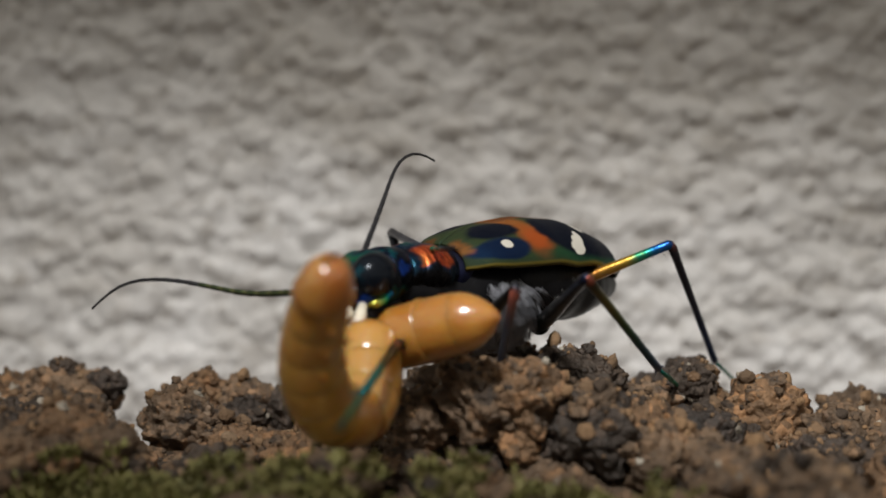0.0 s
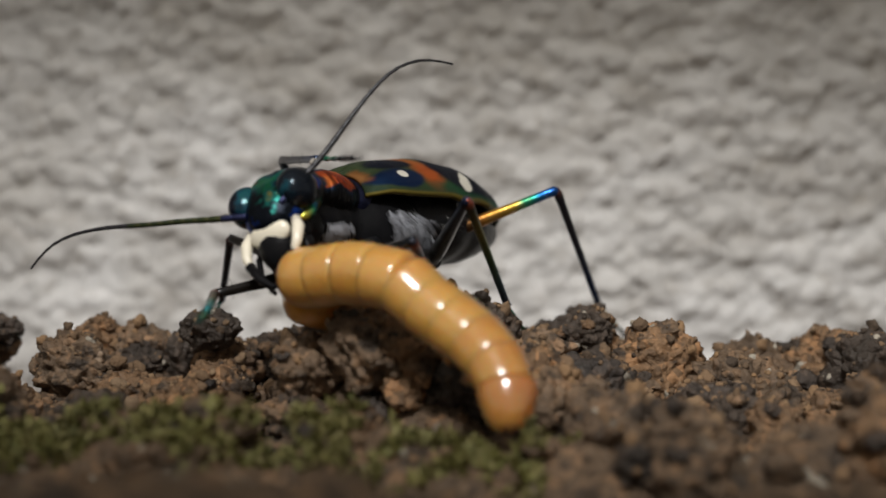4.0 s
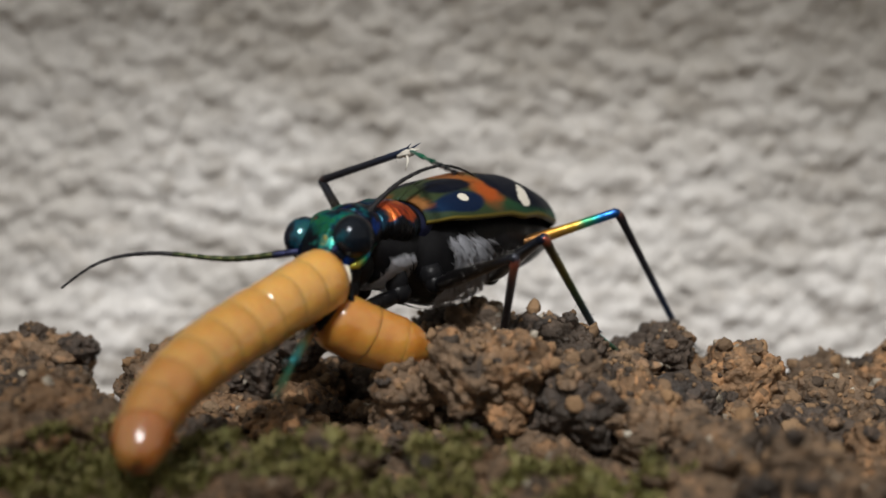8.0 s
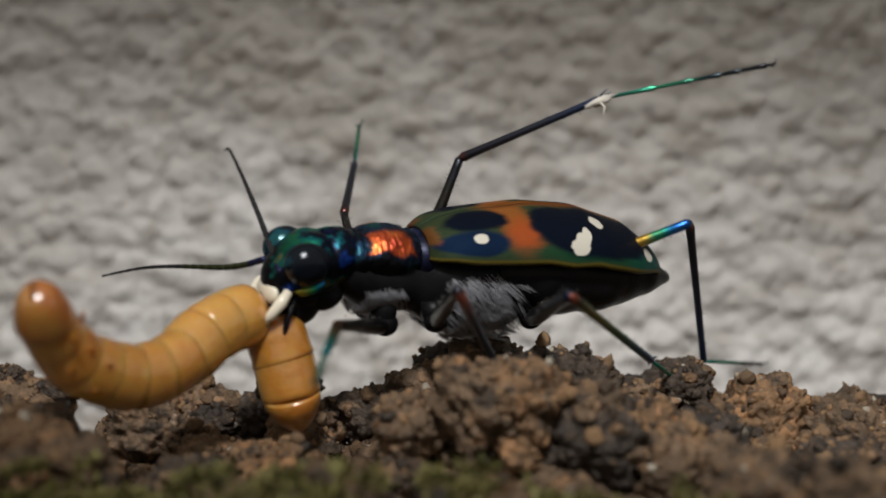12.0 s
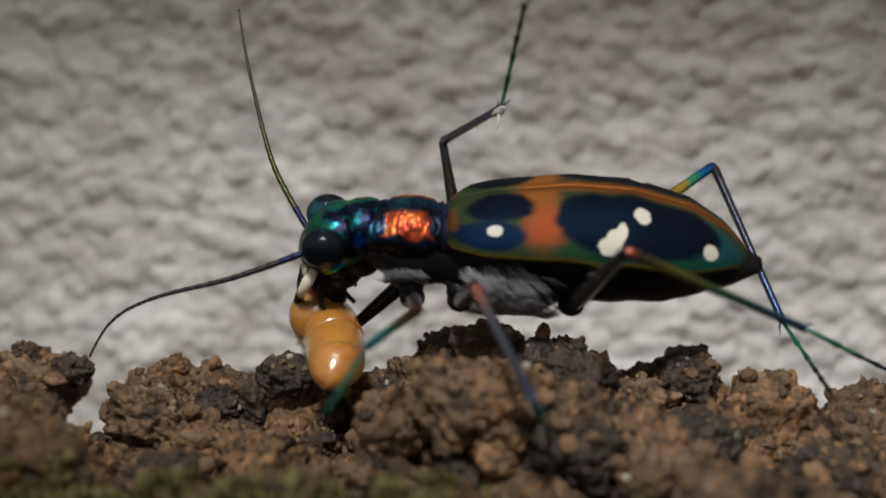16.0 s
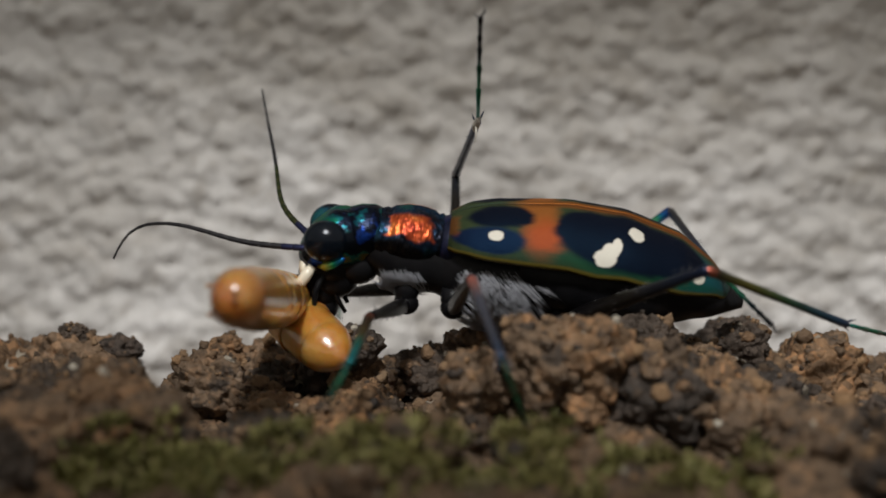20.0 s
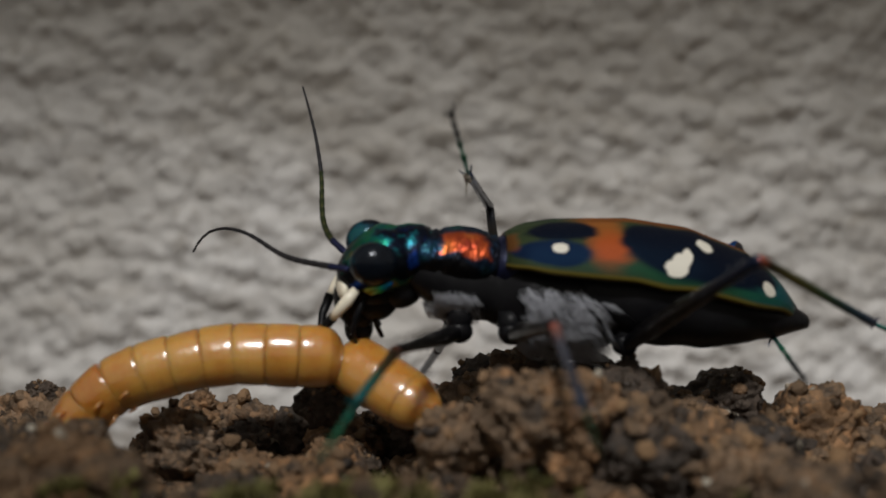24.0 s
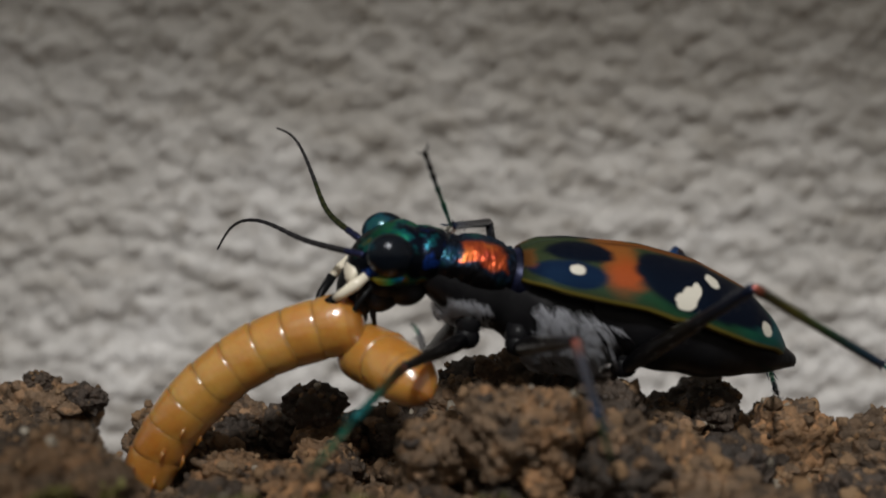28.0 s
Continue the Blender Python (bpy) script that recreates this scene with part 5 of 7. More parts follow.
    step('FL', 25, (-0.44, -8.04, -0.95), (-1.47, -13.46, -1.9), (-2.84, -17.63, -3.29))
    step('FL', 26, (-0.88, -8.08, -0.88), (-2.46, -13.31, -2.06), (-3.29, -17.72, -3.12))
    step('FL', 27, (-0.18, -8.18, -1.09), (-1.62, -13.44, -2.39), (-2.82, -17.81, -3.17))
    step('FL', 28, (-0.15, -8.29, -0.87), (-1.77, -13.54, -1.93), (-3.06, -17.83, -2.97))
    step('FR', 0, (-4.33, -0.19, -0.67), (-5.47, 3.63, -4.6), (-6.69, 7.66, -6.46))
    step('FR', 1, (-3.51, 0.71, 0.62), (-4.5, 5.06, -2.76), (-5.2, 9.3, -4.41))
    step('FR', 2, (-3.34, 1.24, -1.49), (-4.74, 6.09, -3.92), (-5.83, 10.29, -5.44))
    step('FR', 3, (-3.44, 1.67, -1.93), (-4.92, 6.65, -4.01), (-6.26, 10.8, -5.47))
    step('FR', 3.5, (-3.39, 2.06, 0.69), (-4.36, 5.95, -3.22), (-5.84, 9.79, -5.29))
    step('FR', 5.5, (-5.44, 0.3, -1.47), (-7.11, 5.31, -3.35), (-8.66, 9.35, -4.92))
    step('FR', 6, (-5.15, 0.71, -1.6), (-6.72, 5.74, -3.51), (-8.08, 9.94, -4.79))
    step('FR', 7, (-4.81, 2.55, -0.26), (-6.18, 7.24, -3.01), (-7.7, 11.15, -4.92))
    step('FR', 8, (-3.87, 0.82, -3.27), (-5.09, 6, -5.02), (-6.14, 10.14, -6.71))
    step('FR', 9, (-4.26, -0.3, -1.09), (-5.27, 4.6, -3.61), (-6.14, 8.78, -5.29))
    step('FR', 10, (-4.82, -0.01, -0.34), (-6.09, 4.63, -3.21), (-7.33, 8.64, -5.07))
    step('FR', 10.5, (-3.05, 0.03, 3.72), (-3.87, 4.14, 0.01), (-5.35, 7.86, -2.26))
    step('FR', 11, (-2.43, 1.01, 5.28), (0, 6.07, 5.42), (2.7, 9.75, 4.86))
    step('FR', 11.5, (-2.41, 2.85, 5.35), (-1.84, 7.63, 8.19), (-1.82, 12.09, 9.34))
    step('FR', 13.5, (-0.54, 7.27, -1.95), (-0.99, 12.6, -3.61), (-0.6, 8.01, -3.51))
    step('FR', 14, (-2.18, 4.15, -1.23), (-5.76, 6.68, -4.72), (-7.25, 10.72, -6.33))
    step('FR', 15, (-1.71, 5.82, -1.29), (-4.12, 10.24, -3.76), (-6.61, 13.88, -5.03))
    step('FR', 16, (-2.31, 2.23, -2.62), (-5.27, 6.58, -4.54), (-7.74, 10.1, -6.14))
    step('FR', 17, (-0.42, 5.42, -1.97), (-2.84, 9.79, -4.52), (-4.11, 13.71, -6.55))
    step('FR', 18, (-3.3, 5.38, -2.31), (-4.19, 10.12, -5.17), (-5.1, 13.81, -7.76))
    step('FR', 19, (-4.08, 5.88, -2.39), (-4.5, 10.9, -4.85), (-4.93, 15.18, -6.45))
    step('FR', 20, (-5.4, 5.96, -2.07), (-5.73, 11.43, -3.24), (-5.99, 15.88, -4.37))
    step('FR', 21, (-5.24, 2.99, -3.77), (-5.65, 8.37, -5.21), (-6.04, 12.81, -6.36))
    step('FR', 22, (-4.91, 3.54, -2.57), (-5.26, 9.02, -3.71), (-5.6, 13.47, -4.81))
    step('FR', 22.5, (0.6, 6.33, -2.8), (0.18, 11.52, -4.87), (-0.14, 15.85, -6.38))
    step('FR', 24.5, (0.75, 4.2, -1.78), (-0.11, 9.46, -3.49), (-0.45, 13.8, -4.97))
    step('FR', 25, (0.69, 3.73, -2.52), (0.28, 9.07, -4.12), (-0.17, 13.37, -5.69))
    step('FR', 26, (0.31, 4.47, -2), (-0.44, 9.88, -3.29), (-0.8, 14.24, -4.68))
    step('FR', 27, (0.72, 3.99, -1.56), (0.33, 9.33, -3.2), (-0.42, 13.68, -4.49))
    step('FR', 28, (0.83, 3.8, -1.94), (0.34, 9.37, -2.15), (-0.03, 13.96, -2.15))
    step('MR', 0, (-0.95, 3.47, 3.54), (1.18, -3.58, 2.83), (2.75, -11.01, 3.17))
    step('MR', 1, (-1.01, 3.55, 4.65), (1, -3.57, 4.54), (2.33, -11.05, 4.62))
    step('MR', 2, (-0.76, 4.95, 4.51), (1.34, -2.14, 4.32), (2.77, -9.6, 4.59))
    step('MR', 3, (-0.95, 4.82, 4.42), (1.8, -2.02, 3.86), (3.96, -9.31, 3.81))
    step('MR', 3.5, (-0.99, 4.77, 4.35), (1.49, -2.21, 4.19), (3.65, -9.49, 4.32))
    step('MR', 5.5, (-3.69, 3.5, 4.92), (0.14, -2.83, 4.97), (2.52, -10.05, 5.18))
    step('MR', 6, (-3.67, 3.51, 4.8), (0.16, -2.82, 4.84), (2.55, -10.03, 5.22))
    step('MR', 7, (-3.79, 4.71, 4.56), (1.51, -0.43, 5.04), (3.34, -7.8, 5.18))
    step('MR', 8, (-3.52, 4.09, 4.46), (1.11, -1.5, 5.88), (3.25, -8.76, 5.17))
    step('MR', 9, (0.81, 4.69, 5.17), (3.12, -2.34, 5.29), (4.72, -9.77, 5.5))
    step('MR', 10, (-1.47, 3.9, 5.63), (4.69, 0.17, 3.92), (10.97, -3.99, 2.89))
    step('MR', 10.5, (1.18, -1.29, 10.41), (3.19, -8.3, 11.66), (6.02, -1.56, 13.71))
    step('MR', 11, (3.63, -1.53, 6.3), (10.34, -2.74, 9.16), (17.21, -4.91, 11.59))
    step('MR', 11.5, (3.92, 0.02, 6.73), (10.85, -1.3, 8.97), (18.22, -2.73, 10.13))
    step('MR', 13.5, (1.24, 8.3, 5.19), (0.54, 2.19, 9.3), (2.9, -4.34, 12.41))
    step('MR', 14, (4.14, 9.72, 5.39), (5.7, 3.32, 8.78), (8.46, -2.31, 13.06))
    step('MR', 15, (3.1, 8.21, 4.98), (4.23, 1.98, 8.82), (7.02, -4.56, 11.5))
    step('MR', 16, (2.39, 6.37, 6.93), (5.43, -0.21, 8.39), (6.51, -6.56, 12.43))
    step('MR', 17, (4.34, 8.32, 5.37), (5.81, 1.69, 8.33), (5.45, -3.76, 13.62))
    step('MR', 18, (2.71, 7.75, 3.98), (3.12, 1.06, 7.11), (2.51, -5.14, 11.46))
    step('MR', 19, (1.53, 6.86, 4.17), (1.97, -0.08, 6.7), (1.22, -6.38, 10.9))
    step('MR', 20, (0.66, 7.6, 4.12), (1.52, 0.67, 6.56), (1.38, -5.7, 10.73))
    step('MR', 21, (1.65, 5.91, 3.91), (1.36, -1.19, 5.99), (0.64, -7.74, 9.77))
    step('MR', 22, (1.92, 5.72, 4.67), (1.65, -1.31, 6.99), (0.84, -7.94, 10.6))
    step('MR', 22.5, (1.83, 6.37, 4.18), (1.73, -0.42, 7.14), (1.16, -7.1, 10.71))
    step('MR', 24.5, (3.53, 5.75, 5), (2.06, -1.47, 5.65), (1.14, -8.71, 7.79))
    step('MR', 25, (3.42, 5.8, 4.65), (1.94, -1.44, 4.57), (1.04, -8.35, 7.63))
    step('MR', 26, (2.78, 6.22, 4.56), (1.6, -1.08, 4.76), (0.59, -8.07, 7.58))
    step('MR', 27, (3.85, 5.86, 4.41), (1.95, -1.29, 4.45), (0.86, -8.11, 7.63))
    step('MR', 28, (3.75, 6.05, 4.37), (1.81, -1.09, 4.46), (0.63, -7.85, 7.73))


def antenna_turns():
    feel('L', 0, (-1.5, -9.85, 1.84), (-1.31, -8.93, 2.5), (-1.11, -8.02, 3.18), (-0.91, -7.13, 3.87), (-0.7, -6.24, 4.57), (-0.49, -5.36, 5.29), (-0.3, -4.5, 6.02), (-0.09, -3.64, 6.75), (0.32, -2.75, 7.34), (0.94, -1.81, 7.44), (1.56, -0.92, 7.04))
    feel('R', 0, (-3.14, -8.39, 1.57), (-4.25, -8.15, 1.43), (-5.37, -7.9, 1.3), (-6.49, -7.66, 1.27), (-7.61, -7.41, 1.4), (-8.72, -7.17, 1.58), (-9.83, -6.94, 1.73), (-10.96, -6.7, 1.74), (-12.07, -6.46, 1.59), (-13.05, -6.22, 1.05), (-13.87, -5.99, 0.28))
    feel('L', 1, (-0.76, -9.62, 3.47), (-0.8, -9.13, 4.51), (-0.84, -8.65, 5.55), (-0.88, -8.17, 6.6), (-0.91, -7.7, 7.65), (-0.93, -7.23, 8.7), (-0.92, -6.77, 9.75), (-0.89, -6.31, 10.8), (-0.74, -5.84, 11.84), (-0.22, -5.35, 12.73), (0.72, -4.85, 13.14))
    feel('R', 1, (-2.22, -8.52, 2.26), (-3.3, -8.25, 1.93), (-4.37, -7.98, 1.62), (-5.44, -7.71, 1.31), (-6.53, -7.45, 1.03), (-7.62, -7.19, 0.78), (-8.71, -6.94, 0.52), (-9.77, -6.68, 0.15), (-10.75, -6.43, -0.38), (-11.64, -6.17, -1.07), (-12.35, -5.92, -1.93))
    feel('L', 2, (-1.5, -7.87, 3.06), (-1.36, -7.12, 3.92), (-1.21, -6.38, 4.79), (-1.05, -5.64, 5.66), (-0.9, -4.92, 6.54), (-0.74, -4.21, 7.43), (-0.58, -3.51, 8.33), (-0.41, -2.81, 9.23), (-0.15, -2.11, 10.09), (0.46, -1.32, 10.63), (1.27, -0.55, 10.43))
    feel('R', 2, (-2.94, -6.26, 2.61), (-4.08, -6.13, 2.5), (-5.21, -5.99, 2.4), (-6.35, -5.86, 2.39), (-7.49, -5.72, 2.53), (-8.62, -5.59, 2.7), (-9.75, -5.45, 2.83), (-10.89, -5.32, 2.82), (-12.02, -5.19, 2.67), (-13.03, -5.05, 2.17), (-13.81, -4.91, 1.33))
    feel('L', 3, (-0.2, -7.67, 2.02), (0.74, -7.42, 2.63), (1.68, -7.17, 3.25), (2.62, -6.91, 3.86), (3.56, -6.66, 4.47), (4.5, -6.41, 5.09), (5.44, -6.17, 5.7), (6.43, -5.92, 6.24), (7.49, -5.67, 6.58), (8.6, -5.4, 6.48), (9.57, -5.15, 5.92))
    feel('R', 3, (-2.04, -6.51, 1.71), (-3.18, -6.41, 1.75), (-4.33, -6.31, 1.79), (-5.47, -6.22, 1.87), (-6.6, -6.12, 2.02), (-7.74, -6.02, 2.19), (-8.87, -5.92, 2.35), (-10.02, -5.84, 2.4), (-11.16, -5.74, 2.3), (-12.16, -5.64, 1.77), (-12.99, -5.54, 0.99))
    feel('L', 3.5, (0.54, -8.02, 3), (1.21, -7.53, 3.8), (1.88, -7.05, 4.59), (2.56, -6.57, 5.39), (3.21, -6.1, 6.2), (3.84, -5.63, 7.05), (4.45, -5.17, 7.9), (5.14, -4.7, 8.7), (6.01, -4.23, 9.29), (7.03, -3.75, 9.48), (8.06, -3.29, 9.3))
    feel('R', 3.5, (-1.33, -7.19, 2.2), (-2.44, -6.89, 2.09), (-3.55, -6.6, 2), (-4.66, -6.31, 1.91), (-5.77, -6.02, 1.83), (-6.88, -5.73, 1.76), (-7.99, -5.46, 1.63), (-9.07, -5.18, 1.36), (-10.11, -4.9, 0.95), (-10.98, -4.61, 0.27), (-11.64, -4.33, -0.62))
    feel('L', 5.5, (-1.32, -8.06, 2.17), (-0.61, -7.42, 2.81), (0.11, -6.8, 3.46), (0.84, -6.19, 4.11), (1.57, -5.59, 4.76), (2.31, -5, 5.41), (3.07, -4.41, 6.04), (3.89, -3.82, 6.6), (4.82, -3.22, 6.89), (5.77, -2.63, 6.71), (6.64, -2.07, 6.22))
    feel('R', 5.5, (-3.25, -7.02, 1.85), (-4.31, -6.67, 1.58), (-5.38, -6.33, 1.32), (-6.45, -5.99, 1.12), (-7.55, -5.64, 1.04), (-8.64, -5.3, 1.03), (-9.74, -4.97, 1), (-10.84, -4.63, 0.9), (-11.92, -4.3, 0.71), (-12.92, -3.96, 0.25), (-13.82, -3.65, -0.38))
    feel('L', 6, (-1.24, -7.92, 2.06), (-0.51, -7.25, 2.66), (0.22, -6.6, 3.26), (0.96, -5.96, 3.86), (1.7, -5.33, 4.47), (2.45, -4.7, 5.08), (3.23, -4.09, 5.65), (4.08, -3.47, 6.12), (5.01, -2.85, 6.39), (5.96, -2.23, 6.22), (6.77, -1.64, 5.68))
    feel('R', 6, (-3.16, -6.9, 1.7), (-4.19, -6.48, 1.45), (-5.23, -6.05, 1.2), (-6.28, -5.63, 0.96), (-7.33, -5.22, 0.79), (-8.4, -4.8, 0.7), (-9.48, -4.39, 0.64), (-10.55, -4, 0.53), (-11.61, -3.6, 0.32), (-12.64, -3.2, 0.01), (-13.63, -2.81, -0.42))
    feel('L', 7, (-1.7, -7.47, 2.54), (-0.88, -6.85, 3.05), (-0.05, -6.22, 3.56), (0.78, -5.61, 4.08), (1.61, -5.01, 4.58), (2.51, -4.42, 4.98), (3.48, -3.83, 5.18), (4.47, -3.26, 5.26), (5.45, -2.68, 5.11), (6.32, -2.12, 4.63), (7.06, -1.57, 3.93))
    feel('R', 7, (-3.64, -6.44, 2.51), (-4.78, -6.27, 2.52), (-5.92, -6.1, 2.54), (-7.05, -5.94, 2.62), (-8.17, -5.77, 2.81), (-9.29, -5.61, 3.03), (-10.41, -5.44, 3.21), (-11.55, -5.28, 3.29), (-12.68, -5.11, 3.18), (-13.7, -4.95, 2.68), (-14.63, -4.79, 2.03))
    feel('L', 8, (-1.84, -8.26, 2.03), (-1.35, -7.36, 2.54), (-0.85, -6.46, 3.06), (-0.34, -5.58, 3.59), (0.18, -4.7, 4.12), (0.76, -3.84, 4.6), (1.44, -2.98, 4.96), (2.18, -2.14, 5.23), (2.96, -1.3, 5.32), (3.71, -0.47, 5.1), (4.42, 0.33, 4.68))
    feel('R', 8, (-3.71, -7.13, 1.88), (-4.83, -6.94, 1.68), (-5.95, -6.75, 1.48), (-7.08, -6.57, 1.38), (-8.21, -6.38, 1.45), (-9.34, -6.2, 1.54), (-10.48, -6.01, 1.54), (-11.6, -5.83, 1.39), (-12.69, -5.65, 1.08), (-13.65, -5.46, 0.48), (-14.53, -5.29, -0.24))
    feel('L', 9, (-1.62, -8.87, 5.03), (-1.27, -8.19, 5.9), (-0.92, -7.53, 6.77), (-0.55, -6.87, 7.64), (-0.19, -6.22, 8.52), (0.18, -5.59, 9.4), (0.57, -4.96, 10.28), (0.99, -4.33, 11.15), (1.53, -3.7, 11.93), (2.33, -3.05, 12.41), (3.27, -2.4, 12.36))
    feel('R', 9, (-3.21, -7.56, 4.24), (-4.35, -7.47, 4.09), (-5.48, -7.38, 3.93), (-6.62, -7.29, 3.79), (-7.76, -7.2, 3.68), (-8.91, -7.1, 3.62), (-10.05, -7.01, 3.53), (-11.18, -6.92, 3.34), (-12.26, -6.83, 2.96), (-13.11, -6.74, 2.21), (-13.8, -6.65, 1.29))
    feel('L', 10, (-1.16, -9.11, 3.34), (-0.53, -8.69, 4.21), (0.1, -8.27, 5.07), (0.73, -7.85, 5.93), (1.36, -7.43, 6.8), (2.01, -7.02, 7.66), (2.69, -6.62, 8.49), (3.42, -6.21, 9.29), (4.26, -5.81, 9.96), (5.26, -5.39, 10.31), (6.32, -4.98, 10.19))
    feel('R', 10, (-2.93, -7.81, 3.24), (-4.06, -7.62, 3.32), (-5.19, -7.43, 3.41), (-6.32, -7.24, 3.53), (-7.44, -7.06, 3.73), (-8.55, -6.88, 3.96), (-9.67, -6.69, 4.17), (-10.79, -6.5, 4.32), (-11.92, -6.32, 4.37), (-13.05, -6.14, 4.21), (-14.16, -5.96, 3.97))
    feel('L', 10.5, (-4.08, -10.91, 6.19), (-4.61, -10.55, 7.15), (-5.13, -10.19, 8.1), (-5.72, -9.82, 9.03), (-6.4, -9.47, 9.88), (-7.12, -9.12, 10.71), (-7.85, -8.77, 11.53), (-8.59, -8.43, 12.34), (-9.34, -8.1, 13.14), (-10.12, -7.76, 13.92), (-10.91, -7.43, 14.68))
    feel('R', 10.5, (-5.13, -9.22, 7.14), (-5.77, -8.4, 7.64), (-6.43, -7.6, 8.13), (-7.11, -6.81, 8.62), (-7.82, -6.04, 9.08), (-8.54, -5.27, 9.54), (-9.29, -4.51, 9.96), (-10.1, -3.77, 10.3), (-10.93, -3.03, 10.58), (-11.81, -2.3, 10.72), (-12.71, -1.59, 10.77))
    feel('L', 11, (-5.59, -7.31, 1.72), (-5.72, -6.2, 2.02), (-5.86, -5.1, 2.32), (-5.99, -4.01, 2.65), (-6.11, -2.92, 2.98), (-6.24, -1.83, 3.33), (-6.34, -0.74, 3.69), (-6.42, 0.35, 4.06), (-6.47, 1.43, 4.45), (-6.49, 2.51, 4.83), (-6.44, 3.59, 5.22))
    feel('R', 11, (-6.51, -5.35, 2.14), (-7.6, -5.02, 2.03), (-8.68, -4.67, 2.22), (-9.69, -4.34, 2.65), (-10.7, -4.01, 3.09), (-11.75, -3.68, 3.43), (-12.84, -3.36, 3.59), (-13.94, -3.04, 3.72), (-15.03, -2.73, 3.79), (-16.13, -2.41, 3.66), (-17.19, -2.11, 3.36))
    feel('L', 11.5, (-4.95, -5.84, 1.84), (-4.99, -4.86, 2.45), (-5.03, -3.89, 3.07), (-5.06, -2.93, 3.71), (-5.08, -1.98, 4.35), (-5.1, -1.04, 5.01), (-5.1, -0.11, 5.69), (-5.07, 0.82, 6.37), (-4.98, 1.75, 7.04), (-4.7, 2.75, 7.5), (-4.24, 3.78, 7.33))
    feel('R', 11.5, (-5.95, -3.96, 2.39), (-6.68, -3.12, 2.06), (-7.42, -2.31, 1.75), (-8.21, -1.5, 1.55), (-9.03, -0.7, 1.4), (-9.85, 0.09, 1.24), (-10.67, 0.87, 1.04), (-11.49, 1.64, 0.82), (-12.32, 2.41, 0.58), (-13.13, 3.17, 0.29), (-13.95, 3.92, -0.01))
    feel('L', 12.5, (-3.7, -3.48, 2.02), (-4.32, -2.67, 2.56), (-4.95, -1.88, 3.11), (-5.58, -1.09, 3.65), (-6.24, -0.3, 4.18), (-6.95, 0.46, 4.66), (-7.68, 1.21, 5.13), (-8.45, 1.96, 5.54), (-9.28, 2.69, 5.83), (-10.16, 3.42, 5.93), (-11.04, 4.14, 5.8))
    feel('R', 12.5, (-4.45, -1.53, 2.69), (-5.39, -0.87, 2.57), (-6.33, -0.22, 2.53), (-7.28, 0.43, 2.64), (-8.22, 1.07, 2.78), (-9.18, 1.7, 2.91), (-10.13, 2.33, 3.04), (-11.09, 2.95, 3.13), (-12.06, 3.56, 3.07), (-13.03, 4.16, 2.91), (-14, 4.74, 2.73))
    feel('L', 13.5, (-2.35, -1.1, 2.19), (-3.19, -0.31, 2.14), (-4.04, 0.46, 2.07), (-4.9, 1.22, 2.02), (-5.77, 1.98, 1.97), (-6.64, 2.72, 1.92), (-7.53, 3.46, 1.88), (-8.41, 4.19, 1.81), (-9.3, 4.91, 1.7), (-10.2, 5.62, 1.54), (-11.09, 6.32, 1.35))
    feel('R', 13.5, (-2.85, 0.9, 2.99), (-3.97, 1.16, 3.08), (-5.07, 1.42, 3.28), (-6.1, 1.67, 3.72), (-7.11, 1.94, 4.2), (-8.15, 2.19, 4.61), (-9.2, 2.44, 5.01), (-10.27, 2.69, 5.34), (-11.39, 2.94, 5.37), (-12.5, 3.18, 5.18), (-13.6, 3.42, 4.97))
    feel('L', 14, (-1.47, 1, 2.1), (-2.51, 0.5, 1.95), (-3.53, -0.01, 1.83), (-4.54, -0.51, 1.72), (-5.53, -1, 1.68), (-6.51, -1.5, 1.72), (-7.47, -1.99, 1.73), (-8.38, -2.46, 1.54), (-9.16, -2.94, 1.08), (-9.71, -3.41, 0.38), (-10.14, -3.88, -0.41))
    feel('R', 14, (-1.31, 2.65, 3.54), (-2.28, 2.88, 4.11), (-3.22, 3.12, 4.74), (-3.96, 3.36, 5.57), (-4.57, 3.6, 6.51), (-5.18, 3.84, 7.47), (-5.78, 4.08, 8.42), (-6.39, 4.31, 9.36), (-7.02, 4.55, 10.29), (-7.72, 4.78, 11.17), (-8.48, 5.02, 12.01))
    feel('L', 15, (-1.94, -0.55, 1.32), (-2.82, 0.17, 1.15), (-3.7, 0.88, 0.97), (-4.6, 1.58, 0.78), (-5.5, 2.28, 0.64), (-6.42, 2.97, 0.59), (-7.34, 3.65, 0.56), (-8.27, 4.33, 0.53), (-9.2, 4.99, 0.45), (-10.1, 5.65, 0.19), (-10.94, 6.3, -0.27))
    feel('R', 15, (-2.05, 1.35, 2.43), (-2.65, 1.66, 3.36), (-2.91, 2.01, 4.41), (-2.63, 2.33, 5.47), (-2.25, 2.65, 6.51), (-1.89, 2.96, 7.56), (-1.55, 3.28, 8.61), (-1.22, 3.58, 9.67), (-0.91, 3.89, 10.73), (-0.64, 4.19, 11.8), (-0.37, 4.5, 12.88))
    feel('L', 16, (-3.47, -1.52, 1.98), (-4.54, -1.49, 1.57), (-5.62, -1.46, 1.17), (-6.7, -1.44, 0.79), (-7.81, -1.4, 0.49), (-8.94, -1.37, 0.23), (-10.05, -1.34, -0.06), (-11.12, -1.32, -0.47), (-12.13, -1.29, -1.02), (-12.85, -1.26, -1.9), (-13.36, -1.24, -2.94))
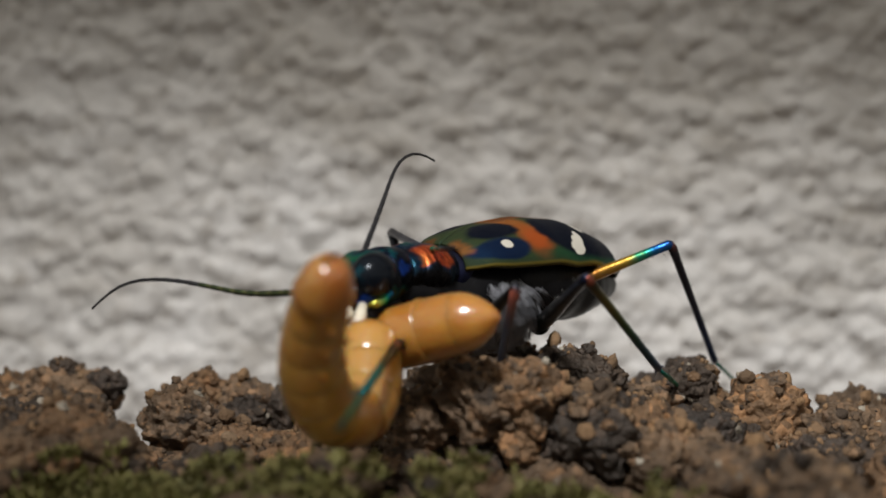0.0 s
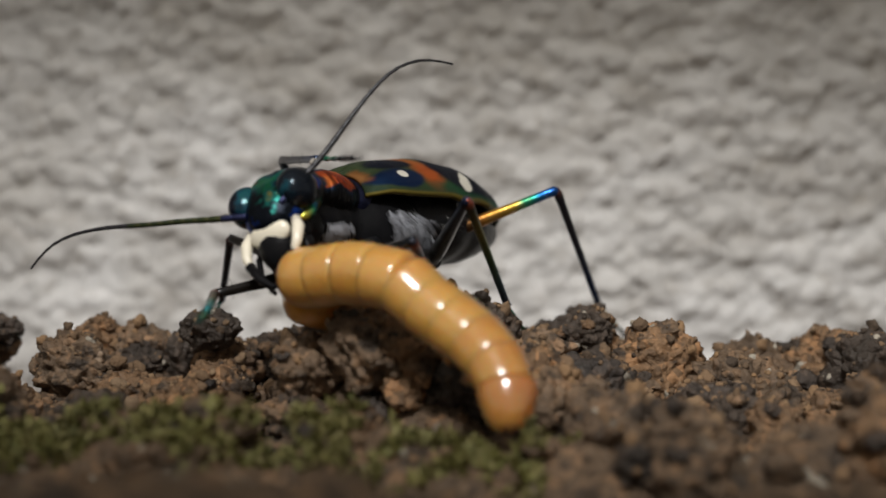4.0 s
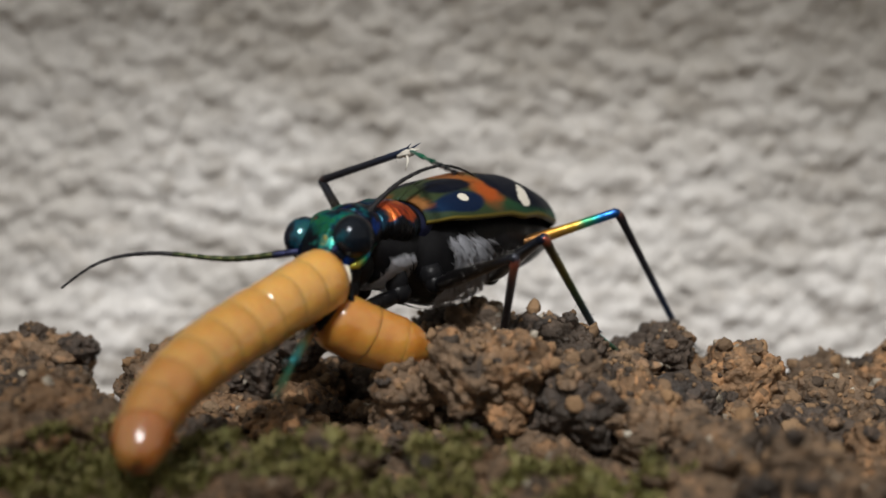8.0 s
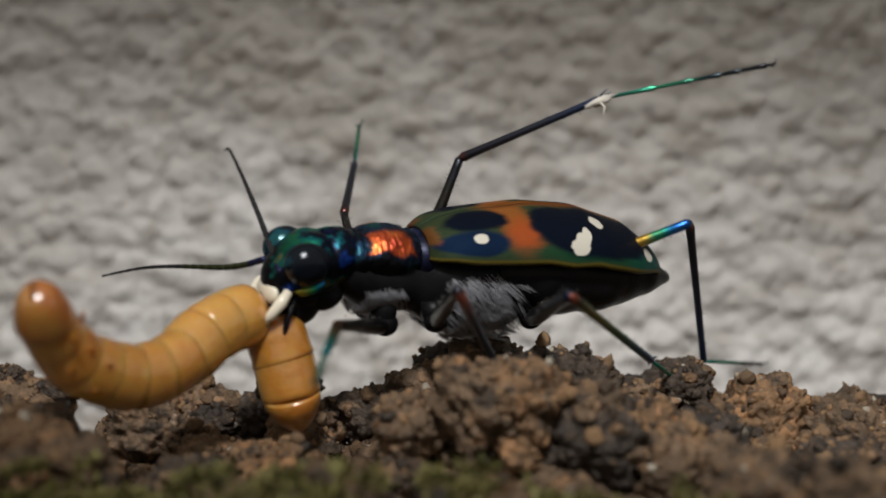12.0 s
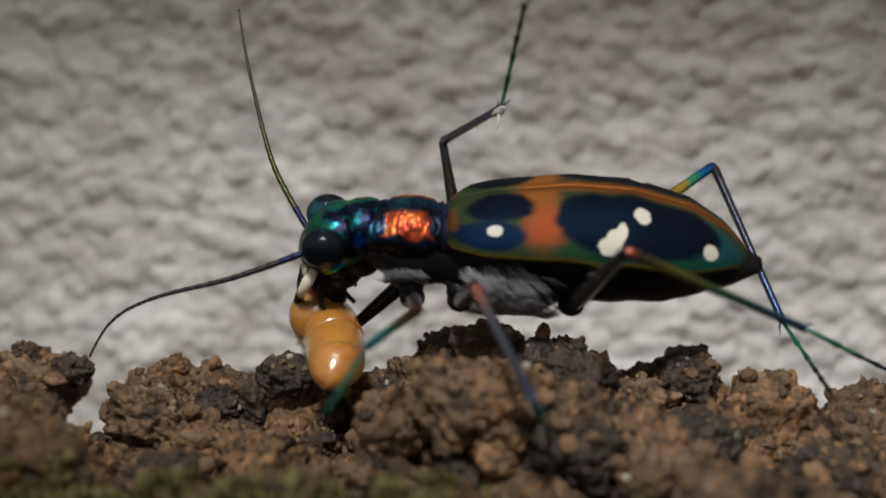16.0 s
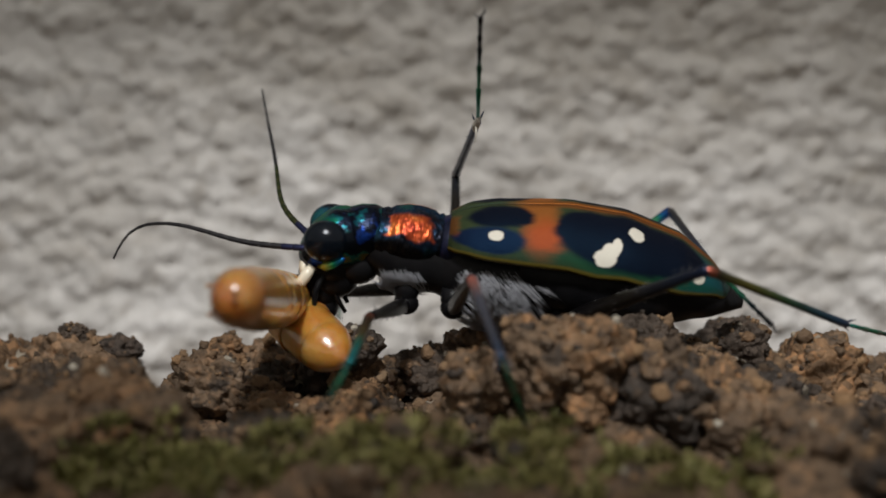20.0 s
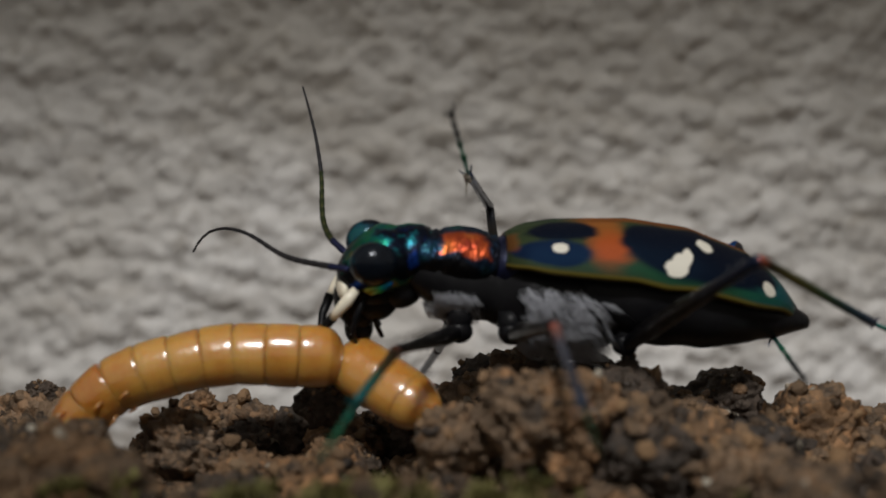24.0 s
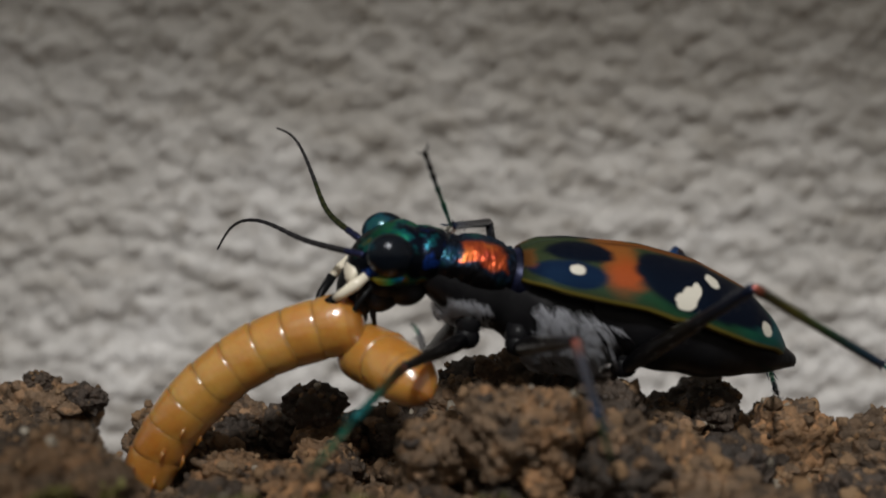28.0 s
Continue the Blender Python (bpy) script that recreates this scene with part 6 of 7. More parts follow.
    feel('R', 16, (-3.53, 0.36, 3.13), (-4.14, 0.69, 4.04), (-4.75, 1.03, 4.96), (-5.28, 1.37, 5.92), (-5.66, 1.71, 6.95), (-5.99, 2.04, 8), (-6.29, 2.38, 9.06), (-6.59, 2.71, 10.12), (-6.87, 3.03, 11.19), (-7.1, 3.36, 12.27), (-7.31, 3.69, 13.34))
    feel('L', 17, (-2.67, -0.06, 2.47), (-3.82, -0.06, 2.52), (-4.96, -0.06, 2.58), (-6.11, -0.06, 2.66), (-7.25, -0.06, 2.79), (-8.39, -0.06, 2.97), (-9.53, -0.07, 3.14), (-10.67, -0.07, 3.2), (-11.82, -0.07, 3.08), (-12.87, -0.07, 2.65), (-13.71, -0.07, 1.87))
    feel('R', 17, (-2.16, 1.8, 3.51), (-2.42, 2.32, 4.51), (-2.68, 2.83, 5.5), (-2.88, 3.34, 6.52), (-2.92, 3.85, 7.55), (-2.89, 4.36, 8.58), (-2.89, 4.85, 9.62), (-2.9, 5.34, 10.66), (-2.89, 5.83, 11.7), (-2.84, 6.32, 12.74), (-2.79, 6.79, 13.78))
    feel('L', 18, (-4.46, -0.31, 1.19), (-5.59, -0.11, 1.15), (-6.72, 0.1, 1.12), (-7.85, 0.3, 1.12), (-8.98, 0.51, 1.21), (-10.1, 0.71, 1.34), (-11.23, 0.92, 1.45), (-12.35, 1.13, 1.43), (-13.44, 1.33, 1.14), (-14.25, 1.54, 0.37), (-14.83, 1.74, -0.6))
    feel('R', 18, (-3.99, 1.72, 1.87), (-4.61, 2.52, 2.44), (-5.21, 3.3, 3.02), (-5.79, 4.08, 3.65), (-6.13, 4.88, 4.39), (-6.28, 5.66, 5.21), (-6.43, 6.43, 6.05), (-6.62, 7.2, 6.9), (-6.85, 7.94, 7.73), (-7.14, 8.69, 8.56), (-7.45, 9.41, 9.4))
    feel('L', 19, (-5.92, -0.70, 0.96), (-6.44, -1.15, 0.98), (-7.59, -1.60, 1.26), (-8.71, -2.05, 1.56), (-9.82, -2.50, 1.82), (-10.90, -2.95, 2.04), (-11.85, -3.40, 2.12), (-12.78, -3.85, 2.05), (-13.45, -4.30, 1.78), (-13.95, -4.75, 1.37), (-14.29, -5.20, 0.79))
    feel('R', 19, (-5.64, 1.37, 1.62), (-6.03, 2.16, 2.36), (-6.39, 2.93, 3.12), (-6.58, 3.72, 3.93), (-6.55, 4.5, 4.78), (-6.49, 5.26, 5.64), (-6.48, 6.02, 6.51), (-6.51, 6.76, 7.38), (-6.51, 7.5, 8.26), (-6.48, 8.23, 9.16), (-6.44, 8.95, 10.05))
    feel('L', 20, (-6.6, -0.86, 0.92), (-7.65, -0.4, 0.95), (-8.71, 0.06, 1), (-9.76, 0.51, 1.12), (-10.79, 0.96, 1.36), (-11.82, 1.4, 1.62), (-12.86, 1.84, 1.82), (-13.93, 2.28, 1.85), (-14.97, 2.73, 1.65), (-15.74, 3.2, 0.98), (-16.26, 3.63, 0.05))
    feel('R', 20, (-6.5, 1.27, 1.48), (-7.14, 2.09, 1.96), (-7.76, 2.92, 2.47), (-8.15, 3.77, 3.13), (-8.32, 4.61, 3.89), (-8.48, 5.44, 4.68), (-8.7, 6.25, 5.46), (-8.93, 7.05, 6.25), (-9.17, 7.84, 7.04), (-9.39, 8.63, 7.86), (-9.62, 9.41, 8.67))
    feel('L', 21, (-5.33, -1.75, 0.04), (-6.36, -1.27, -0.16), (-7.39, -0.8, -0.35), (-8.44, -0.33, -0.42), (-9.49, 0.13, -0.34), (-10.54, 0.59, -0.2), (-11.59, 1.04, -0.13), (-12.65, 1.49, -0.21), (-13.64, 1.96, -0.53), (-14.29, 2.44, -1.33), (-14.77, 2.89, -2.28))
    feel('R', 21, (-5.47, 0.38, 0.56), (-6.13, 1.22, 1), (-6.71, 2.07, 1.51), (-7.03, 2.93, 2.2), (-7.21, 3.77, 2.96), (-7.44, 4.6, 3.73), (-7.71, 5.41, 4.49), (-7.99, 6.22, 5.26), (-8.3, 7.02, 6.03), (-8.6, 7.8, 6.82), (-8.91, 8.58, 7.6))
    feel('L', 22, (-5.07, -1.55, 0.92), (-6.12, -1.1, 0.76), (-7.16, -0.65, 0.6), (-8.22, -0.21, 0.49), (-9.27, 0.24, 0.51), (-10.34, 0.67, 0.59), (-11.4, 1.1, 0.63), (-12.47, 1.53, 0.55), (-13.48, 1.97, 0.24), (-14.2, 2.43, -0.52), (-14.7, 2.84, -1.46))
    feel('R', 22, (-5.14, 0.55, 1.56), (-5.73, 1.37, 2.1), (-6.32, 2.19, 2.65), (-6.73, 3.03, 3.33), (-6.94, 3.85, 4.11), (-7.15, 4.65, 4.89), (-7.42, 5.45, 5.68), (-7.71, 6.24, 6.46), (-8, 7.01, 7.26), (-8.26, 7.78, 8.08), (-8.51, 8.54, 8.9))
    feel('L', 22.5, (-5.1, -0.86, 0.58), (-6.19, -0.51, 0.51), (-7.29, -0.16, 0.44), (-8.38, 0.18, 0.39), (-9.48, 0.53, 0.46), (-10.57, 0.87, 0.58), (-11.66, 1.21, 0.68), (-12.76, 1.55, 0.63), (-13.83, 1.89, 0.39), (-14.65, 2.25, -0.29), (-15.19, 2.59, -1.25))
    feel('R', 22.5, (-4.99, 1.23, 1.25), (-5.65, 1.87, 1.94), (-6.21, 2.52, 2.71), (-6.41, 3.17, 3.63), (-6.43, 3.8, 4.58), (-6.48, 4.42, 5.55), (-6.61, 5.04, 6.51), (-6.74, 5.65, 7.49), (-6.86, 6.25, 8.46), (-6.97, 6.84, 9.43), (-7.06, 7.42, 10.42))
    feel('L', 24.5, (-2.44, -3.97, 2.72), (-3.19, -3.1, 2.83), (-3.95, -2.25, 2.95), (-4.72, -1.41, 3.08), (-5.46, -0.56, 3.32), (-6.14, 0.27, 3.71), (-6.84, 1.1, 4.11), (-7.59, 1.92, 4.39), (-8.38, 2.75, 4.42), (-8.99, 3.63, 4.02), (-9.39, 4.44, 3.31))
    feel('R', 24.5, (-2.83, -1.93, 3.45), (-3.49, -1.11, 3.88), (-4.07, -0.26, 4.41), (-4.3, 0.59, 5.15), (-4.36, 1.39, 5.96), (-4.46, 2.2, 6.78), (-4.65, 2.99, 7.59), (-4.85, 3.77, 8.42), (-5.11, 4.54, 9.23), (-5.4, 5.3, 10.05), (-5.7, 6.04, 10.86))
    feel('L', 25, (-2.05, -3.93, 2.48), (-2.84, -3.1, 2.37), (-3.65, -2.29, 2.28), (-4.46, -1.48, 2.19), (-5.27, -0.67, 2.15), (-6.08, 0.14, 2.29), (-6.87, 0.94, 2.55), (-7.65, 1.73, 2.82), (-8.32, 2.63, 2.74), (-8.67, 3.47, 2.04), (-8.92, 4.25, 1.24))
    feel('R', 25, (-2.37, -1.85, 3.1), (-3.25, -1.11, 3.1), (-4.04, -0.32, 3.29), (-4.41, 0.49, 4.01), (-4.6, 1.23, 4.87), (-4.82, 1.96, 5.72), (-5.07, 2.68, 6.59), (-5.34, 3.4, 7.44), (-5.7, 4.1, 8.29), (-6.11, 4.79, 9.11), (-6.52, 5.47, 9.94))
    feel('L', 26, (-3.13, -3.52, 2.77), (-4.04, -2.86, 2.55), (-4.96, -2.2, 2.35), (-5.88, -1.55, 2.13), (-6.83, -0.91, 1.96), (-7.77, -0.27, 1.84), (-8.72, 0.36, 1.69), (-9.63, 0.98, 1.38), (-10.44, 1.61, 0.86), (-11.02, 2.23, 0.08), (-11.48, 2.83, -0.78))
    feel('R', 26, (-3.25, -1.52, 3.67), (-3.96, -0.61, 3.72), (-4.65, 0.3, 3.85), (-5.12, 1.25, 4.27), (-5.41, 2.17, 4.9), (-5.7, 3.07, 5.55), (-6.04, 3.96, 6.18), (-6.44, 4.85, 6.81), (-6.92, 5.72, 7.38), (-7.51, 6.58, 7.88), (-8.14, 7.42, 8.34))
    feel('L', 27, (-1.6, -4.59, 3.1), (-2.32, -3.7, 3.04), (-3.05, -2.81, 2.97), (-3.8, -1.94, 2.94), (-4.52, -1.05, 3.08), (-5.23, -0.17, 3.32), (-5.95, 0.69, 3.56), (-6.7, 1.54, 3.68), (-7.46, 2.41, 3.64), (-8.05, 3.29, 3.22), (-8.51, 4.11, 2.57))
    feel('R', 27, (-2.08, -2.54, 3.75), (-2.85, -1.7, 3.63), (-3.61, -0.83, 3.61), (-4.17, 0.09, 3.99), (-4.58, 0.96, 4.62), (-4.98, 1.81, 5.27), (-5.4, 2.65, 5.93), (-5.9, 3.5, 6.53), (-6.59, 4.33, 6.9), (-7.4, 5.13, 7.1), (-8.21, 5.92, 7.29))
    feel('L', 28, (-1.87, -4.36, 3.6), (-2.68, -3.54, 3.68), (-3.48, -2.72, 3.76), (-4.3, -1.93, 3.86), (-5.11, -1.12, 4.04), (-5.89, -0.33, 4.31), (-6.69, 0.45, 4.56), (-7.54, 1.24, 4.61), (-8.32, 2.03, 4.36), (-8.89, 2.8, 3.73), (-9.35, 3.55, 3))
    feel('R', 28, (-2.18, -2.29, 4.27), (-2.79, -1.36, 4.57), (-3.41, -0.45, 4.88), (-3.94, 0.49, 5.28), (-4.31, 1.41, 5.86), (-4.64, 2.33, 6.47), (-4.98, 3.23, 7.1), (-5.36, 4.12, 7.72), (-5.77, 5.01, 8.32), (-6.32, 5.91, 8.77), (-7.04, 6.78, 8.97))


def worm_bends():
    bend(0, (-1.29, -19.09, 2.76), (-1.66, -18.2, 1.79), (-2.03, -17.34, 0.81), (-2.3, -16.49, -0.21), (-2.39, -15.64, -1.27), (-2.27, -14.78, -2.32), (-1.81, -13.88, -3.21), (-1.05, -12.83, -3.46), (-0.69, -11.81, -2.7), (-0.68, -10.88, -1.7), (-0.75, -9.98, -0.68), (0.27, -9.28, -0.76), (1.71, -9.99, -0.33), (3.15, -10.72, 0.09), (4.61, -11.46, 0.41))
    bend(0.5, (3.25, -21.76, -3.19), (2.58, -20.6, -2.92), (1.89, -19.46, -2.64), (1.19, -18.34, -2.33), (0.46, -17.24, -2.01), (-0.28, -16.15, -1.67), (-1, -15.07, -1.27), (-1.52, -13.95, -0.7), (-1.84, -12.85, 0.02), (-2.1, -11.76, 0.79), (-2.27, -10.68, 1.6), (-1.6, -9.98, 1.54), (0, -9.98, 1.06), (1.58, -9.98, 0.54), (3.16, -9.98, 0.01))
    bend(1, (3.66, -22.46, -4.05), (3.67, -21.18, -3.59), (3.68, -19.91, -3.09), (3.67, -18.66, -2.57), (3.61, -17.42, -2.01), (3.51, -16.2, -1.42), (3.37, -14.99, -0.81), (3.17, -13.8, -0.19), (2.92, -12.63, 0.45), (2.62, -11.47, 1.1), (2.29, -10.33, 1.76), (2.26, -9.63, 1.7), (3.44, -10.71, 1.22), (4.61, -11.81, 0.79), (5.77, -12.94, 0.38))
    bend(1.5, (0.08, -18.66, 3.14), (-0.1, -17.73, 2.17), (-0.28, -16.82, 1.18), (-0.46, -15.92, 0.18), (-0.58, -15.03, -0.85), (-0.62, -14.15, -1.88), (-0.56, -13.11, -2.74), (-0.23, -11.92, -2.34), (0.03, -10.9, -1.47), (0.24, -9.92, -0.55), (0.44, -8.95, 0.38), (0.79, -8.25, 0.06), (2.11, -8.72, -0.71), (3.71, -9.18, -0.86), (5.3, -9.64, -0.99))
    bend(2, (5.59, -19.23, -3.24), (5.11, -18.03, -2.83), (4.6, -16.84, -2.41), (4.03, -15.68, -1.99), (3.42, -14.54, -1.58), (2.78, -13.41, -1.17), (2.1, -12.3, -0.77), (1.39, -11.21, -0.37), (0.63, -10.13, -0.01), (-0.18, -9.08, 0.3), (-1.01, -8.05, 0.61), (-0.84, -7.35, 0.54), (0.82, -7.35, 0.37), (2.4, -7.36, -0.09), (3.89, -7.36, -0.84))
    bend(2.5, (3.46, -20.47, -3.11), (3.36, -19.14, -2.84), (3.26, -17.82, -2.53), (3.16, -16.5, -2.2), (3.06, -15.19, -1.85), (2.91, -13.89, -1.47), (2.7, -12.61, -1.06), (2.49, -11.34, -0.64), (2.28, -10.07, -0.19), (2.06, -8.81, 0.28), (1.84, -7.56, 0.77), (2.06, -6.86, 0.66), (3.52, -6.86, -0.15), (5.08, -6.86, -0.73), (6.66, -6.86, -1.26))
    bend(3, (4.37, -14.59, 6.75), (4.09, -13.85, 5.65), (3.88, -13.12, 4.52), (3.81, -12.4, 3.37), (3.76, -11.7, 2.2), (3.6, -11.01, 1.03), (3.34, -10.33, -0.12), (2.85, -9.66, -1.19), (2.1, -9, -2.11), (1.06, -8.28, -2.53), (-0.12, -7.61, -2.41), (0.27, -6.91, -2.25), (1.5, -5.8, -2.04), (2.76, -4.72, -1.92), (4.05, -3.67, -1.85))
    bend(3.5, (9.44, -15.56, -5.13), (9.51, -14.79, -4.01), (9.23, -14.04, -2.92), (8.69, -13.3, -1.92), (7.9, -12.59, -1.07), (6.96, -11.89, -0.39), (5.9, -11.21, 0.1), (4.74, -10.53, 0.27), (3.55, -9.89, 0.1), (2.44, -9.26, -0.35), (1.41, -8.66, -1), (1.33, -7.96, -1.32), (2.47, -6.89, -1.91), (3.67, -5.83, -2.35), (4.95, -4.79, -2.57))
    bend(5.5, (7.01, -14.32, -3.44), (5.83, -13.66, -3.57), (4.64, -13.01, -3.68), (3.44, -12.37, -3.74), (2.24, -11.74, -3.76), (1.03, -11.11, -3.69), (-0.16, -10.48, -3.47), (-1.21, -9.83, -2.95), (-1.85, -9.14, -1.98), (-1.9, -8.45, -0.82), (-1.66, -7.8, 0.35), (-0.27, -7.09, -1.27), (1.36, -6.77, -1.32), (3, -6.45, -1.38), (4.63, -6.13, -1.43))
    bend(6, (3.19, -19.4, -2.97), (2.5, -18.23, -2.95), (1.8, -17.06, -2.91), (1.08, -15.91, -2.82), (0.38, -14.75, -2.68), (-0.25, -13.58, -2.42), (-0.7, -12.38, -1.95), (-1.07, -11.19, -1.41), (-1.31, -10, -0.8), (-1.46, -8.81, -0.15), (-1.59, -7.64, 0.52), (0.07, -6.94, -1.09), (1.35, -5.96, -1.53), (2.67, -5, -1.82), (4.03, -4.06, -2.05))
    bend(6.3, (-3.04, -19.76, -4.22), (-2.65, -18.48, -3.97), (-2.23, -17.22, -3.69), (-1.81, -15.97, -3.37), (-1.48, -14.72, -2.94), (-1.3, -13.49, -2.39), (-1.15, -12.28, -1.79), (-1.14, -11.07, -1.16), (-1.43, -9.91, -0.53), (-1.84, -8.78, 0.1), (-2.26, -7.66, 0.76), (-2.24, -6.96, 0.31), (-0.71, -6.96, -0.34), (0.83, -6.96, -0.97), (2.43, -6.96, -1.44))
    bend(7, (-9.2, -16.87, -3.66), (-8.29, -15.89, -3.88), (-7.35, -14.92, -4.01), (-6.39, -13.95, -3.97), (-5.45, -13, -3.77), (-4.57, -12.05, -3.35), (-3.75, -11.12, -2.79), (-3.12, -10.19, -2.02), (-2.68, -9.29, -1.11), (-2.44, -8.41, -0.11), (-2.35, -7.56, 0.95), (-1.05, -6.86, -0.91), (0.24, -6.13, -1.66), (1.63, -5.41, -2.23), (3.07, -4.7, -2.68))
    bend(7.5, (-7.98, -18.1, -3.89), (-7.44, -16.98, -3.35), (-6.88, -15.87, -2.79), (-6.26, -14.79, -2.24), (-5.52, -13.73, -1.83), (-4.7, -12.69, -1.5), (-3.86, -11.68, -1.16), (-3.11, -10.66, -0.68), (-2.52, -9.67, 0.03), (-1.99, -8.71, 0.83), (-1.46, -7.76, 1.65), (-1.22, -7.06, 0.68), (-0.56, -6.78, -0.82), (0.91, -6.49, -1.51), (2.45, -6.21, -2.08))
    bend(8, (-8.29, -18.68, -4.71), (-8.33, -17.56, -3.94), (-8.06, -16.43, -3.23), (-7.58, -15.32, -2.6), (-6.95, -14.24, -2.07), (-6.26, -13.18, -1.58), (-5.51, -12.14, -1.14), (-4.71, -11.12, -0.71), (-3.89, -10.12, -0.28), (-3.07, -9.14, 0.16), (-2.22, -8.17, 0.62), (-2.04, -7.47, -1.33), (-0.67, -6.93, -2.12), (0.79, -6.39, -2.7), (2.31, -5.87, -3.11))
    bend(8.5, (-1.65, -19.18, -2.7), (-2.6, -18.26, -3.01), (-3.57, -17.35, -3.32), (-4.53, -16.43, -3.57), (-5.19, -15.3, -3.34), (-5.26, -14.22, -2.53), (-5.2, -13.18, -1.66), (-4.97, -12.15, -0.8), (-4.62, -11.14, 0.04), (-4.25, -10.15, 0.9), (-3.86, -9.18, 1.77), (-3.48, -8.48, 0.99), (-2.24, -8.04, -0.04), (-0.82, -7.6, -0.75), (0.73, -7.16, -1.16))
    bend(9, (4.11, -20.45, -2.47), (3.35, -19.35, -2.25), (2.56, -18.26, -2.01), (1.79, -17.19, -1.7), (1.03, -16.13, -1.31), (0.28, -15.08, -0.88), (-0.41, -14.04, -0.34), (-1.01, -13, 0.31), (-1.54, -11.97, 1.02), (-1.89, -10.94, 1.84), (-2.12, -9.93, 2.72), (-1.26, -9.24, 2.18), (0.35, -9.24, 2.59), (1.96, -9.24, 3.02), (3.56, -9.24, 3.47))
    bend(9.5, (0.02, -18.95, 6.39), (-0.14, -18, 5.42), (-0.3, -17.08, 4.44), (-0.46, -16.18, 3.43), (-0.71, -15.29, 2.43), (-1.1, -14.43, 1.46), (-1.54, -13.58, 0.49), (-2.08, -12.72, -0.41), (-2.79, -11.66, -0.74), (-2.82, -10.56, 0.01), (-2.57, -9.59, 0.93), (-2.09, -8.89, 0.6), (-0.65, -8.43, -0.1), (0.86, -7.98, -0.62), (2.43, -7.53, -0.94))
    bend(10, (-10.28, -19, -0.07), (-9.51, -17.93, -0.42), (-8.71, -16.89, -0.78), (-7.87, -15.88, -1.12), (-7, -14.89, -1.45), (-6.1, -13.89, -1.67), (-5.15, -12.91, -1.69), (-4.23, -11.93, -1.52), (-3.44, -10.95, -1.01), (-2.96, -9.98, -0.2), (-2.82, -9.06, 0.79), (-2.46, -8.36, 0.01), (-0.91, -8.05, -0.51), (0.69, -7.74, -0.77), (2.33, -7.43, -0.81))
    bend(10.5, (-7.99, -17.87, -2.41), (-8.8, -17.08, -1.65), (-9.47, -16.26, -0.79), (-9.68, -15.42, 0.25), (-9.68, -14.61, 1.34), (-9.5, -13.8, 2.41), (-9.08, -13, 3.43), (-8.56, -12.21, 4.41), (-7.84, -11.42, 5.24), (-6.94, -10.65, 5.92), (-6.02, -9.91, 6.58), (-5.89, -9.21, 6.19), (-5.26, -9.21, 4.65), (-4.62, -9.21, 3.11), (-3.97, -9.21, 1.58))
    bend(11, (-6.39, -19.59, -1.57), (-6.43, -18.25, -1.38), (-6.47, -16.9, -1.17), (-6.51, -15.57, -0.92), (-6.56, -14.24, -0.65), (-6.62, -12.91, -0.33), (-6.67, -11.59, 0), (-6.65, -10.27, 0.33), (-6.51, -8.95, 0.61), (-6.26, -7.63, 0.76), (-5.88, -6.32, 0.69), (-5.84, -5.62, 0.36), (-5.82, -4.28, -0.62), (-5.49, -2.93, -1.54), (-5.15, -1.59, -2.47))
    bend(11.5, (-13.37, -12.68, 1.4), (-13.46, -11.91, 0.28), (-13.18, -11.14, -0.8), (-12.58, -10.34, -1.71), (-11.68, -9.52, -2.3), (-10.64, -8.7, -2.55), (-9.6, -7.88, -2.28), (-8.67, -7.08, -1.69), (-7.92, -6.3, -0.88), (-7.08, -5.52, -0.14), (-6.04, -4.77, 0.31), (-5.38, -4.07, -0.25), (-5.09, -3.58, -1.82), (-4.82, -3.11, -3.39), (-4.55, -2.64, -4.97))
    bend(13.5, (-6.41, -12.58, 1.3), (-6.23, -11.25, 1.07), (-6.02, -9.92, 0.84), (-5.79, -8.61, 0.61), (-5.54, -7.29, 0.38), (-5.26, -5.98, 0.17), (-4.95, -4.67, -0.06), (-4.62, -3.37, -0.31), (-4.29, -2.09, -0.62), (-3.94, -0.83, -0.97), (-3.58, 0.44, -1.32), (-3.42, 1.14, -1.68), (-2.83, -0.03, -2.72), (-2.59, -1.24, -3.8), (-2.67, -2.49, -4.9))
    bend(14, (-10.1, -5.51, -3.2), (-9.67, -4.56, -2.33), (-9.18, -3.6, -1.49), (-8.61, -2.67, -0.69), (-7.98, -1.75, 0.09), (-7.31, -0.84, 0.85), (-6.54, 0.08, 1.47), (-5.56, 1.01, 1.57), (-4.55, 1.86, 1.29), (-3.6, 2.69, 0.76), (-2.71, 3.48, 0.11), (-1.96, 4.18, -0.8), (-1.99, 3, -1.98), (-2.32, 1.77, -3.01), (-3.12, 0.52, -3.77))
    bend(14.5, (-3.29, -5.53, 3.7), (-4.46, -4.86, 3.48), (-5.61, -4.19, 3.2), (-6.6, -3.49, 2.62), (-7.25, -2.81, 1.64), (-7.57, -2.11, 0.53), (-7.18, -1.36, -0.52), (-6.45, -0.63, -1.38), (-5.42, 0.16, -1.75), (-4.28, 0.9, -1.73), (-3.13, 1.63, -1.67), (-2.7, 2.33, -1.94), (-2.32, 0.81, -2.5), (-2.32, -0.78, -3.02), (-2.37, -2.37, -3.5))
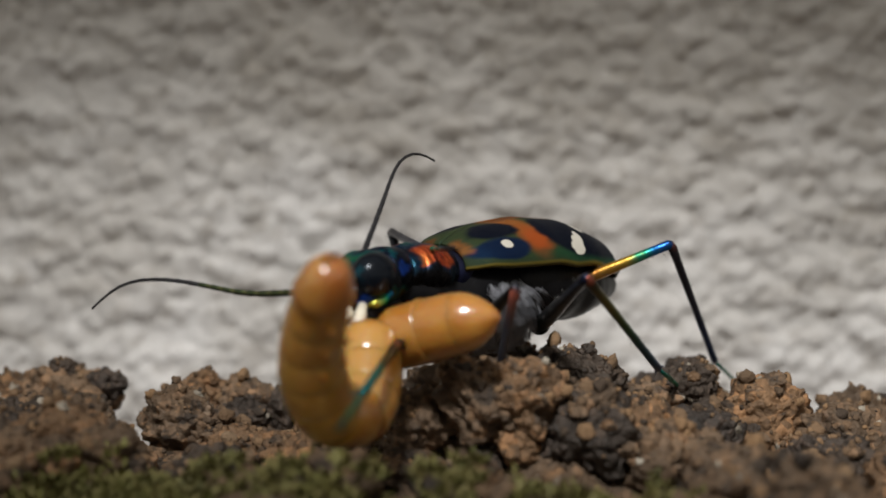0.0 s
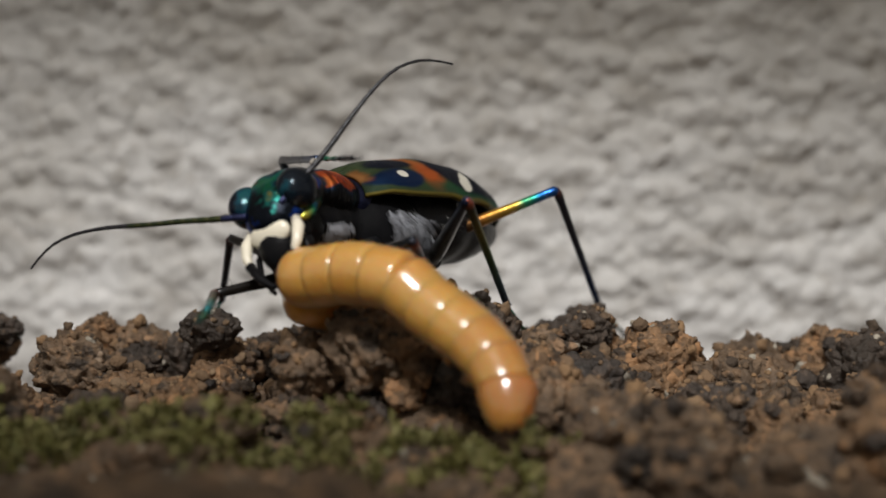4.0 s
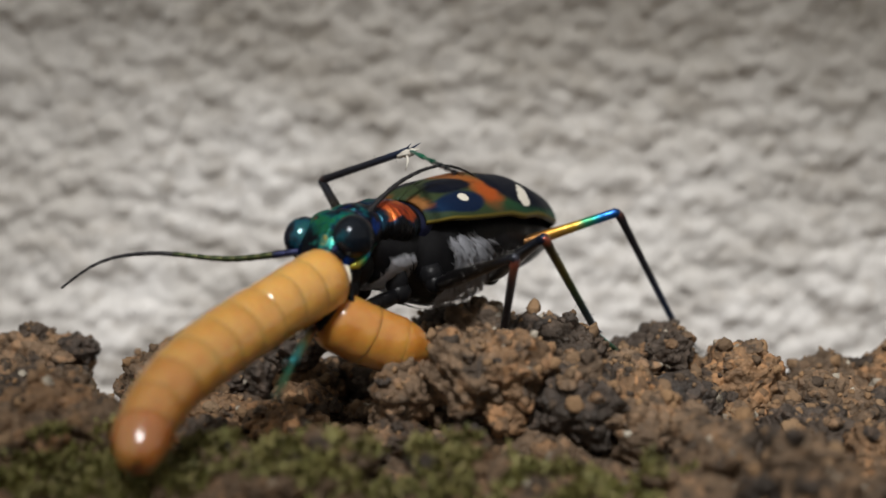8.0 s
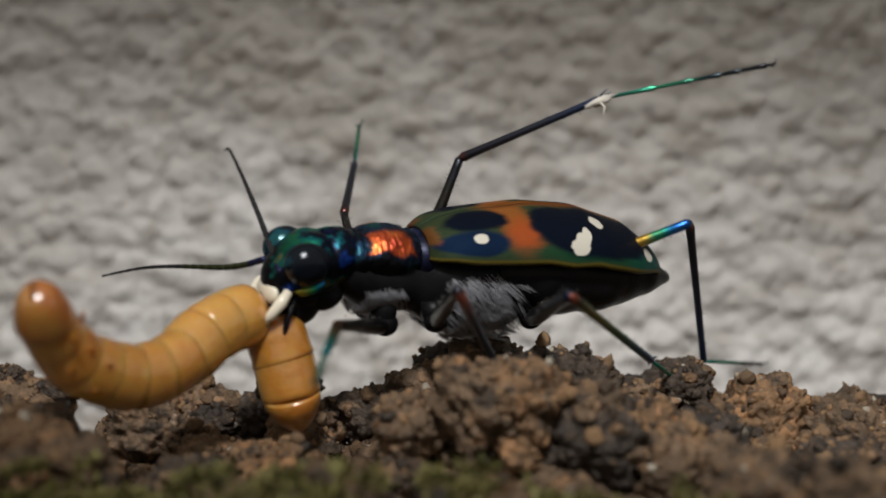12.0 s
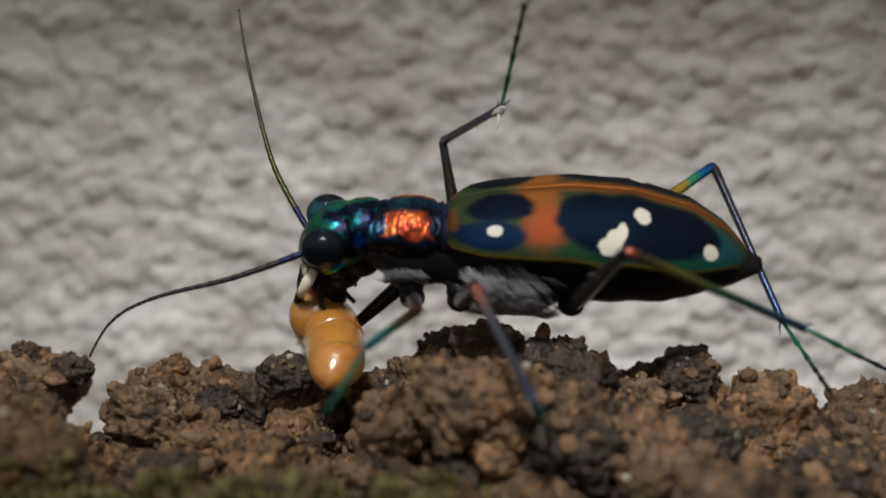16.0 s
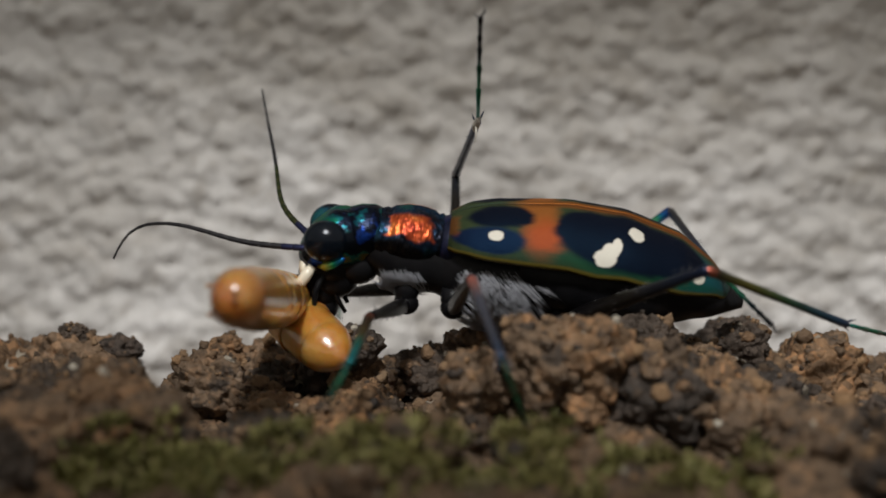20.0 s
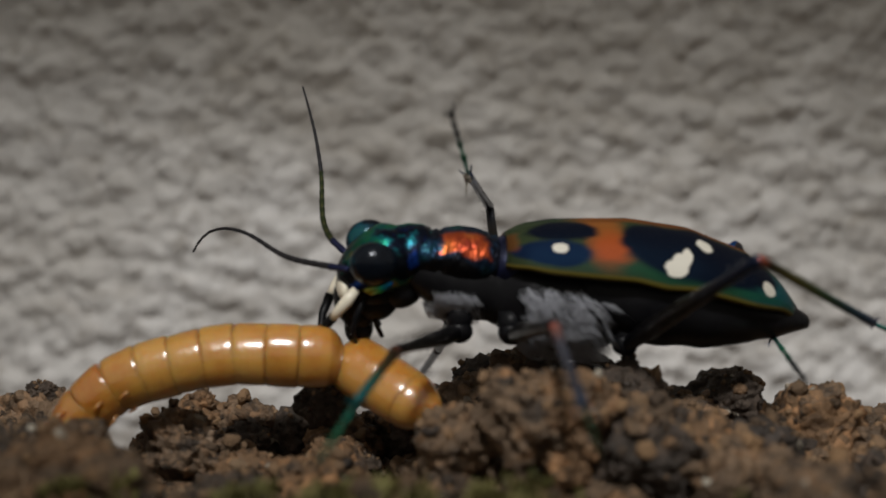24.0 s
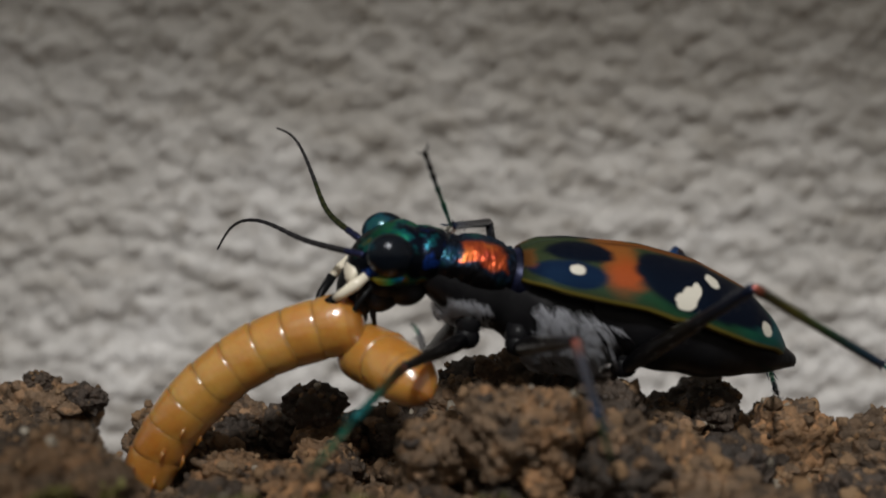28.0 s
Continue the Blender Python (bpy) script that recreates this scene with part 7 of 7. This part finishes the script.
    bend(15, (-2.60, 3.90, -4.97), (-3.45, 4.40, -4.74), (-4.47, 4.80, -4.37), (-5.57, 5.00, -3.97), (-6.47, 4.60, -3.45), (-7.05, 3.80, -2.81), (-7.00, 2.60, -2.12), (-6.42, 1.40, -1.52), (-5.47, 0.70, -1.05), (-4.41, 1.00, -0.77), (-3.23, 1.50, -0.57), (-1.22, 2.00, -1.59), (-1.42, 1.00, -2.71), (-1.81, 0.00, -3.85), (-1.98, -1.20, -4.86))
    bend(15.5, (-4.15, -12.16, 2.36), (-4.27, -10.91, 1.86), (-4.39, -9.65, 1.36), (-4.49, -8.39, 0.84), (-4.58, -7.14, 0.3), (-4.58, -5.85, -0.12), (-4.43, -4.51, -0.32), (-4.23, -3.17, -0.43), (-4, -1.84, -0.54), (-3.76, -0.51, -0.64), (-3.49, 0.82, -0.75), (-3.62, 1.52, -1.37), (-3.28, 0.09, -2.16), (-3.03, -1.38, -2.9), (-2.9, -2.88, -3.63))
    bend(16, (-4.94, 13.94, -5.28), (-4.76, 12.61, -4.7), (-4.58, 11.28, -4.16), (-4.4, 9.94, -3.66), (-4.22, 8.61, -3.2), (-4.04, 7.28, -2.78), (-3.86, 5.94, -2.4), (-3.68, 4.61, -2.06), (-3.5, 3.28, -1.76), (-3.32, 1.94, -1.5), (-3.14, 0.61, -1.28), (-2.72, 1.31, -1.66), (-2.21, -0.1, -2.38), (-1.93, -1.57, -3.08), (-2.09, -3.08, -3.76))
    bend(16.5, (-4.19, 14.55, -4.13), (-4.01, 13.22, -3.56), (-3.83, 11.88, -3.03), (-3.65, 10.55, -2.54), (-3.47, 9.22, -2.08), (-3.29, 7.88, -1.67), (-3.11, 6.55, -1.3), (-2.93, 5.21, -0.97), (-2.75, 3.88, -0.67), (-2.57, 2.54, -0.42), (-2.39, 1.21, -0.21), (-2.49, 1.91, -0.44), (-2.98, 0.63, -1.38), (-3.47, -0.68, -2.29), (-3.94, -2.02, -3.16))
    bend(17, (-5.03, 15.24, -3.96), (-4.82, 13.91, -3.4), (-4.61, 12.58, -2.87), (-4.39, 11.25, -2.38), (-4.18, 9.92, -1.93), (-3.97, 8.59, -1.52), (-3.75, 7.26, -1.15), (-3.54, 5.93, -0.83), (-3.33, 4.6, -0.54), (-3.11, 3.27, -0.29), (-2.9, 1.94, -0.08), (-3.16, 2.64, -0.73), (-3.62, 1.3, -1.61), (-4.1, -0.06, -2.45), (-4.62, -1.45, -3.21))
    bend(17.5, (-3.25, 9.40, -8.06), (-3.26, 8.10, -7.43), (-3.30, 6.80, -6.79), (-3.35, 5.50, -6.12), (-3.46, 4.20, -5.42), (-3.67, 3.00, -4.70), (-3.95, 1.80, -3.95), (-4.31, 0.80, -3.20), (-4.61, 0.20, -2.47), (-4.87, 0.20, -1.79), (-5.05, 0.60, -1.13), (-4.62, 0.30, -0.74), (-5.39, -1.20, -1.23), (-5.86, -2.60, -1.55), (-6.12, -4.00, -1.60))
    bend(17.7, (-2.3, 12.43, 4.53), (-2.8, 11.33, 3.88), (-3.28, 10.23, 3.25), (-3.74, 9.11, 2.62), (-4.09, 7.99, 1.94), (-4.31, 6.86, 1.22), (-4.5, 5.72, 0.5), (-4.73, 4.56, -0.17), (-5.07, 3.39, -0.76), (-5.46, 2.2, -1.3), (-5.84, 0.99, -1.8), (-5.97, 1.69, -2.17), (-6.69, 0.21, -1.97), (-7.37, -1.3, -1.82), (-8.02, -2.84, -1.8))
    bend(18, (-4.49, -8.23, 6.31), (-4.7, -7.23, 5.41), (-4.9, -6.26, 4.49), (-5.15, -5.29, 3.56), (-5.5, -4.35, 2.65), (-5.92, -3.43, 1.74), (-6.35, -2.51, 0.82), (-6.75, -1.62, -0.12), (-7.1, -0.72, -1.08), (-7.13, 0.23, -2.03), (-6.64, 1.18, -2.86), (-6.71, 1.88, -3.25), (-5.9, 0.44, -3.46), (-5.03, -0.98, -3.44), (-4.16, -2.4, -3.35))
    bend(18.5, (-13.2, -10.78, 1.72), (-12.52, -9.6, 1.63), (-11.82, -8.44, 1.55), (-11.1, -7.29, 1.41), (-10.38, -6.18, 1.09), (-9.66, -5.09, 0.71), (-8.95, -4.02, 0.29), (-8.32, -2.97, -0.31), (-7.77, -1.96, -1.04), (-7.22, -0.97, -1.79), (-6.65, 0, -2.55), (-6.57, 0.7, -2.78), (-5.95, -0.8, -3.11), (-5.44, -2.34, -3.49), (-4.96, -3.9, -3.88))
    bend(19, (-16.14, -7.46, -2.22), (-15.64, -6.58, -1.32), (-15.05, -5.69, -0.47), (-14.19, -4.8, 0.09), (-13.2, -3.93, 0.39), (-12.14, -3.08, 0.34), (-11.08, -2.26, 0.11), (-10.03, -1.47, -0.24), (-9.03, -0.69, -0.73), (-8.28, 0.07, -1.56), (-7.81, 0.78, -2.61), (-7.31, 1.49, -2.71), (-6.44, 0.24, -3.36), (-5.67, -1.05, -4.1), (-5, -2.37, -4.87))
    bend(19.5, (-8.4, -11.85, -2.18), (-9.06, -10.7, -1.83), (-9.53, -9.52, -1.36), (-9.63, -8.32, -0.74), (-9.58, -7.13, -0.08), (-9.3, -5.91, 0.42), (-8.69, -4.7, 0.59), (-8.03, -3.52, 0.54), (-7.5, -2.38, 0.06), (-7.05, -1.3, -0.64), (-6.6, -0.24, -1.36), (-6.64, 0.46, -1.7), (-6.18, -0.84, -2.65), (-5.69, -2.15, -3.54), (-5.12, -3.48, -4.37))
    bend(20, (-8.21, -12.9, -0.38), (-8.2, -11.56, -0.51), (-8.19, -10.21, -0.66), (-8.17, -8.87, -0.8), (-8.14, -7.52, -0.94), (-8.1, -6.18, -1.08), (-8.05, -4.82, -1.22), (-8, -3.48, -1.36), (-7.93, -2.15, -1.51), (-7.85, -0.8, -1.65), (-7.76, 0.53, -1.79), (-7.56, 1.23, -2.41), (-6.63, 0.05, -3.12), (-5.67, -1.15, -3.78), (-4.68, -2.36, -4.36))
    bend(20.5, (-5.84, -11.75, 1.83), (-6.58, -10.69, 1.44), (-7.34, -9.62, 1.05), (-8.07, -8.57, 0.6), (-8.59, -7.51, -0.07), (-8.9, -6.47, -0.88), (-9.11, -5.41, -1.71), (-8.87, -4.25, -2.34), (-8.21, -3.12, -2.73), (-7.5, -2.02, -3.09), (-6.77, -0.94, -3.45), (-6.25, -0.23, -3.71), (-4.98, -1.29, -3.72), (-3.78, -2.4, -4.05), (-2.59, -3.53, -4.37))
    bend(21, (-3.31, 7.22, 2.82), (-4.46, 6.5, 2.66), (-5.52, 5.75, 2.33), (-6.39, 4.99, 1.6), (-7.14, 4.24, 0.75), (-7.83, 3.49, -0.15), (-8.41, 2.72, -1.11), (-8.74, 1.92, -2.15), (-8.52, 1.13, -3.22), (-7.77, 0.32, -3.97), (-6.65, -0.42, -4.19), (-5.65, 0.29, -4.55), (-4.41, -0.82, -4.63), (-3.23, -1.96, -4.87), (-2.09, -3.14, -5.18))
    bend(21.5, (-4.59, 9.41, 1.5), (-5.3, 8.4, 0.94), (-6, 7.38, 0.38), (-6.78, 6.34, -0.17), (-7.48, 5.29, -0.79), (-8.13, 4.22, -1.51), (-8.82, 3.14, -2.24), (-9.21, 1.96, -2.88), (-8.79, 0.86, -3.12), (-7.85, -0.12, -3.19), (-6.92, -1.11, -3.26), (-6.3, -0.4, -3.34), (-5.03, -1.46, -3.43), (-3.89, -2.55, -3.96), (-2.77, -3.68, -4.48))
    bend(22, (-4.74, 9.03, 1.37), (-5.56, 8.14, 0.74), (-6.36, 7.24, 0.1), (-7.21, 6.34, -0.57), (-7.97, 5.41, -1.33), (-8.62, 4.47, -2.19), (-8.86, 3.46, -3.08), (-8.48, 2.54, -3.78), (-7.83, 1.62, -4.03), (-6.79, 0.77, -3.81), (-5.78, -0.08, -3.51), (-4.77, 0.64, -3.07), (-3.36, -0.26, -3.16), (-1.98, -1.18, -3.24), (-0.6, -2.11, -3.31))
    bend(22.5, (-15.44, -6.85, -4.59), (-15.03, -6.04, -3.58), (-14.31, -5.21, -2.81), (-13.27, -4.41, -2.5), (-12.15, -3.64, -2.55), (-11.03, -2.89, -2.72), (-9.88, -2.16, -2.81), (-8.72, -1.44, -2.82), (-7.56, -0.74, -2.83), (-6.39, -0.04, -2.89), (-5.22, 0.64, -2.97), (-4.22, 1.35, -3.32), (-2.97, 0.32, -3.72), (-1.73, -0.72, -4.11), (-0.5, -1.79, -4.49))
    bend(24.5, (-15.38, -2.25, -5.77), (-14.75, -2.26, -4.57), (-13.9, -2.28, -3.51), (-12.88, -2.31, -2.62), (-11.72, -2.33, -1.9), (-10.47, -2.35, -1.38), (-9.15, -2.37, -1.08), (-7.79, -2.39, -1.04), (-6.44, -2.42, -1.17), (-5.09, -2.44, -1.32), (-3.74, -2.46, -1.48), (-2.8, -1.77, -1.82), (-1.6, -2.64, -2.59), (-0.38, -3.54, -3.3), (0.84, -4.45, -3.96))
    bend(25, (-14.57, -2.38, -3.85), (-13.81, -2.4, -2.73), (-12.9, -2.41, -1.73), (-11.8, -2.43, -0.94), (-10.52, -2.45, -0.49), (-9.17, -2.47, -0.37), (-7.81, -2.48, -0.41), (-6.47, -2.5, -0.61), (-5.13, -2.51, -0.87), (-3.79, -2.53, -1.13), (-2.46, -2.54, -1.39), (-1.25, -1.85, -2.52), (-0.32, -3.18, -2.87), (0.58, -4.55, -3.21), (1.45, -5.93, -3.55))
    bend(25.5, (-14.51, -1.88, -6.2), (-14.09, -1.89, -4.91), (-13.41, -1.91, -3.73), (-12.49, -1.93, -2.73), (-11.38, -1.94, -1.95), (-10.14, -1.96, -1.4), (-8.81, -1.98, -1.13), (-7.46, -2, -1.01), (-6.1, -2.02, -1.05), (-4.74, -2.04, -1.16), (-3.39, -2.06, -1.28), (-1.9, -1.37, -2.42), (-0.84, -2.56, -2.87), (0.19, -3.78, -3.36), (1.16, -5.03, -3.88))
    bend(26, (-14.61, -1.63, -7.63), (-14.24, -1.64, -6.32), (-13.68, -1.65, -5.08), (-12.88, -1.67, -3.98), (-11.93, -1.68, -3.01), (-10.84, -1.7, -2.2), (-9.65, -1.72, -1.55), (-8.35, -1.74, -1.15), (-7.01, -1.76, -0.91), (-5.66, -1.77, -0.76), (-4.3, -1.79, -0.68), (-3.59, -1.1, -2.07), (-2.18, -1.62, -2.79), (-0.82, -2.15, -3.59), (0.53, -2.69, -4.41))
    bend(27, (-13.48, -3.21, -6.26), (-12.88, -3.22, -5.04), (-12.13, -3.23, -3.91), (-11.2, -3.25, -2.91), (-10.17, -3.26, -2.03), (-9.01, -3.27, -1.32), (-7.76, -3.29, -0.78), (-6.44, -3.3, -0.46), (-5.09, -3.31, -0.32), (-3.73, -3.33, -0.3), (-2.37, -3.34, -0.35), (-1.66, -2.64, -1.46), (-0.56, -3.77, -1.97), (0.55, -4.92, -2.44), (1.66, -6.1, -2.85))
    bend(28, (-12.16, -2.96, -8.28), (-11.76, -2.96, -6.98), (-11.22, -2.97, -5.73), (-10.52, -2.98, -4.56), (-9.69, -2.99, -3.49), (-8.74, -3, -2.52), (-7.69, -3.01, -1.65), (-6.53, -3.02, -0.95), (-5.27, -3.04, -0.44), (-3.97, -3.05, -0.05), (-2.65, -3.06, 0.28), (-2.18, -2.36, -1.07), (-1.07, -3.56, -1.41), (-0.06, -4.79, -1.87), (0.88, -6.06, -2.42))


beetle_stances()
leg_steps()
antenna_turns()
worm_bends()
motions()
